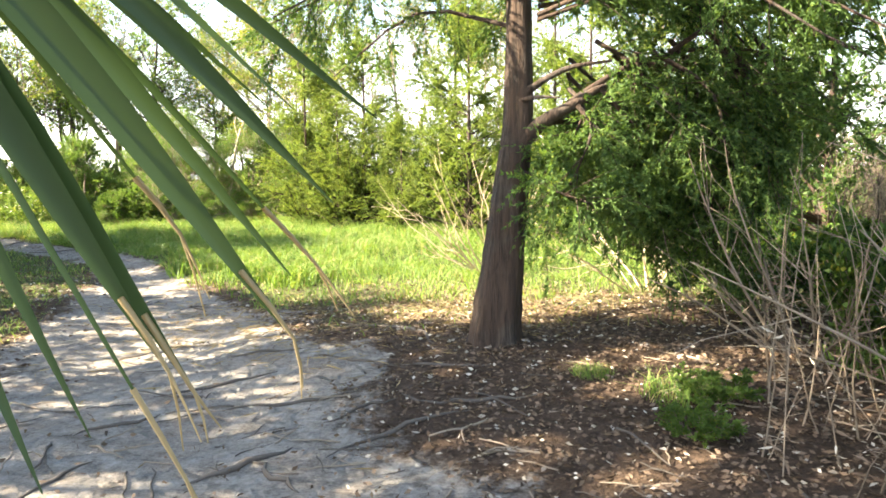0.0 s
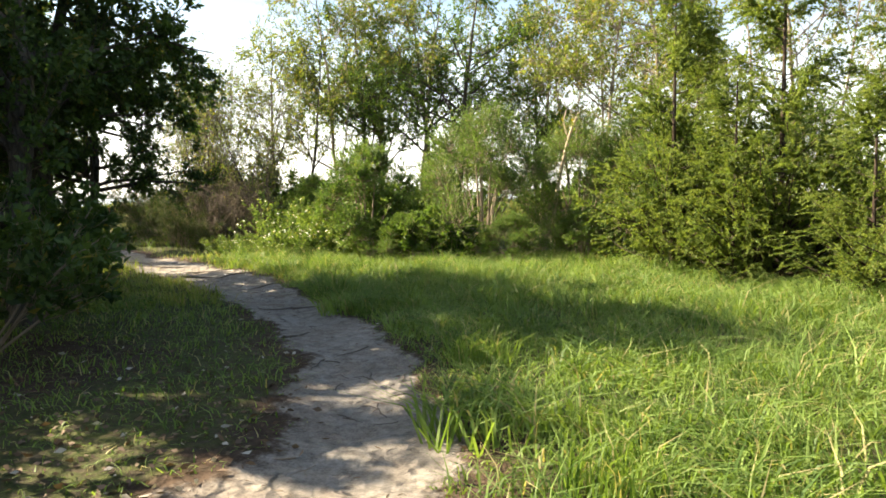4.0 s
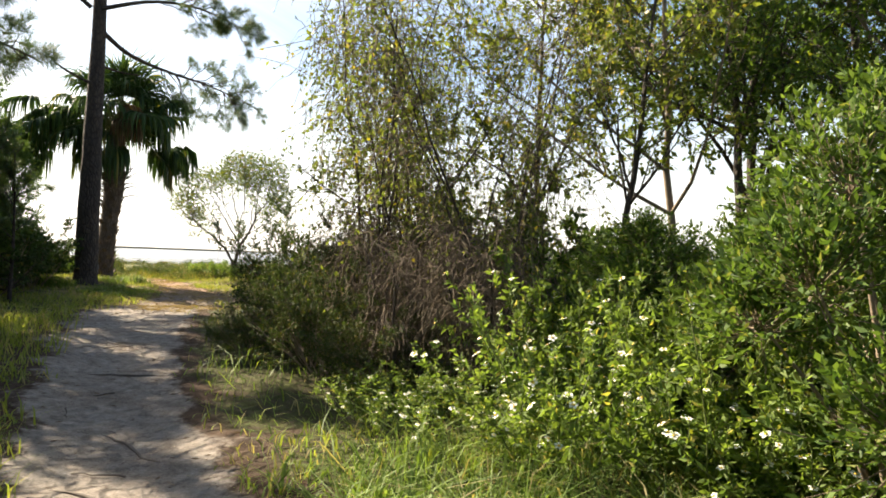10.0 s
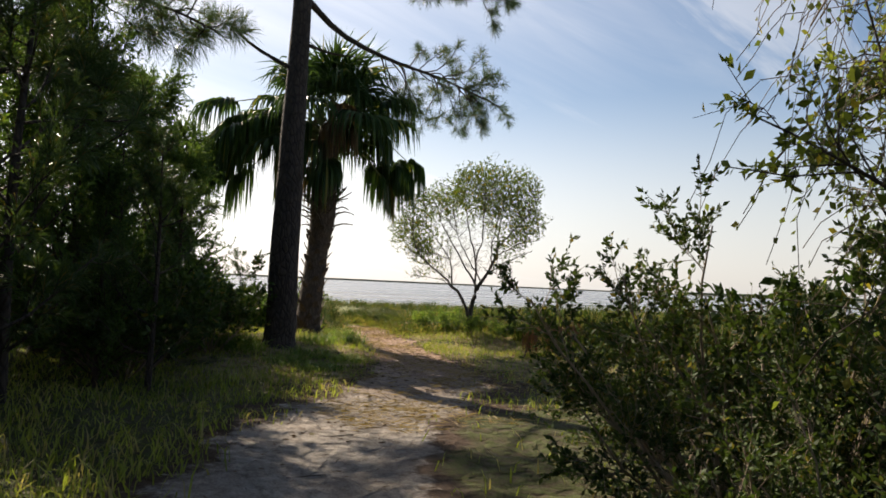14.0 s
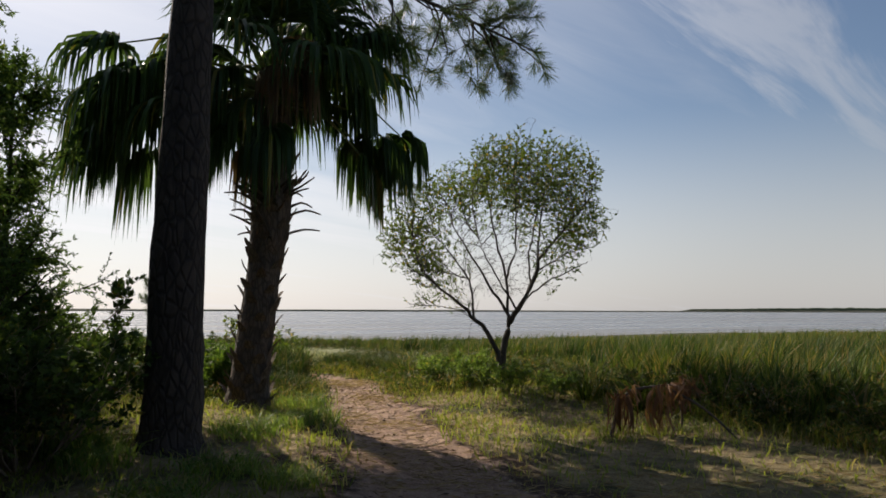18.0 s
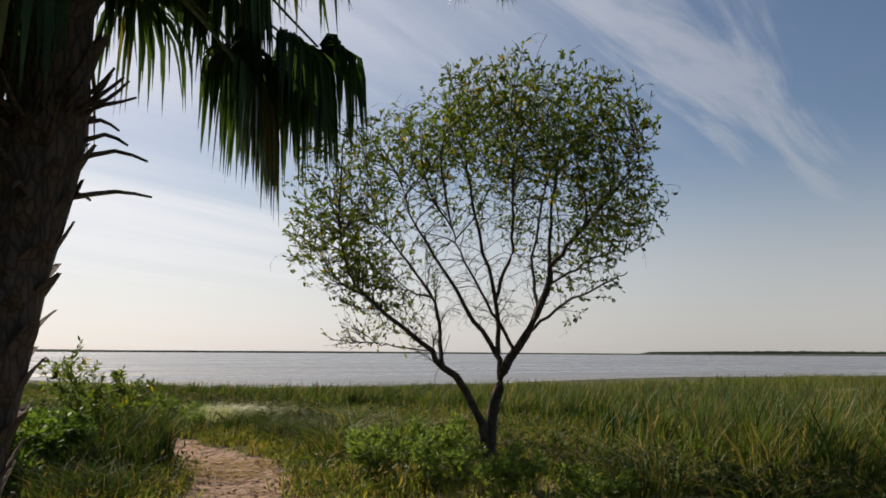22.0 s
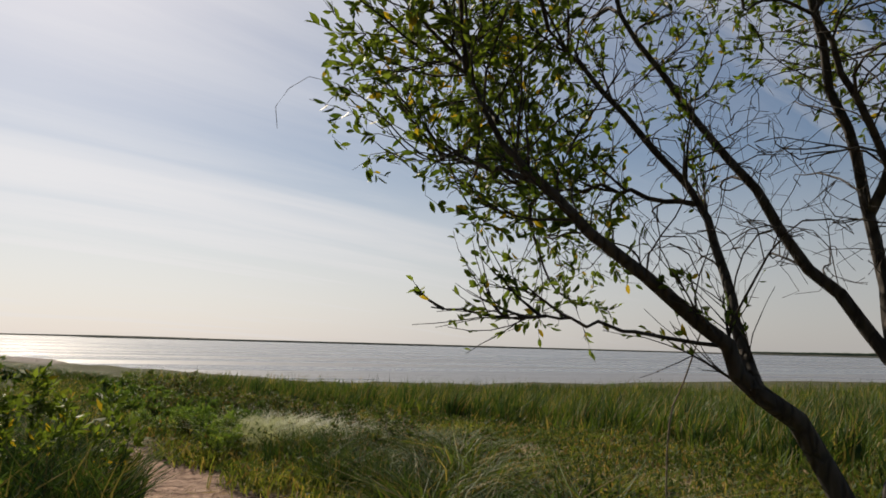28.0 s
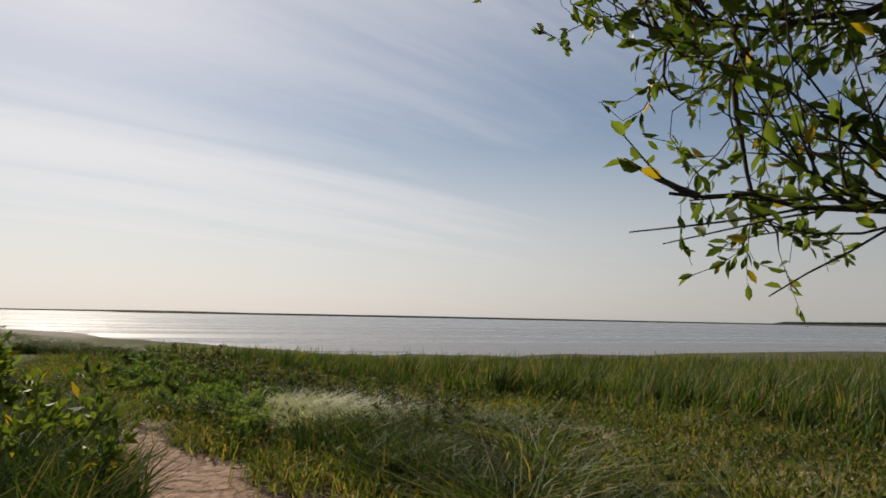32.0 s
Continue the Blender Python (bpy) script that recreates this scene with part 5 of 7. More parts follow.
put_copies(sap, [(-22.6, 17.6, 80, 0.55, 0.62), (-20.9, 16.1, 250, 0.85, 1.05), (-20.6, 15.0, 120, 1.15, 1.4), (-23.4, 17.3, 220, 0.7, 0.65), (-18.6, 13.6, 40, 1.3, 1.5), (-23.6, 14.4, 300, 1.2, 1.4), (-19.4, 15.4, 170, 0.6, 0.55), (-30.3, 20.0, 60, 0.3, 0.40)])


def tall_pine():
    rng = np.random.default_rng(71)
    x, y = -25.82, 19.82
    root = thing("pine_tree", "tall straight pine with thick dark plated bark on the grassy bank", "tree", at_ground(x, y))
    t = curve([(0.02, -0.05, -0.15), (0, 0, 0.3), (0, 0.0, 1.5), (-0.08, 0.05, 3.5), (-0.12, 0.1, 6.0), (-0.1, 0.1, 10.5)], 34)[None]
    k, sides = 34, 26
    rad = np.interp(np.linspace(0, 1, k), [0, 0.04, 0.12, 0.5, 1.0], [0.44, 0.33, 0.265, 0.22, 0.10])
    a = np.linspace(0, 2 * np.pi, sides, endpoint=False)
    lob = 1 + rng.normal(0, 0.028, (k, sides)) + 0.05 * np.sin(a * 4)[None] * np.interp(np.arange(k), [0, 4, 33], [2, 0.5, 0.2])[:, None]
    ring = t[0][:, None] + np.stack([np.cos(a), np.sin(a), 0 * a], -1)[None] * (rad[:, None] * lob)[..., None]
    i = (np.arange(k - 1)[:, None] * sides)
    s, s2 = np.arange(sides), (np.arange(sides) + 1) % sides
    w = Geo().put(ring.reshape(-1, 3), np.stack([i + s, i + s2, i + sides + s2, i + sides + s], -1).reshape(-1, 4))
    part("trunk", w, M_PINE_BARK, root, "", True)
    pine_boughs(root, rng, [[(-0.1, 0.1, 5.85), (-1.0, 1.1, 5.65), (-1.9, 2.5, 5.65), (-2.3, 3.9, 5.6), (-2.1, 5.3, 5.15)]], [0.065], 60, 30, M_PINE_BARK, 0.24, -0.07, 0.24)
    pine_boughs(root, rng, [[(0.0, 0.1, 6.3), (0.0, 1.3, 6.8), (-0.2, 2.6, 7.0), (-0.3, 3.9, 6.8)],
                            [(-0.1, -0.1, 6.3), (0.2, -1.3, 6.9), (0.3, -2.6, 7.0)],
                            [(0.0, 0.1, 7.0), (0.9, 0.8, 7.6), (1.9, 1.3, 7.8)],
                            [(-0.1, 0.0, 7.4), (-1.3, 0.4, 7.9), (-2.5, 0.6, 8.0)],
                            [(0.0, 0.0, 7.9), (0.4, -1.2, 8.6), (0.6, -2.2, 8.8)],
                            [(0.0, 0.0, 8.6), (-0.3, 1.4, 9.2), (-0.6, 2.4, 9.4)]],
                [0.055, 0.055, 0.05, 0.05, 0.05, 0.05], 70, 22, M_PINE_BARK, 0.23)
    stub = Geo()
    tubes(stub, curve([(0, -0.1, 4.55), (0.1, -0.7, 4.75), (0.15, -1.15, 5.05)], 6)[None], taper([0.035], [0.015], 6), 6)
    part("dead_stub", stub, M_PINE_BARK, root)
    stub = Geo()
    tubes(stub, curve([(0, 0.1, 5.0), (-0.1, 0.6, 4.95), (-0.2, 1.1, 5.0)], 6)[None], taper([0.03], [0.012], 6), 6)
    part("dead_stub", stub, M_PINE_BARK, root)


tall_pine()


def second_pine():
    rng = np.random.default_rng(72)
    root = thing("leaning_pine", "long-needled pine behind the dark cedars, its boughs reaching over them", "tree", at_ground(-24.2, 15.0))
    w = Geo()
    tubes(w, curve([(0, 0, -0.1), (0.05, 0.1, 2.0), (0, 0.3, 4.5), (-0.1, 0.4, 8.0)], 16)[None], taper([0.16], [0.06], 16), 12)
    part("trunk", w, M_PINE_BARK, root, "", True)
    pine_boughs(root, rng, [[(0, 0.3, 4.2), (-0.4, 1.6, 4.75), (-0.9, 2.7, 4.9), (-1.1, 3.5, 4.75)], [(0, 0.3, 3.2), (0.5, 1.4, 3.4), (1.0, 2.3, 3.1)], [(0, 0.3, 5.0), (0.8, 1.3, 5.5), (1.2, 2.4, 5.6)],
                            [(0, 0.3, 5.6), (-0.8, 1.5, 6.2), (-1.3, 2.6, 6.4)], [(0, 0.3, 4.0), (1.2, 0.7, 4.4), (2.3, 1.0, 4.4)], [(0, 0.3, 6.3), (0.7, 0.9, 7.0), (1.5, 1.4, 7.1)]],
                [0.05] * 6, 60, 16, M_PINE_BARK, 0.34)


second_pine()


def cabbage_palm():
    rng = np.random.default_rng(81)
    x, y = -28.05, 20.90
    root = thing("cabbage_palm", "cabbage palm with drooping fan fronds and a boot-covered trunk", "palm", at_ground(x, y))
    line = curve([(0, 0, -0.1), (-0.06, 0.06, 0.5), (-0.22, 0.2, 1.5), (-0.30, 0.32, 2.5), (-0.30, 0.38, 3.85)], 30)
    rad = np.interp(np.linspace(0, 1, 30), [0, 0.05, 0.2, 0.55, 0.75, 1.0], [0.35, 0.29, 0.235, 0.21, 0.255, 0.18])
    w = Geo()
    tubes(w, line[None], rad[None], 20)
    part("trunk", w, M_PALM_BARK, root, "", True)
    # old leaf bases stand off the trunk in a criss-cross
    for n in range(92):
        u = 0.05 + 0.93 * (n / 92)
        k = u * 29
        i = min(int(k), 28)
        c = line[i] * (1 - (k - i)) + line[i + 1] * (k - i)
        r = np.interp(k, np.arange(30), rad)
        a = n * 2.39996
        o = np.array([math.cos(a), math.sin(a), 0])
        s = np.array([-math.sin(a), math.cos(a), 0])
        ln = rng.uniform(0.10, 0.20) + (0.12 if u > 0.75 else 0)
        wd = rng.uniform(0.07, 0.11)
        g = Geo()
        q = []
        for f, ww, st in ((0, 1.0, -0.02), (0.55, 0.75, 0.035), (1.0, 0.35, 0.06 + 0.05 * rng.random())):
            m = c + o * (r + st) + np.array([0, 0, ln * f])
            q += [m - s * wd * ww, m + o * 0.025 * (1 - f * 0.5), m + s * wd * ww]
        g.put(np.array(q), [(0, 1, 4, 3), (1, 2, 5, 4), (3, 4, 7, 6), (4, 5, 8, 7)])
        part("boot", g, M_PALM_BARK, root)
    # cut and dead stalks under the crown
    for n in range(40):
        a = n * 2.39996
        c = line[21] + np.array([0, 0, rng.uniform(-0.35, 0.5)])
        o = np.array([math.cos(a), math.sin(a), 0])
        ln = rng.uniform(0.22, 0.55)
        g = Geo()
        tubes(g, curve([c + o * 0.18, c + o * (0.22 + ln * 0.5) + np.array([0, 0, 0.10]), c + o * (0.2 + ln) + np.array([0, 0, 0.12 + rng.uniform(-0.1, 0.15)])], 5)[None], taper([0.022], [0.009], 5), 5)
        part("dead_stalk", g, M_PALM_BARK, root)
    top = line[-1]
    z0 = gz(x, y)
    bud = top + np.array([0, 0, 0.15])

    def leaf_at(px, py, pz, radius, hang, mat=M_FROND, label="", arc=1.9):
        palm_leaf(root, rng, bud + rng.normal(0, 0.07, 3), np.array([px - x, py - y, pz - z0]), radius * rng.uniform(0.9, 1.1), mat, hang, label, arc)

    # upright and arching leaves of the crown
    for n in range(24):
        a = n * 2.39996 + rng.normal(0, 0.2)
        f = n / 24
        r = (0.22 + 0.95 * f ** 0.8) * rng.uniform(0.85, 1.15)
        leaf_at(-28.35 + r * math.cos(a), 21.30 + r * math.sin(a), 5.80 - 1.25 * f + rng.normal(0, 0.14), 1.12, 0.35 + 1.0 * f)
    # the heavy side away from the river, leaves hanging one over another
    for n in range(18):
        leaf_at(rng.uniform(-29.5, -28.2), rng.uniform(19.2, 20.35), 3.72 + 1.40 * (n / 18) + rng.normal(0, 0.08), 1.18, rng.uniform(1.2, 2.0))
    # towards the river: one spray high up and two leaves hanging lower on long stalks
    for px, py, pz, radius, hang in ((-28.3, 22.45, 5.40, 1.15, 1.1), (-28.7, 22.65, 5.05, 1.1, 1.3), (-27.9, 22.25, 5.25, 1.05, 1.2), (-28.2, 22.15, 4.75, 1.1, 1.6),
                                     (-28.75, 23.22, 4.30, 1.12, 2.2), (-28.45, 22.52, 3.84, 1.2, 2.3), (-28.85, 22.70, 3.98, 1.15, 2.3), (-28.60, 22.30, 4.62, 1.0, 2.2),
                                     (-28.30, 22.80, 4.10, 1.1, 2.2), (-28.95, 23.05, 4.25, 1.15, 2.0), (-28.65, 22.45, 4.10, 1.15, 2.1)):
        leaf_at(px, py, pz, radius, hang)
    leaf_at(-28.40, 22.55, 3.74, 0.95, 2.2, M_OLD_FROND, "yellowing old fan leaf", 1.4)
    # older leaves hang close round the trunk
    for n in range(20):
        a = n * 2.39996 + 0.5
        river = math.sin(a) > 0.2
        old = n % 4 == 1
        leaf_at(-28.35 + 0.62 * math.cos(a), 21.25 + (0.42 if river else 0.75) * math.sin(a), (4.85 if river else 4.15) + 0.35 * (n % 3) - 0.2, 0.80 if river else 1.05, 2.3, M_DEAD_FROND if old else M_FROND, "withered grey-brown fan leaf" if old else "", 1.6)
    return root


cabbage_palm()


# ---- third stretch: the shore tree, the fallen frond, the marsh ----
def shore_tree():
    rng = np.random.default_rng(91)
    bx, by = -28.80, 25.0
    o = np.array([bx, by, gz(bx, by)])
    root = thing("shore_tree", "small open tree with dark forked limbs and sparse oval leaves", "tree", tuple(o))
    lines = []

    def limb(r0, r1, *pts):
        l = curve(np.array(pts) - o, 16)[None]
        l[:, 2:-1] += rng.normal(0, 0.010, (1, 13, 3))
        g = Geo()
        tubes(g, l, taper([r0 * 0.76], [r1 * 0.8], 16), 9)
        part("limb", g, M_BARK, root, "", True)
        lines.append(l[0])

    limb(0.086, 0.030, (-28.74, 24.98, o[2] - 0.1), (-28.73, 24.98, 0.78), (-28.75, 25.06, 1.22), (-28.63, 25.10, 1.54), (-28.46, 25.23, 1.84), (-28.37, 25.40, 2.29), (-28.36, 25.43, 2.47))
    limb(0.062, 0.010, (-28.73, 24.98, 0.68), (-28.74, 24.88, 1.05), (-28.79, 24.74, 1.36), (-28.84, 24.52, 1.56), (-28.87, 24.42, 1.72), (-28.95, 24.04, 1.98), (-29.01, 23.80, 2.20), (-29.07, 23.68, 2.40))
    limb(0.030, 0.008, (-28.82, 24.52, 1.54), (-29.00, 24.61, 1.82), (-29.13, 24.58, 2.20), (-29.37, 24.31, 2.71), (-29.46, 24.15, 2.93))
    limb(0.009, 0.003, (-28.86, 24.45, 1.68), (-28.93, 24.09, 1.71), (-28.96, 23.92, 1.75), (-29.10, 23.74, 1.75), (-29.22, 23.58, 1.78))
    limb(0.042, 0.008, (-28.70, 25.09, 1.42), (-28.80, 25.12, 1.67), (-28.98, 24.98, 1.98), (-29.18, 24.80, 2.42), (-29.42, 24.56, 2.93), (-29.48, 24.43, 3.35))
    limb(0.034, 0.008, (-28.79, 25.13, 1.65), (-28.88, 25.17, 2.18), (-28.90, 25.02, 2.72), (-28.92, 24.88, 3.38), (-28.89, 24.82, 3.72))
    limb(0.026, 0.007, (-28.88, 25.17, 2.18), (-28.61, 25.16, 2.64), (-28.51, 25.13, 3.34), (-28.52, 25.11, 3.75))
    limb(0.028, 0.007, (-28.36, 25.43, 2.47), (-28.44, 25.50, 2.76), (-28.56, 25.69, 3.54), (-28.57, 25.79, 3.9))
    limb(0.030, 0.007, (-28.36, 25.43, 2.47), (-28.14, 25.63, 2.80), (-27.92, 25.97, 3.29), (-27.82, 26.15, 3.60))
    limb(0.022, 0.006, (-28.46, 25.23, 1.84), (-28.46, 25.67, 2.13), (-28.37, 26.17, 2.36), (-28.32, 26.39, 2.48))
    limb(0.024, 0.007, (-28.56, 25.14, 1.71), (-28.52, 24.88, 2.04), (-28.51, 24.57, 2.49), (-28.52, 24.44, 2.82))
    limb(0.024, 0.007, (-28.41, 25.33, 2.04), (-28.75, 25.54, 2.62), (-28.87, 25.86, 3.55), (-28.80, 26.05, 3.95))
    limb(0.018, 0.006, (-28.37, 25.40, 2.29), (-28.38, 26.06, 2.61), (-28.31, 26.55, 2.74))
    limb(0.014, 0.004, (-29.00, 23.83, 2.17), (-29.22, 23.74, 2.26), (-29.52, 23.76, 2.36), (-29.86, 23.85, 2.44))
    limb(0.014, 0.004, (-29.13, 24.58, 2.20), (-29.38, 24.42, 2.28), (-29.70, 24.26, 2.33), (-30.0, 24.18, 2.42))
    limb(0.012, 0.004, (-29.05, 23.72, 2.36), (-29.30, 23.72, 2.62), (-29.58, 23.84, 2.84), (-29.86, 24.0, 3.0))
    b, g = Geo(), Geo()
    l = np.stack(lines[1:])
    rad = np.full(l.shape[:2], 0.012)
    ld = unit(np.gradient(l, axis=1))
    # long fine shoots fan out of every limb and carry the leafy twigs
    def shoots(k, per, u0, angle, span, twigs, leaf_per, lift=0.05):
        def clear_of_path(q, edge):
            a = (q[..., 0] - 0.36) * 0.53 + (q[..., 1] + 2.05) * 0.85
            b = (q[..., 0] - 0.70) * 0.37 + (q[..., 1] + 2.07) * 0.93
            return ((a > edge) & (b > edge) & (np.hypot(q[..., 0] - 0.45, q[..., 1] + 2.05) > 0.72 + edge)).all(-1)

        p, d, _, u = sprout(rng, l[k], ld[k], rad[k], per, u0, 1.0, angle, 0.16)
        m, md = grow(rng, p, d, span * rng.uniform(0.45, 1.15, len(p)), 8, 0.08, lift)
        # none reaches out over the trodden way
        clear = clear_of_path(m[:, 3:], 0.04) & (m[:, :, 1].min(1) > -1.55)
        clear &= (m[:, -1, 2] > m[:, 0, 2] - 0.04) | (m[:, -1, 1] > -0.7)
        m, md = m[clear], md[clear]
        mr = taper(np.full(len(m), 0.0062), np.full(len(m), 0.0016), 9)
        tubes(b, m, mr, 5)
        p, d, _, u = sprout(rng, m, md, mr, twigs, 0.2, 1.0, 0.5, 0.2)
        s, sd = grow(rng, p, d, rng.uniform(0.10, 0.30, len(p)), 4, 0.13, 0.06)
        clear = clear_of_path(s, 0.0)
        s, sd = s[clear], sd[clear]
        tubes(b, s, taper(np.full(len(s), 0.0024), np.full(len(s), 0.0011), 5), 3)
        full = (s[:, -1, 2] > 1.25 + 0.7 * rng.random(len(s))) | (s[:, -1, 1] < -1.2)
        leafy(g, rng, s[full], sd[full], leaf_per, 0.033, 0.46, 0.7, 0.0, 0.15, True)
        leafy(g, rng, m[:, 5:], md[:, 5:], 5, 0.033, 0.46, 0.7, 0.0, 0.1, True)
        thin = ~full & (rng.random(len(s)) < 0.3)
        leafy(g, rng, s[thin], sd[thin], 4, 0.038, 0.46, 0.7, 0.0, 0.4, True)

    shoots(slice(0, 2), 9, 0.35, 0.60, 0.45, 8, 7)
    shoots(slice(2, 3), 7, 0.4, 0.5, 0.20, 5, 4)
    shoots(slice(12, 15), 10, 0.25, 0.65, 0.34, 6, 6)
    # the crown: leafy tufts in an uneven outer shell, reached by straight fine branches
    level = np.array([1.6, 1.8, 2.0, 2.25, 2.5, 2.7, 3.0, 3.4, 3.75, 4.0, 4.4])
    west = np.array([-1.30, -1.42, -1.22, -1.35, -1.62, -1.85, -1.98, -1.72, -1.02, -0.66, -0.12])
    east = np.array([0.0, 0.40, 0.70, 1.00, 1.30, 1.50, 1.62, 1.68, 1.62, 1.50, 0.95])
    tufts = 360
    z = 1.92 + 2.33 * rng.random(tufts) ** 0.66
    lo, hi = np.interp(z, level, west), np.interp(z, level, east)
    turn = rng.uniform(0, 2 * math.pi, tufts)
    turn = np.where(z < 3.2, math.pi * (rng.random(tufts) < 0.6) + rng.normal(0, 0.55, tufts), turn)
    rho = np.where(z > 3.5, np.sqrt(rng.random(tufts)), rng.uniform(0.72, 1.0, tufts))
    half = (hi - lo) / 2
    a = (lo + hi) / 2 + half * rho * np.cos(turn)
    dp = np.minimum(half * 0.85, 1.40) * rho * np.sin(turn) + 0.35 * smooth(2.7 - z, 0, 0.5) * (a < 0)
    keep = rng.random(tufts) < np.where((z < 2.9) & (a > -0.5), 0.45, 1.0) * np.where(z < 2.35, 0.55, 1.0)
    tuft = np.stack([a * 0.5 - dp * 0.866, a * 0.866 + dp * 0.5, z - o[2]], 1)[keep]
    goals = (tuft[:, None] + rng.normal(0, 1, (len(tuft), 46, 3)) * np.array([0.085, 0.085, 0.13])).reshape(-1, 3)
    wx, wy = goals[:, 0] + o[0], goals[:, 1] + o[1]
    t = np.clip(((wx + 26.3) * -2.15 + (wy - 22.5) * 0.45) / (2.15 ** 2 + 0.45 ** 2), 0, 1)
    aside = np.hypot(wx + 26.3 + 2.15 * t, wy - 22.5 - 0.45 * t)
    goals = goals[(aside > 0.95) | (goals[:, 2] > 2.9)]
    # bare twigs inside the crown
    m = 2200
    f, h = rng.uniform(0, 2 * math.pi, m), rng.uniform(1.9, 3.7, m)
    lo, hi = np.interp(h, level, west), np.interp(h, level, east)
    r = np.sqrt(rng.random(m)) * 0.9
    a, dp = (lo + hi) / 2 + (hi - lo) / 2 * r * np.cos(f), (hi - lo) * 0.36 * r * np.sin(f)
    goals = np.concatenate([goals, np.stack([a * 0.5 - dp * 0.866, a * 0.866 + dp * 0.5, h - o[2]], 1)[(h > 2.2) | (a > -1.2)]])
    pos, par, n0 = colonise(rng, [ln for ln in lines], goals, 1.5, 0.055, 0.050, 120, 0.28, 1.3)
    way, high = grown_branches(b, pos, par, n0, 0.0011, 0.50, 0.013)
    pick = np.nonzero((np.arange(len(pos)) >= n0) & (high <= 3))[0]
    pick = pick[np.array([np.min(np.abs(tuft - p).sum(1)) < 0.42 for p in pos[pick]])]
    pick = np.repeat(pick, rng.integers(1, 4, len(pick)))
    w = way[pick]
    side = unit(np.cross(w, rng.normal(0, 1, w.shape)))
    ang = rng.normal(0.65, 0.25, (len(pick), 1))
    oval_leaves(g, rng, pos[pick] - w * rng.uniform(0, 0.05, (len(pick), 1)), unit(np.cos(ang) * w + np.sin(ang) * side), 0.047 * rng.uniform(0.6, 1.3, len(pick)), 0.42, 0.08, 0.05)
    part("branchwork", b, M_BARK, root)
    part("crown", g, M_WILLOW, root)
    return root


shore_tree()


def fallen_frond():
    rng = np.random.default_rng(95)
    x, y = -24.95, 24.6
    root = thing("fallen_palm_frond", "dead reddish-brown palm frond standing curled on the turf", "palm frond", at_ground(x, y))
    e1, e2, up = np.array([0.485, 0.875, 0.0]), np.array([-0.875, 0.485, 0.0]), np.array([0, 0, 1.0])

    def spot(a, b, c):
        return e1 * a + e2 * b + up * c

    for pts in ([(-0.50, 0.0, -0.02), (-0.36, 0.05, 0.40), (-0.05, 0.1, 0.50), (0.30, 0.05, 0.52), (0.48, 0.0, 0.45)], [(0.10, 0.0, 0.50), (0.45, -0.1, 0.30), (0.78, -0.2, -0.02)], [(0.22, 0.1, 0.5), (0.30, 0.15, 0.2), (0.28, 0.2, -0.02)]):
        g = Geo()
        tubes(g, curve([spot(*p) for p in pts], 10)[None], taper([0.020], [0.010], 10), 6)
        part("stalk", g, M_ROOT, root)
    # shrivelled leaf bundles hang from the bent stalk like legs
    for a, c, n, ln, fall in ((-0.42, 0.44, 30, 0.45, 0.12), (-0.24, 0.48, 12, 0.16, 0.8), (0.02, 0.50, 26, 0.50, 0.14), (0.12, 0.54, 16, 0.30, 0.35), (0.30, 0.58, 30, 0.22, 0.8), (0.22, 0.50, 14, 0.30, 0.4)):
        g = Geo()
        for _ in range(n):
            p = spot(a + rng.normal(0, 0.05), rng.normal(0, 0.06), c + rng.normal(0, 0.03))
            w = rng.normal(0, fall * 0.45, 3)
            end = p + np.array([w[0], w[1], 0]) * ln - up * ln * rng.uniform(0.75, 1.05)
            k = curve([p, (p + end) * 0.5 + rng.normal(0, 0.05, 3) + up * 0.05 * fall, end], 6)
            k[:, 2] = np.maximum(k[:, 2], 0.0)
            across = unit(rng.normal(0, 1, 3)) * rng.uniform(0.010, 0.022)
            wd = np.array([0.4, 0.9, 1.0, 0.9, 0.6, 0.1])[:, None]
            v = np.stack([k - across * wd, k + across * wd], 1).reshape(-1, 3)
            i = np.arange(5)[:, None] * 2
            g.put(v, np.concatenate([i, i + 1, i + 3, i + 2], 1))
        part("withered_leaf", g, M_RED_FROND, root)


fallen_frond()


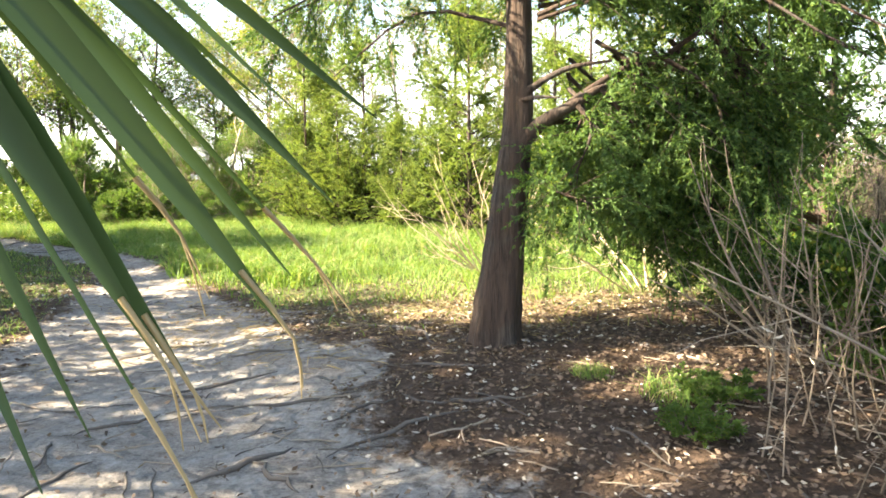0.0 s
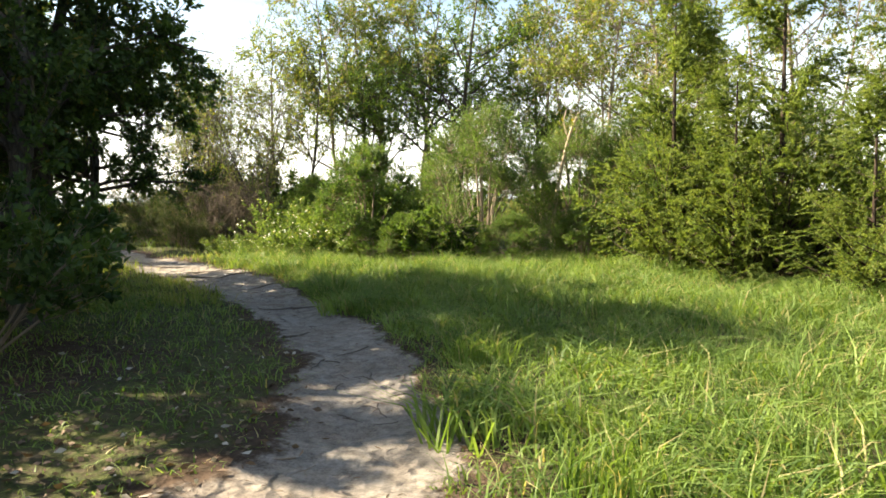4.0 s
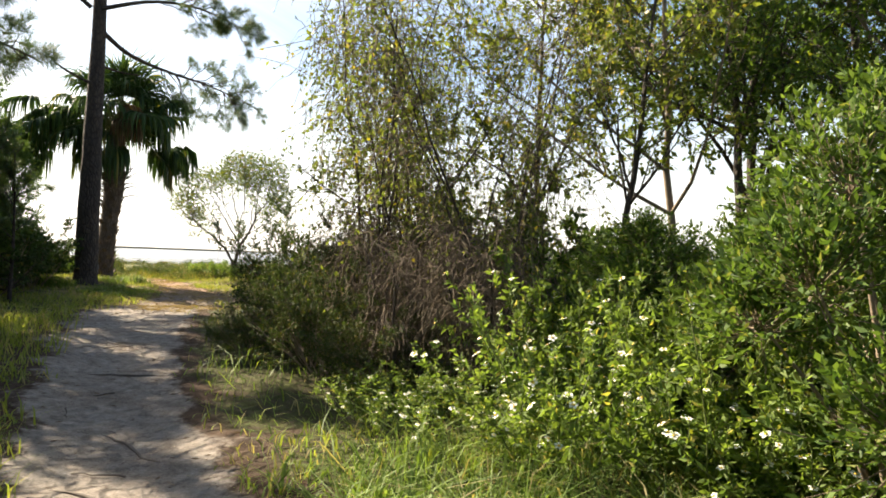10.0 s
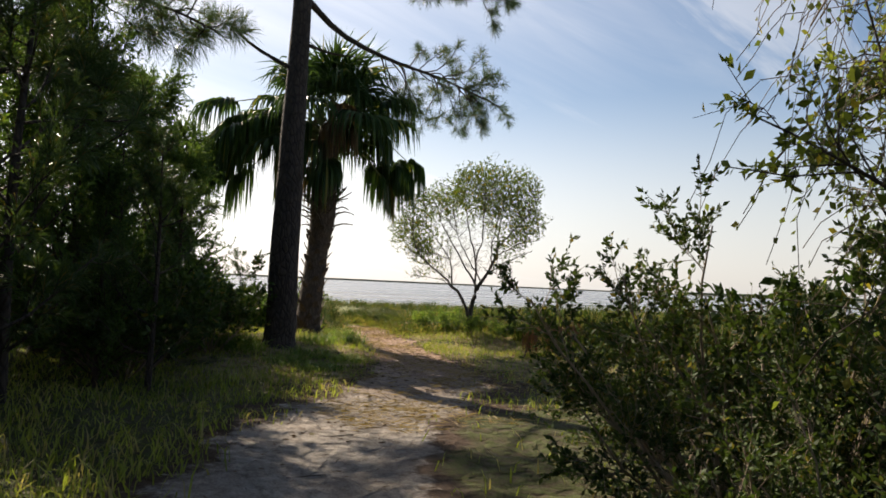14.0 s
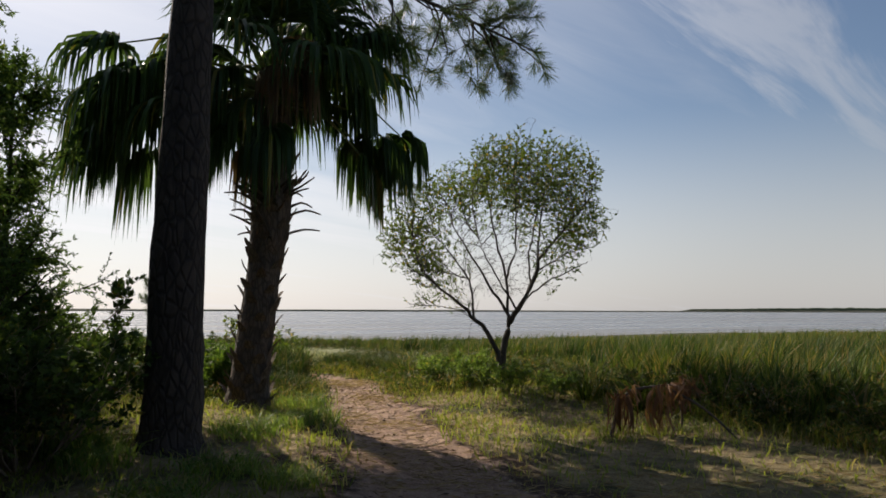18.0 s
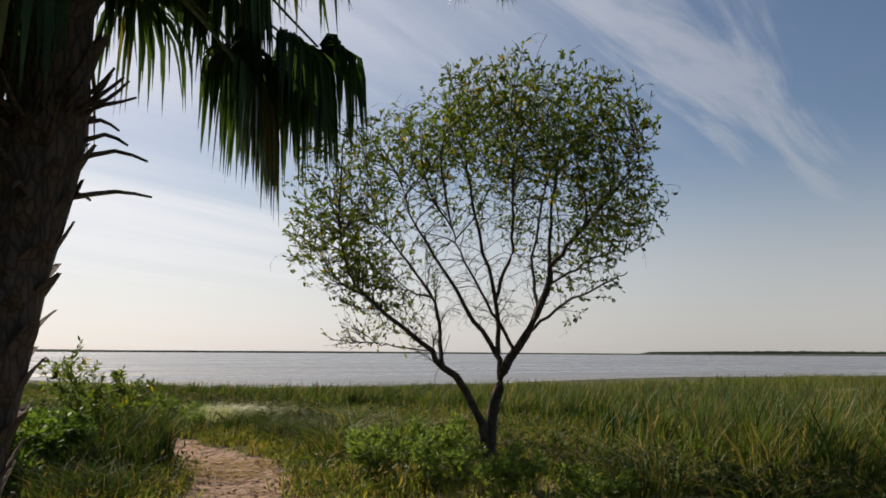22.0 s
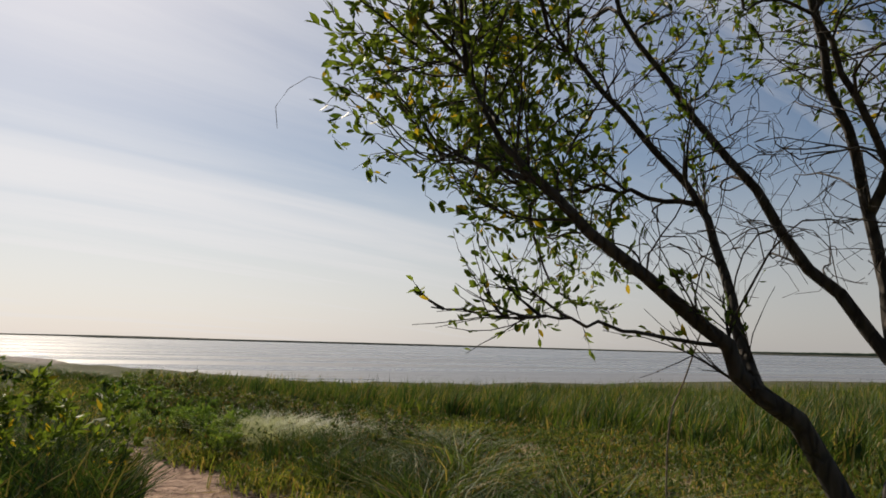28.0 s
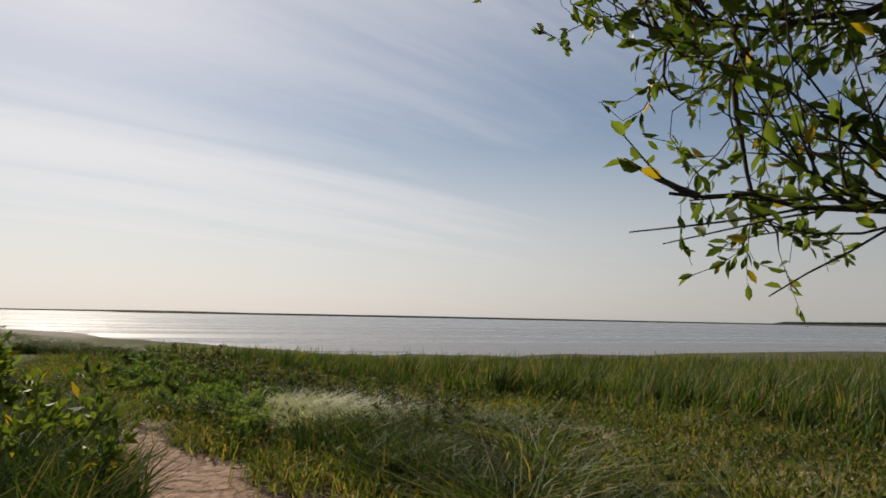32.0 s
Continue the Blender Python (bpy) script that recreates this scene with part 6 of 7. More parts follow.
def near_frond():
    """The saw-palmetto leaf that hangs beside the path where the walk begins."""
    rng = np.random.default_rng(97)
    root = thing("palmetto_frond", "long green palmetto blades with dry split tips hanging over the path", "palm frond", (-1.0, 0.8, gz(-1.0, 0.8)))
    o = np.array([-1.0, 0.8, gz(-1.0, 0.8)])
    hub = np.array([-0.590, 0.568, 1.819])
    g = Geo()
    tubes(g, curve([np.array([-1.5, 0.5, 0.0]) - o, np.array([-1.45, 0.55, 1.0]) - o, np.array([-1.20, 0.60, 1.719]) - o, hub - o], 9)[None], taper([0.02], [0.012], 9), 6)
    part("stalk", g, M_STEM, root)
    tips = ((-0.179, 0.822, 1.201, 0.050), (-0.266, 0.725, 1.167, 0.052), (-0.285, 0.709, 1.193, 0.046), (-0.190, 0.870, 1.270, 0.032), (-0.143, 0.924, 1.359, 0.036), (-0.159, 0.958, 1.369, 0.026), (-0.085, 0.955, 1.470, 0.030),
            (-0.165, 0.895, 1.284, 0.014), (-0.217, 1.050, 1.492, 0.022), (-0.332, 0.633, 1.154, 0.026), (-0.344, 0.571, 1.129, 0.030), (-0.245, 1.011, 1.492, 0.020), (-0.30, 0.80, 1.33, 0.012), (-0.255, 0.66, 1.10, 0.010))
    for x, y, z, w in tips:
        end = np.array([x, y, z])
        mid = hub * 0.5 + end * 0.5 + np.array([0, 0, 0.025 + rng.uniform(-0.01, 0.02)])
        c = curve([hub, mid, end], 9)
        wd = w * 0.78 * np.array([0.30, 0.55, 0.8, 0.95, 1.0, 0.9, 0.68, 0.38, 0.06])
        tan = unit(np.gradient(c, axis=0))
        side = unit(np.cross(tan, np.array([0.25, -0.9, 0.1]) + rng.normal(0, 0.25, 3)))
        up = np.cross(side, tan)
        v = np.stack([c - side * wd[:, None] * 0.5, c - up * wd[:, None] * 0.26, c + side * wd[:, None] * 0.5], 1) - o
        i = np.arange(8)[:, None] * 3
        q = np.concatenate([np.concatenate([i, i + 1, i + 4, i + 3], 1), np.concatenate([i + 1, i + 2, i + 5, i + 4], 1)])
        blade = part("blade", Geo().put(v.reshape(-1, 3), q), M_NEAR_FROND, root)
        if w < 0.04 and w > 0.015:
            continue
        dry = Geo()
        for k in range(2):
            e2 = end + tan[-1] * rng.uniform(0.03, 0.06) + rng.normal(0, 0.012, 3) + np.array([0, 0, -0.03])
            l = curve([c[-2], end, e2], 5)[None] - o
            tubes(dry, l, taper([0.0035], [0.0008], 5), 4)
        part("dry_tip", dry, M_STRAW, blade, "dry split tan tip")


near_frond()


# ---- grass ----
def scatter(rng, n, x0, x1, y0, y1):
    return rng.uniform(x0, x1, n), rng.uniform(y0, y1, n)


def patchy(x, y, s=0.7, seed=0.0):
    return 0.5 + 0.25 * (np.sin(x * s * 2.1 + seed) * np.sin(y * s * 1.7 + seed * 2) + np.sin(x * s * 0.9 - y * s * 1.3 + seed) * np.cos(y * s * 0.8 + x * s * 0.4))


def meadow():
    """Long grass of the clearing."""
    rng = np.random.default_rng(101)
    x, y = scatter(rng, 240000, -16, 3.5, 5.5, 21.0)
    o = off_track(x, y)
    inside = (o > 0.95 + 0.75 * patchy(x, y, 2.4, 5.5)) & (y < 20.8 + 0.1 * x)
    # right of the path the grass is long, left of it shorter
    side = np.interp(x, LINE[::-1, 0], LINE[::-1, 1]) < y
    thick = np.where(side, 0.9, 0.45) * (0.45 + 0.75 * patchy(x, y, 1.1))
    thick = thick * np.clip((o - 0.85) / 0.6, 0.15, 1) * np.where((y < 8.6) & side, 0.30, 1.0) * np.where((y < 7.2) & side & (x > -1.5), 0.12, 1)
    thick = np.where(side & (x < -12.3), thick * 0.08, thick)
    keep = inside & (rng.random(len(x)) < thick)
    x, y, o, side = x[keep], y[keep], o[keep], side[keep]
    h = np.where(side, 0.25, 0.13) * np.where(y < 11.0, 0.72, 1.0) * (0.5 + 0.9 * patchy(x, y, 0.8, 1.3)) * rng.uniform(0.5, 1.5, len(x)) * np.clip(o - 0.7, 0.4, 1)
    h = h * (0.30 + 1.4 * patchy(x, y, 3.1, 0.7)) * np.clip((o - 0.75) * 0.8, 0.15, 1)
    g = Geo()
    blades(g, rng, x, y, ground_z(x, y) - 0.02, h, rng.uniform(0.006, 0.014, len(x)), 0.95, 1.0)
    tagged(part("meadow_grass", g, M_GRASS), "lush green grass of the clearing, long and leaning", "grass", "", "stuff")


def verge():
    """Shorter grass along the second stretch and on the bank and turf by the shore."""
    rng = np.random.default_rng(102)
    x, y = scatter(rng, 190000, -36, -8, 12.5, 27.5)
    o = off_track(x, y)
    turf = (x < -20.5)
    side = np.interp(x, LINE[::-1, 0], LINE[::-1, 1]) < y
    thick = np.where(turf, 0.85, np.where(side, 0.35, 0.75)) * (0.35 + 0.85 * patchy(x, y, 1.3, 2.0)) * np.clip((o - 1.05) / 0.7, 0.05, 1)
    thick = np.where(side & turf & (x > -24.8), thick * 0.35, thick)
    thick = np.where(side & (x < -13.0) & ~turf, thick * 0.12, thick)
    keep = (o > 1.05) & (rng.random(len(x)) < thick) & (y < 26.5)
    x, y, side, turf = x[keep], y[keep], side[keep], turf[keep]
    h = np.where(turf, 0.10, np.where(side, 0.13, 0.17)) * rng.uniform(0.5, 1.6, len(x)) * (0.5 + patchy(x, y, 0.9, 4.0))
    g = Geo()
    blades(g, rng, x, y, ground_z(x, y) - 0.015, h, rng.uniform(0.008, 0.016, len(x)), 0.6, 0.8)
    tagged(part("turf_grass", g, M_SHORT), "short green and straw-coloured turf by the shore path", "grass", "", "stuff")


def marsh():
    """Tall cordgrass between the turf and the water."""
    rng = np.random.default_rng(103)
    g = Geo()
    for n, x0, x1, y0, y1, w in ((70000, -44, -22, 22, 30, 0.030), (85000, -50, -22, 17, 42, 0.032), (80000, -78, -46, 5, 75, 0.028), (45000, -40, -10, 26, 75, 0.024), (40000, -29, -18, 26, 28.6, 0.016)):
        x, y = scatter(rng, n, x0, x1, y0, y1)
        o = off_track(x, y)
        front = y - np.interp(x, [-60, -45, -42, -40, -38, -36, -34, -31, -28, -25, -18, -10], [22.0, 24.2, 24.9, 26.4, 27.7, 28.6, 29.2, 28.2, 27.0, 26.2, 27.2, 29.0])
        near_path = (x < -30) & (o < 1.8)
        keep = (front > 0) & (shore(x, y) < -1.0) & ~near_path & (rng.random(len(x)) < np.clip((patchy(x, y, 4.6, 2.0) + 0.5 * patchy(x, y, 0.5, 5.0) - 0.52) * 3.6, 0.05, 1.0)) & (np.hypot(x + 28.8, y - 25.0) > 0.7)
        x, y, front = x[keep], y[keep], front[keep]
        h = (np.where(x > -29.5, 0.74, 0.52) + np.where(x > -29.5, 0.10, 0.32) * smooth(front, 0.0, 1.6)) * rng.uniform(0.45, 1.2, len(x)) * (0.22 + 0.45 * patchy(x, y, 0.5, 7.0) + 1.20 * patchy(x, y, 4.6, 2.0))
        h = h * np.where(x < -40, np.interp(y, [22, 30], [0.6, 1.0]), 1.0) * np.where(x > -29.5, 0.80, 0.72)
        blades(g, rng, x, y, ground_z(x, y) - 0.05, h, w * rng.uniform(0.6, 1.3, len(x)), 0.26, 0.5, (0.05, 0.08))
    # scattered taller stems that break the top of the grass
    x, y = scatter(rng, 5200, -52, -19, 24, 46)
    front = y - np.interp(x, [-60, -45, -42, -40, -38, -36, -34, -31, -28, -25, -18, -10], [22.0, 24.2, 24.9, 26.4, 27.7, 28.6, 29.2, 28.2, 27.0, 26.2, 27.2, 29.0])
    keep = (front > 0.6) & (shore(x, y) < -1.5) & (patchy(x, y, 1.9, 3.0) > 0.45)
    x, y = x[keep], y[keep]
    blades(g, rng, x, y, ground_z(x, y) - 0.05, rng.uniform(0.66, 0.98, len(x)), rng.uniform(0.012, 0.022, len(x)), 0.12, 0.4, (0.05, 0.08))
    # dark, denser clumps stand out of it
    cx, cy = scatter(rng, 2400, -52, -19, 24, 42)
    front = cy - np.interp(cx, [-60, -45, -42, -40, -38, -36, -34, -31, -28, -25, -18, -10], [22.0, 24.2, 24.9, 26.4, 27.7, 28.6, 29.2, 28.2, 27.0, 26.2, 27.2, 29.0])
    keep = (front > 0.3) & (shore(cx, cy) < -1.5) & (off_track(cx, cy) > 1.8)
    k = np.repeat(np.nonzero(keep)[0], 46)
    r = rng.normal(0, 0.10, (len(k), 2))
    x, y = cx[k] + r[:, 0], cy[k] + r[:, 1]
    dark = Geo()
    tall = rng.uniform(0.6, 1.38, len(cx))[k] * np.where(cx[k] > -29.5, 0.80, 0.70) * np.where(cx[k] < -40, 0.80, 1.0)
    blades(dark, rng, x, y, ground_z(x, y) - 0.05, tall * rng.uniform(0.6, 1.12, len(k)), rng.uniform(0.018, 0.036, len(k)), 0.2, 0.5, (0.05, 0.08))
    tagged(part("marsh_reeds", dark, M_DUNE), "dark green clumps of taller reeds in the salt marsh", "grass", "", "stuff")
    tagged(part("marsh_grass", g, M_MARSH), "tall green cordgrass of the salt marsh, leaning in the wind", "grass", "", "stuff")


meadow()
verge()
marsh()


def tussock(name, label, seed, at, height, n, radius, mat, lean=0.8, width=0.008, wind=(0.25, 0.1)):
    rng = np.random.default_rng(seed)
    g = Geo()
    a, r = rng.uniform(0, 2 * np.pi, n), radius * np.sqrt(rng.random(n))
    blades(g, rng, np.cos(a) * r, np.sin(a) * r, np.full(n, -0.03), height * rng.uniform(0.6, 1.2, n), width, lean, 0.8, wind)
    ob = part(name, g, mat)
    ob.matrix_basis = pose(*at)
    return tagged(ob, label, "grass clump")


pale = tussock("pale_grass_tuft", "pale silvery grass tuft beside the sandy path", 111, at_ground(-36.6, 24.2), 0.5, 1700, 0.55, M_PALE, 1.0, 0.013)
copy_thing(pale, pose(-35.8, 24.5, gz(-35.8, 24.5), 0, 0, 90))
dune = tussock("dune_grass_clump", "upright dark green dune grass beside the path", 112, at_ground(-34.6, 24.4), 0.55, 800, 0.42, M_DUNE, 0.38, 0.015, (0.05, 0.03))
put_copies(dune, [(-33.0, 22.2, 40, 1.1, 1.1), (-34.2, 21.9, 100, 1.2, 1.2), (-35.8, 21.7, 200, 1.2, 1.1), (-32.4, 24.9, 300, 1.0, 0.9), (-33.5, 24.6, 20, 0.9, 0.8), (-31.2, 25.0, 150, 0.9, 0.9), (-37.6, 21.3, 60, 1.3, 1.1), (-31.8, 22.0, 260, 1.1, 1.0), (-30.6, 21.6, 10, 0.8, 0.8), (-30.9, 21.3, 130, 1.2, 1.1), (-52.0, 20.0, 30, 1.8, 0.9), (-54.5, 19.4, 80, 1.9, 0.9), (-57.0, 18.7, 140, 2.0, 0.9), (-59.5, 18.0, 190, 2.0, 0.9), (-62.0, 17.3, 250, 2.1, 0.8), (-64.5, 16.7, 300, 2.1, 0.8), (-67.0, 15.6, 10, 2.2, 0.8), (-56.0, 17.4, 60, 2.0, 0.9), (-60.5, 16.2, 110, 2.1, 0.9), (-53.0, 18.4, 170, 1.9, 0.9), (-65.0, 14.6, 220, 2.3, 0.9), (-50.0, 21.0, 20, 1.7, 0.9), (-51.5, 21.6, 290, 1.8, 0.8), (-55.5, 20.6, 340, 1.9, 0.7), (-70.5, 14.0, 130, 2.4, 0.8), (-31.6, 21.5, 190, 1.3, 1.2), (-29.8, 21.7, 240, 1.0, 0.9), (-32.6, 21.4, 330, 1.3, 1.1),
                  (-34.5, 22.15, 20, 1.0, 1.1), (-33.7, 22.1, 110, 1.0, 1.0), (-35.1, 22.0, 200, 1.1, 1.2), (-35.9, 21.95, 290, 1.1, 1.1), (-33.1, 22.3, 70, 0.8, 0.8)])
mat = tussock("soft_grass_mat", "soft dark green grass lying over in the wind", 118, at_ground(-35.75, 25.1), 0.42, 1500, 0.5, M_DUNE, 0.75, 0.009, (0.3, 0.15))
put_copies(mat, [(-35.1, 25.6, 60, 1.0, 1.0), (-36.3, 24.85, 350, 0.9, 1.0), (-34.9, 26.2, 20, 1.0, 0.9), (-35.3, 24.9, 40, 0.9, 1.1), (-34.4, 25.4, 330, 1.1, 1.0), (-35.5, 24.5, 10, 0.7, 0.9)])
gold = bush("goldenrod", "small yellow-green leafy plant at the path's edge", "plant", 113, at_ground(-35.5, 23.6), 0.5, 0.4, M_WEED, 0.05, 0.22, 14, 5, 3, 8, M_STEM)
put_copies(gold, [(-37.2, 23.1, 60, 0.9, 0.7), (-38.1, 22.8, 120, 1.0, 0.8), (-39.6, 22.4, 200, 1.1, 0.8), (-38.6, 23.7, 20, 1.2, 0.8), (-41.0, 22.4, 300, 1.2, 0.8), (-36.2, 23.55, 10, 1.1, 1.15), (-37.0, 23.4, 250, 1.1, 1.1), (-40.3, 23.2, 100, 1.1, 0.8)])
herb = bush("seaside_herb", "upright dark green leafy herb at the sandy path's edge", "plant", 116, at_ground(-36.2, 23.7), 0.55, 0.4, M_DEEP, 0.07, 0.24, 14, 6, 3, 8, M_STEM, 0, 0, 0.1, "herbs along the sandy path")
put_copies(herb, [(-36.8, 23.55, 60, 1.0, 0.9), (-37.4, 23.45, 130, 1.0, 0.95), (-38.1, 23.25, 200, 1.1, 0.9), (-38.9, 23.0, 270, 1.1, 0.95), (-39.8, 22.8, 340, 1.2, 0.9), (-40.8, 22.5, 50, 1.2, 0.9), (-41.9, 22.1, 120, 1.2, 0.9),
                  (-37.2, 24.1, 190, 1.1, 0.9), (-38.3, 23.9, 260, 1.2, 0.9), (-39.5, 23.6, 330, 1.2, 0.95), (-40.9, 23.2, 40, 1.3, 0.95), (-42.6, 22.7, 110, 1.4, 1.0), (-44.2, 22.2, 180, 1.5, 1.0)])
put_copies(gold, [(-28.5, 24.35, 30, 1.4, 1.1), (-29.4, 24.15, 140, 1.4, 1.2), (-27.9, 24.65, 250, 1.3, 1.0), (-27.3, 24.95, 330, 1.3, 0.9), (-30.0, 24.45, 80, 1.4, 1.1), (-29.2, 24.75, 190, 1.3, 1.3)])
rank = bush("rank_weed", "tall dark leafy weed crowding the path's edge", "weed", 119, at_ground(-30.4, 21.0), 0.95, 0.5, M_DEEP, 0.10, 0.24, 13, 6, 4, 8, M_STEM, 0, 0.2, 0.12, "tall weeds beside the shore path")
put_copies(rank, [(-31.2, 21.3, 70, 1.0, 0.95), (-31.7, 20.8, 150, 1.1, 1.0), (-30.8, 20.3, 220, 1.0, 1.0), (-32.5, 21.2, 300, 1.1, 0.9), (-29.9, 20.3, 20, 0.9, 0.8), (-31.9, 21.75, 110, 0.8, 0.85), (-33.4, 21.3, 190, 1.1, 0.85)])
put_copies(dune, [(-31.7, 22.25, 50, 1.1, 1.55), (-32.3, 22.35, 140, 1.0, 1.4), (-31.1, 22.0, 230, 1.0, 1.3), (-33.0, 22.45, 320, 0.9, 1.2)])
arching = tussock("arching_grass", "loose clump of long arching grass blades at the marsh edge", 120, at_ground(-32.4, 25.2), 0.72, 170, 0.22, M_MARSH, 0.95, 0.016, (0.15, 0.1))
put_copies(arching, [(-31.8, 24.6, 80, 0.9, 0.9), (-31.0, 24.4, 190, 0.8, 0.85), (-33.2, 25.5, 290, 1.0, 1.0), (-30.3, 24.9, 30, 0.9, 1.0), (-27.2, 25.5, 130, 1.0, 1.0), (-26.4, 25.7, 260, 1.1, 0.9)])
sapling = bush("shore_sapling", "small leafy sapling standing over the marsh grass", "bush", 114, at_ground(-32.40, 22.02), 1.5, 0.30, M_WILLOW, 0.075, 0.36, 7, 7, 4, 8, M_STEM, 0, 0, 0.35)
put_copies(sapling, [(-46, 22.5, 90, 0.6, 0.45)])

tuft = tussock("bank_grass_tuft", "lush green grass tuft growing by the path", 115, at_ground(-25.5, 19.2), 0.24, 260, 0.32, M_GRASS, 0.7, 0.012)
put_copies(tuft, [(-25.1, 20.1, 70, 1.0, 0.8), (-24.7, 20.6, 140, 0.9, 0.7), (-26.1, 20.5, 210, 1.0, 0.9), (-26.6, 21.0, 280, 0.9, 0.8), (-24.6, 19.6, 350, 1.1, 0.7), (-25.9, 19.1, 40, 1.0, 1.1), (-26.9, 21.4, 110, 1.0, 0.9), (-23.9, 19.9, 180, 1.0, 0.6), (-28.0, 21.6, 250, 1.1, 1.1), (1.35, 3.9, 15, 0.7, 0.6), (0.95, 4.3, 175, 0.4, 0.4), (2.4, 2.3, 335, 1.0, 1.2), (2.9, 4.4, 55, 1.1, 1.2)])
# clumps that stand out of the meadow on either side of the path
spots = np.random.default_rng(117)
clumps = []
while len(clumps) < 70:
    x, y = spots.uniform(-11.5, -1.5), spots.uniform(8.5, 18.0)
    if 1.7 < float(off_track(np.array([x]), np.array([y]))[0]) < 12 and (y > np.interp(x, LINE[::-1, 0], LINE[::-1, 1]) or len(clumps) % 3 == 0):
        clumps.append((x, y, spots.uniform(0, 360), spots.uniform(0.7, 1.5), spots.uniform(0.7, 1.6)))
put_copies(tuft, clumps)


# ---- ground litter, roots and twigs ----
def litter():
    """Fallen leaves on the ground under the cedar and along the path's edges."""
    rng = np.random.default_rng(121)
    g = Geo()
    for n, cx, cy, sx, sy, size in ((24000, 1.2, 4.3, 2.0, 2.0, 0.036), (3500, -5.2, 6.8, 1.2, 2.2, 0.05), (2500, -0.3, 7.0, 1.6, 0.9, 0.045)):
        x, y = rng.normal(cx, sx, n), rng.normal(cy, sy, n)
        keep = (off_track(x, y) > 1.15) | (rng.random(n) < 0.10)
        x, y = x[keep], y[keep]
        n = len(x)
        d = rng.normal(0, 1, (n, 3)) * np.array([1, 1, 0.18])
        leaves(g, rng, np.stack([x, y, ground_z(x, y) + 0.006 + 0.012 * rng.random(n)], 1), unit(d), size * rng.uniform(0.5, 1.4, n), 0.5, 0, 0.1)
    k = rng.integers(0, 330, 3200)
    a = rng.uniform(0, 2 * np.pi, 3200)
    r = LINE[k, 2] * (0.4 + 1.5 * np.sqrt(rng.random(3200)))
    x, y = LINE[k, 0] + np.cos(a) * r, LINE[k, 1] + np.sin(a) * r
    leaves(g, rng, np.stack([x, y, ground_z(x, y) - 0.05 * np.clip(1.3 - off_track(x, y), 0, 1) + 0.004], 1), unit(rng.normal(0, 1, (3200, 3)) * np.array([1, 1, 0.08])), 0.045 * rng.uniform(0.3, 1.6, 3200), 0.16, 0, 0.04)
    # leaves and bark bits on the sand by the shore
    k = rng.integers(225, 330, 1500)
    a, r = rng.uniform(0, 2 * np.pi, 1500), LINE[k, 2] * 1.3 * np.sqrt(rng.random(1500))
    x, y = LINE[k, 0] + np.cos(a) * r, LINE[k, 1] + np.sin(a) * r
    leaves(g, rng, np.stack([x, y, ground_z(x, y) - 0.05 * np.clip(1.3 - off_track(x, y), 0, 1) + 0.004], 1), unit(rng.normal(0, 1, (1500, 3)) * np.array([1, 1, 0.10])), 0.05 * rng.uniform(0.4, 1.6, 1500), 0.3, 0, 0.06)
    tagged(part("leaf_litter", g, M_LITTER), "brown and bleached fallen leaves strewn over the ground", "leaf litter", "", "stuff")
    g = Geo()
    n = 42000
    x, y = rng.uniform(-34, -20, n), rng.uniform(19, 26, n)
    keep = (rng.random(n) < 0.25 + 0.75 * (patchy(x, y, 1.1, 9.0) > 0.5)) & (y < 25.8)
    x, y = x[keep], y[keep]
    x, y = np.concatenate([x, rng.normal(0.3, 1.5, 6000)]), np.concatenate([y, rng.normal(6.6, 0.9, 6000)])
    d = rng.normal(0, 1, (len(x), 3)) * np.array([1, 1, 0.10])
    leaves(g, rng, np.stack([x, y, ground_z(x, y) - 0.01 + 0.015 * rng.random(len(x))], 1), unit(d), 0.13 * rng.uniform(0.5, 1.4, len(x)), 0.06, 0, 0.02)
    tagged(part("pine_straw", g, M_STRAW), "dry pine straw and dead grass on the ground", "pine straw", "", "stuff")


litter()


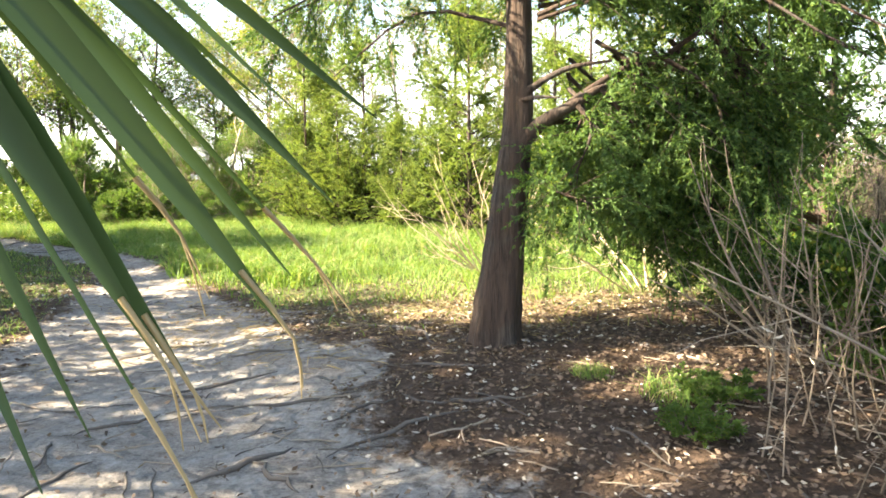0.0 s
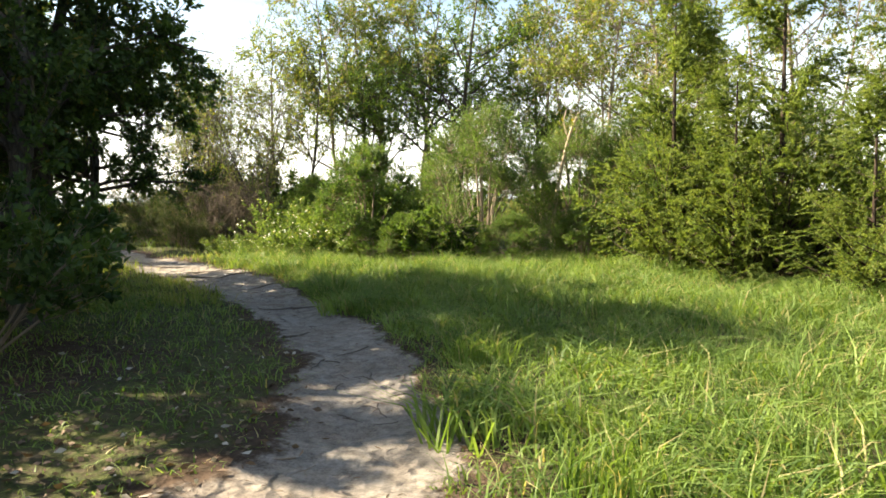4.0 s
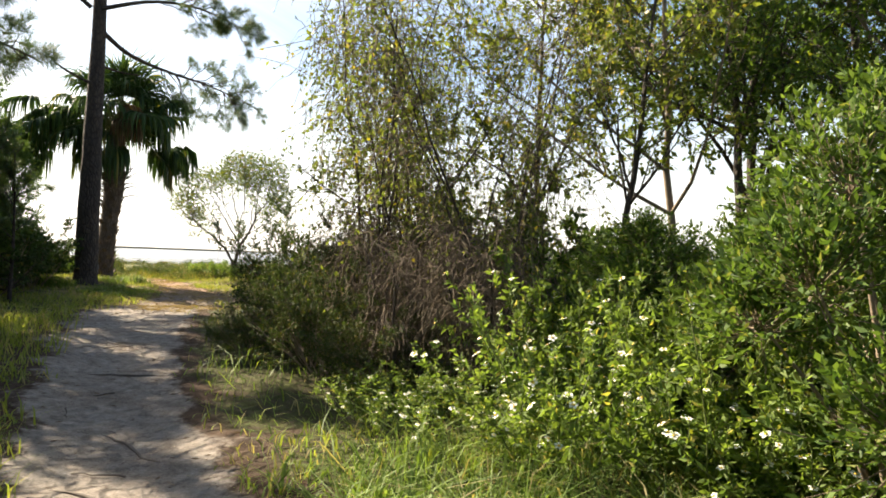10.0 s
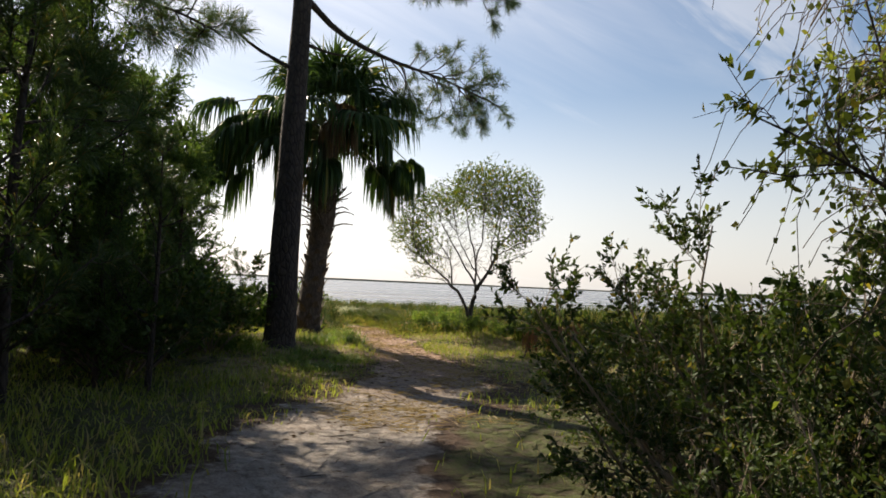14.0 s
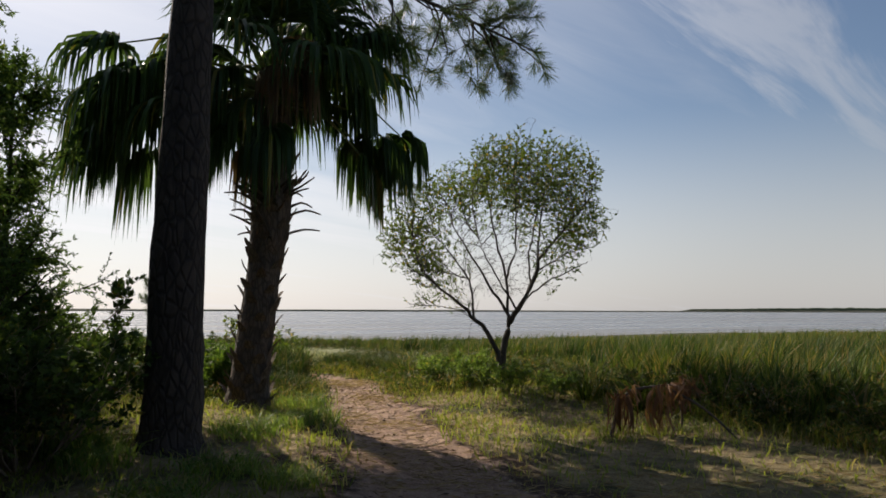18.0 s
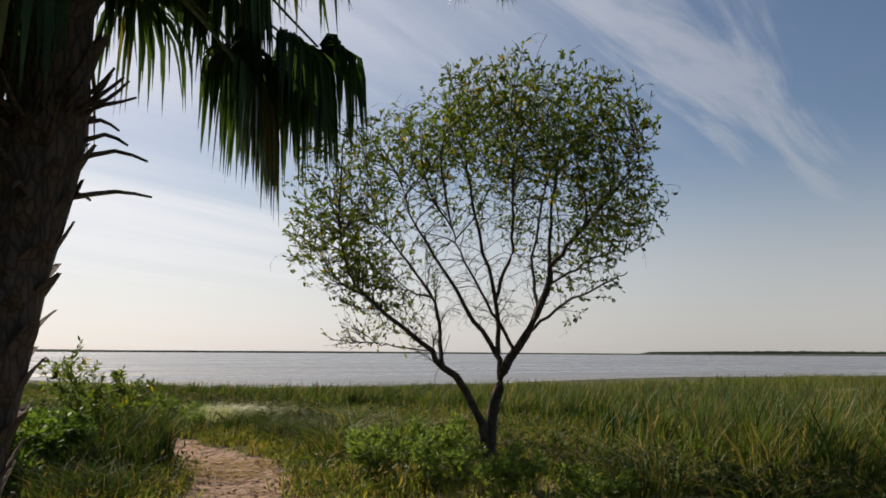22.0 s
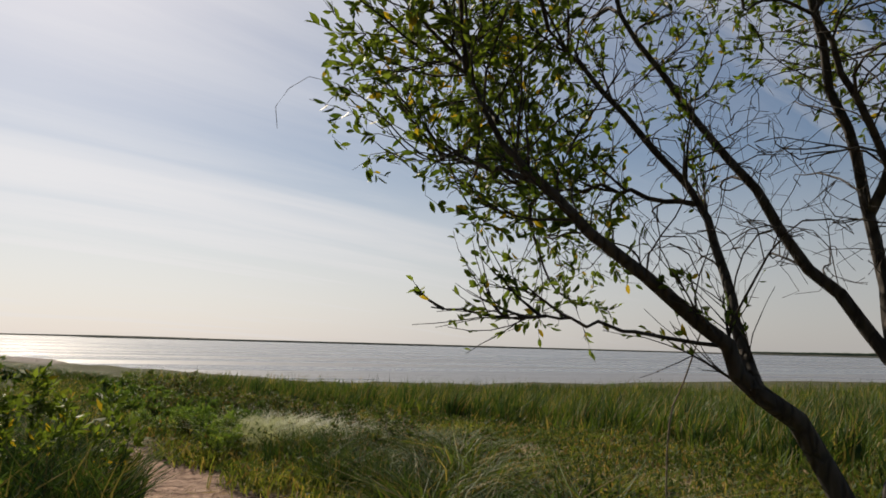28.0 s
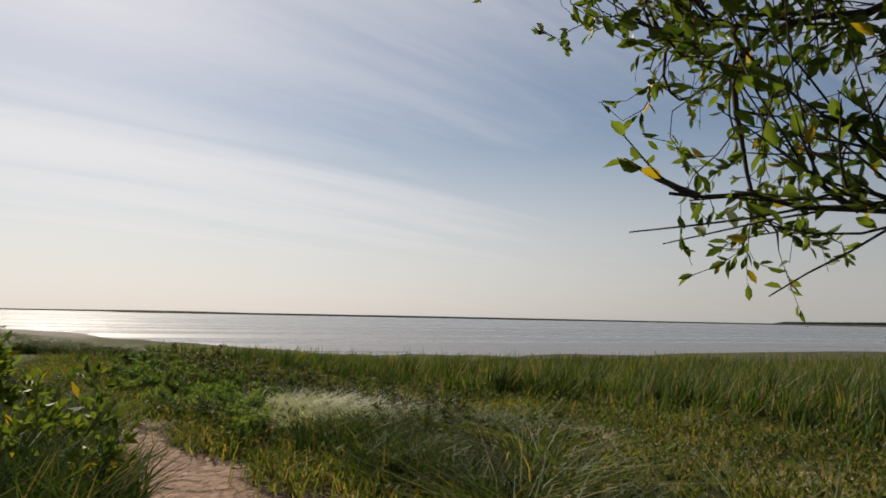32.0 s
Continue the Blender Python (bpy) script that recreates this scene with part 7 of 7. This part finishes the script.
def trail_roots():
    """Roots that cross the trodden sand."""
    rng = np.random.default_rng(122)
    for x, y, turn, ln, r in ((-11.0, 15.15, 15, 1.1, 0.022), (-11.4, 15.65, 35, 0.8, 0.018), (-12.5, 15.9, 20, 1.1, 0.02), (-10.2, 15.2, 70, 0.6, 0.016), (-13.6, 16.4, 10, 0.9, 0.014), (-8.9, 14.4, 50, 0.7, 0.012),
                              (-7.2, 12.9, 30, 0.8, 0.014), (-6.1, 11.6, 80, 0.7, 0.012), (-1.5, 4.5, 15, 0.8, 0.015), (-0.9, 4.2, 12, 0.9, 0.014), (-1.9, 3.9, 60, 0.5, 0.014), (-0.6, 4.9, 150, 0.8, 0.014), (0.0, 4.7, 160, 0.7, 0.014),
                              (-1.4, 5.3, 175, 0.8, 0.012), (-15.6, 17.0, 40, 0.8, 0.014), (-17.3, 17.6, 15, 0.7, 0.012), (-0.3, 5.6, 120, 1.0, 0.02),
                              (-1.0, 3.3, 40, 0.6, 0.02), (-0.8, 3.2, 130, 0.5, 0.016), (-0.2, 3.6, 25, 0.9, 0.016), (0.2, 4.1, 5, 0.8, 0.014), (-1.8, 3.1, 70, 0.5, 0.012), (-0.5, 4.0, 35, 0.5, 0.012), (-2.2, 5.8, 10, 0.7, 0.012)):
        k = 10
        u = np.linspace(-0.5, 0.5, k) * ln
        a = radians(turn)
        side = np.cumsum(rng.normal(0, 0.025, k))
        px, py = x + u * math.cos(a) - side * math.sin(a), y + u * math.sin(a) + side * math.cos(a)
        o = off_track(px, py)
        pz = ground_z(px, py) - 0.05 * np.clip(1.3 - o, 0, 1) + r * 0.5 * np.cos(u / ln * np.pi)
        c = np.array([x, y, gz(x, y)])
        g = Geo()
        tubes(g, (np.stack([px, py, pz], 1) - c)[None], (r * np.interp(np.abs(u), [0, ln / 2], [1, 0.25]))[None], 7)
        ob = part("tree_root", g, M_ROOT, None, "", True)
        ob.matrix_basis = Matrix.Translation(c)
        tagged(ob, "dark worn tree root crossing the sandy path", "root", "roots in the path")


trail_roots()


def trail_twigs():
    """Fallen sticks and bits of shell on the sand."""
    rng = np.random.default_rng(123)
    made = []
    for v in range(5):
        g = Geo()
        pts = np.cumsum(np.vstack([[0, 0, 0], rng.normal(0, 0.012, (6, 3)) * np.array([1, 1, 0.3]) + np.array([0.05, 0, 0])]), 0)
        tubes(g, pts[None], taper([0.006], [0.003], 7), 5)
        if v % 2:
            tubes(g, np.stack([pts[3], pts[3] + [0.05, 0.04, 0.01], pts[3] + [0.09, 0.09, 0.0]])[None], taper([0.004], [0.002], 3), 4)
        made.append(g.mesh("fallen_twig", M_ROOT if v < 3 else M_TWIG))
    for n in range(290):
        if n < 170:
            i = rng.integers(12, 90) if n < 120 else rng.integers(90, 250)
            r = rng.uniform(-0.95, 0.95) * LINE[i, 2]
            x, y = LINE[i, 0] + r, LINE[i, 1] + rng.uniform(-0.5, 0.5) * LINE[i, 2]
        else:
            x, y = rng.normal(0.8, 1.3), rng.normal(3.9, 1.3)
        o = float(off_track(np.array([x]), np.array([y]))[0])
        ob = new("fallen_twig", made[n % 5])
        s = rng.uniform(0.5, 1.5)
        ob.matrix_basis = pose(x, y, gz(x, y) - 0.05 * max(0, min(1, 1.3 - o)) + 0.005, 0, 0, rng.uniform(0, 360)) @ Matrix.Diagonal((s, s, s, 1))
        tagged(ob, "short dry twig lying on the sandy ground", "twig", "fallen twigs")


trail_twigs()


def bare_shrub(seed, at, height, label, wood=M_PALE_TWIG):
    """A leafless shrub of pale arching canes."""
    rng = np.random.default_rng(seed)
    root = thing("bare_shrub", label, "shrub", at)
    n = 15
    a = rng.uniform(0, 2 * np.pi, n)
    d = unit(np.stack([np.cos(a) * 0.6 - 0.35, np.sin(a) * 0.6, rng.uniform(0.5, 1.1, n)], 1))
    p = np.stack([np.cos(a), np.sin(a), 0 * a - 0.3], 1) * 0.15
    s, sd = grow(rng, p, d, height * rng.uniform(0.6, 1.2, n), 7, 0.10, 0.02)
    r = taper(rng.uniform(0.008, 0.014, n), np.full(n, 0.003), 8)
    for k in range(n):
        g = Geo()
        tubes(g, s[k:k + 1], r[k:k + 1], 6)
        q, qd, qr, u = sprout(rng, s[k:k + 1], sd[k:k + 1], r[k:k + 1], 6, 0.3, 0.95, 0.6, 0.2)
        b, bd = grow(rng, q, qd, height * 0.3 * rng.uniform(0.4, 1.2, len(q)), 4, 0.14, 0.05)
        tubes(g, b, taper(qr * 0.6, np.full(len(q), 0.002), 5), 4)
        part("cane", g, wood, root)
    return root


bare_shrub(131, at_ground(0.7, 9.4), 1.7, "leafless shrub of pale tan canes in the clearing")
bare_shrub(132, at_ground(2.2, 7.6), 1.6, "bare pale canes standing at the thicket's edge")
bare_shrub(133, at_ground(3.0, 3.2), 1.9, "bare grey-tan canes rising from the dark undergrowth", M_TWIG)
bare_shrub(134, at_ground(2.6, 4.9), 1.8, "thin bare stems standing in leaf litter", M_TWIG)


def dry_stalks(seed, at, n, height, radius, label):
    """A stand of dead upright stalks with a few bent ones."""
    rng = np.random.default_rng(seed)
    root = thing("dry_stalks", label, "dead weeds", at)
    a, r = rng.uniform(0, 2 * np.pi, n), radius * np.sqrt(rng.random(n))
    p = np.stack([np.cos(a) * r, np.sin(a) * r, np.full(n, -0.03)], 1)
    d = unit(np.stack([rng.normal(0, 0.22, n), rng.normal(0, 0.22, n), np.ones(n)], 1))
    s, sd = grow(rng, p, d, height * rng.uniform(0.4, 1.1, n), 6, 0.07, 0.0)
    for k in range(n):
        g = Geo()
        tubes(g, s[k:k + 1], taper([rng.uniform(0.003, 0.007)], [0.0015], 7), 5)
        q, qd, qr, u = sprout(rng, s[k:k + 1], sd[k:k + 1], np.full((1, 7), 0.003), 3, 0.4, 0.95, 0.7, 0.2)
        b, bd = grow(rng, q, qd, height * 0.16 * rng.uniform(0.4, 1.2, len(q)), 3, 0.14, 0.0)
        tubes(g, b, taper(np.full(len(q), 0.002), np.full(len(q), 0.001), 4), 3)
        part("stalk", g, M_VINE if k % 3 else M_TWIG, root)
    g = Geo()
    leafy(g, rng, s[:, :4], sd[:, :4], 14, 0.07, 0.18, 1.1, 0.6)
    part("dead_leaves", g, M_LITTER, root, "withered brown leaves")
    return root


dry = dry_stalks(161, at_ground(1.85, 3.0), 13, 1.25, 0.5, "stand of dead tan weed stalks at the dark thicket's edge")
put_copies(dry, [(2.25, 3.6, 70, 1.1, 1.15), (2.7, 4.5, 250, 1.2, 1.2), (2.3, 2.7, 300, 1.0, 1.1), (2.9, 5.6, 30, 1.2, 1.1)])


def pale_snag():
    root = thing("dead_snag", "slender bleached dead trunk leaning among the green bushes", "dead tree", at_ground(-6.05, 20.0))
    g = Geo()
    tubes(g, curve([(0, 0, -0.05), (0.02, 0, 0.8), (0.12, 0.05, 1.6), (0.32, 0.1, 2.5), (0.5, 0.15, 2.95)], 12)[None], taper([0.05], [0.025], 12), 8)
    part("trunk", g, M_PALE_TWIG, root, "", True)
    g = Geo()
    tubes(g, curve([(0.3, 0.1, 2.4), (0.2, 0.1, 2.75), (0.25, 0.1, 3.0)], 6)[None], taper([0.02], [0.01], 6), 6)
    part("branch_stub", g, M_PALE_TWIG, root)


pale_snag()


def marsh_floor():
    """Low leafy plants in front of the cordgrass, with short dry grass among them."""
    rng = np.random.default_rng(141)
    n = 11000
    x, y = rng.uniform(-48, -21, n), rng.uniform(20.0, 31.0, n)
    o = off_track(x, y)
    front = y - np.interp(x, [-60, -45, -42, -40, -38, -36, -34, -31, -28, -25, -18, -10], [22.0, 24.2, 24.9, 26.4, 27.7, 28.6, 29.2, 28.2, 27.0, 26.2, 27.2, 29.0])
    left = (x < -29.5) & (y < 23.2)
    flat = (x < -28.5) & (front > -6.2) & (front < 1.5)
    keep = (((front > -0.6) & (front < 1.5)) | left | flat) & (o > 1.6) & (np.hypot(x + 28.8, y - 25.0) > 0.35)
    x, y = x[keep], y[keep]
    for name, mat, pick, label in (("low_marsh_plants", M_SALT, rng.random(len(x)) < 0.62, "low olive and brown salt-marsh plants in front of the tall grass"),):
        g = Geo()
        px, py = x[pick], y[pick]
        per = 30
        c = np.stack([px, py, ground_z(px, py)], 1)
        h = rng.uniform(0.10, 0.30, len(px)) * (0.4 + 1.2 * patchy(px, py, 1.5, 3.0))
        off = rng.normal(0, 1, (len(px), per, 3)) * np.array([0.13, 0.13, 0])
        off[..., 2] = rng.random((len(px), per)) ** 0.7 * h[:, None]
        p = (c[:, None] + off).reshape(-1, 3)
        leaves(g, rng, p, unit(rng.normal(0, 0.6, (len(p), 3)) + np.array([0, 0, 0.7])), rng.uniform(0.035, 0.085, len(p)), 0.34, 0, 0.1)
        tagged(part(name, g, mat), label, "marsh plants", "", "stuff")
    g = Geo()
    k = np.repeat(np.nonzero(patchy(x, y, 1.1, 6.0) > 0.42)[0], 14)
    bx, by = x[k] + rng.normal(0, 0.12, len(k)), y[k] + rng.normal(0, 0.12, len(k))
    blades(g, rng, bx, by, ground_z(bx, by) - 0.02, rng.uniform(0.10, 0.38, len(k)), rng.uniform(0.008, 0.016, len(k)), 0.5, 0.8, (0.08, 0.05))
    tagged(part("low_marsh_grass", g, M_LOW), "short yellowing grass among the low marsh plants", "grass", "", "stuff")


marsh_floor()


def shore_bushes():
    """Dark low shrubs along the foot of the cordgrass."""
    low = bush("marsh_shrub", "low dark salt-marsh shrub at the foot of the cordgrass", "bush", 151, at_ground(-25.6, 26.25), 0.72, 1.0, M_SALT, 0.06, 0.36, 15, 7, 4, 6, M_TWIG, 0, 0, 0.15, "shrubs along the marsh edge")
    put_copies(low, [(-24.7, 26.4, 60, 1.0, 1.0), (-23.9, 26.7, 130, 1.1, 1.05), (-23.0, 26.9, 220, 1.0, 0.95), (-22.1, 27.2, 300, 1.15, 1.0), (-21.2, 27.5, 20, 1.1, 1.1), (-26.5, 26.1, 90, 0.85, 0.8), (-27.4, 26.0, 170, 0.9, 0.7),
                     (-29.3, 25.7, 250, 0.9, 0.65), (-30.2, 25.4, 330, 0.8, 0.6), (-20.3, 27.7, 110, 1.1, 1.0), (-28.2, 25.75, 200, 0.8, 0.6), (-31.2, 25.6, 15, 0.9, 0.6), (-32.4, 25.4, 95, 0.9, 0.55),
                     (-36.5, 24.9, 45, 1.0, 0.6), (-38.2, 24.2, 140, 1.1, 0.6), (-40.0, 23.6, 230, 1.1, 0.6), (-42.0, 23.0, 310, 1.2, 0.6),
                     (-37.3, 24.0, 75, 0.8, 0.8), (-39.0, 23.2, 165, 0.9, 0.9), (-34.8, 24.9, 255, 0.8, 0.7), (-35.6, 25.6, 345, 1.0, 0.8), (-37.4, 25.2, 35, 1.1, 0.9), (-39.4, 24.6, 125, 1.1, 0.8), (-41.5, 23.9, 215, 1.2, 0.9),
                     (-44.0, 23.2, 305, 1.3, 1.0), (-34.0, 25.9, 85, 1.0, 0.7), (-35.4, 21.3, 265, 0.9, 0.5), (-37.2, 21.2, 355, 1.0, 0.9), (-74.0, 12.6, 135, 2.2, 1.4), (-71.0, 12.4, 225, 2.0, 1.3)])


shore_bushes()


def bare_sapling():
    root = thing("bare_sapling", "thin brown bare stem rising out of the marsh plants", "sapling", at_ground(-29.72, 24.95))
    z = gz(-29.72, 24.95)
    g = Geo()
    tubes(g, curve([(0, 0, -0.03), (-0.02, -0.01, 1.0 - z), (-0.01, 0.01, 1.36 - z), (0.04, 0.04, 1.51 - z), (0.09, 0.08, 1.69 - z), (0.13, 0.12, 1.86 - z)], 14)[None], taper([0.005], [0.003], 14), 6)
    part("stalk", g, M_TWIG, root, "", True)
    g = Geo()
    tubes(g, curve([(0.08, 0.07, 1.66 - z), (0.06, 0.05, 1.73 - z), (0.0, 0.02, 1.78 - z)], 5)[None], taper([0.003], [0.002], 5), 5)
    part("twig", g, M_TWIG, root)


bare_sapling()
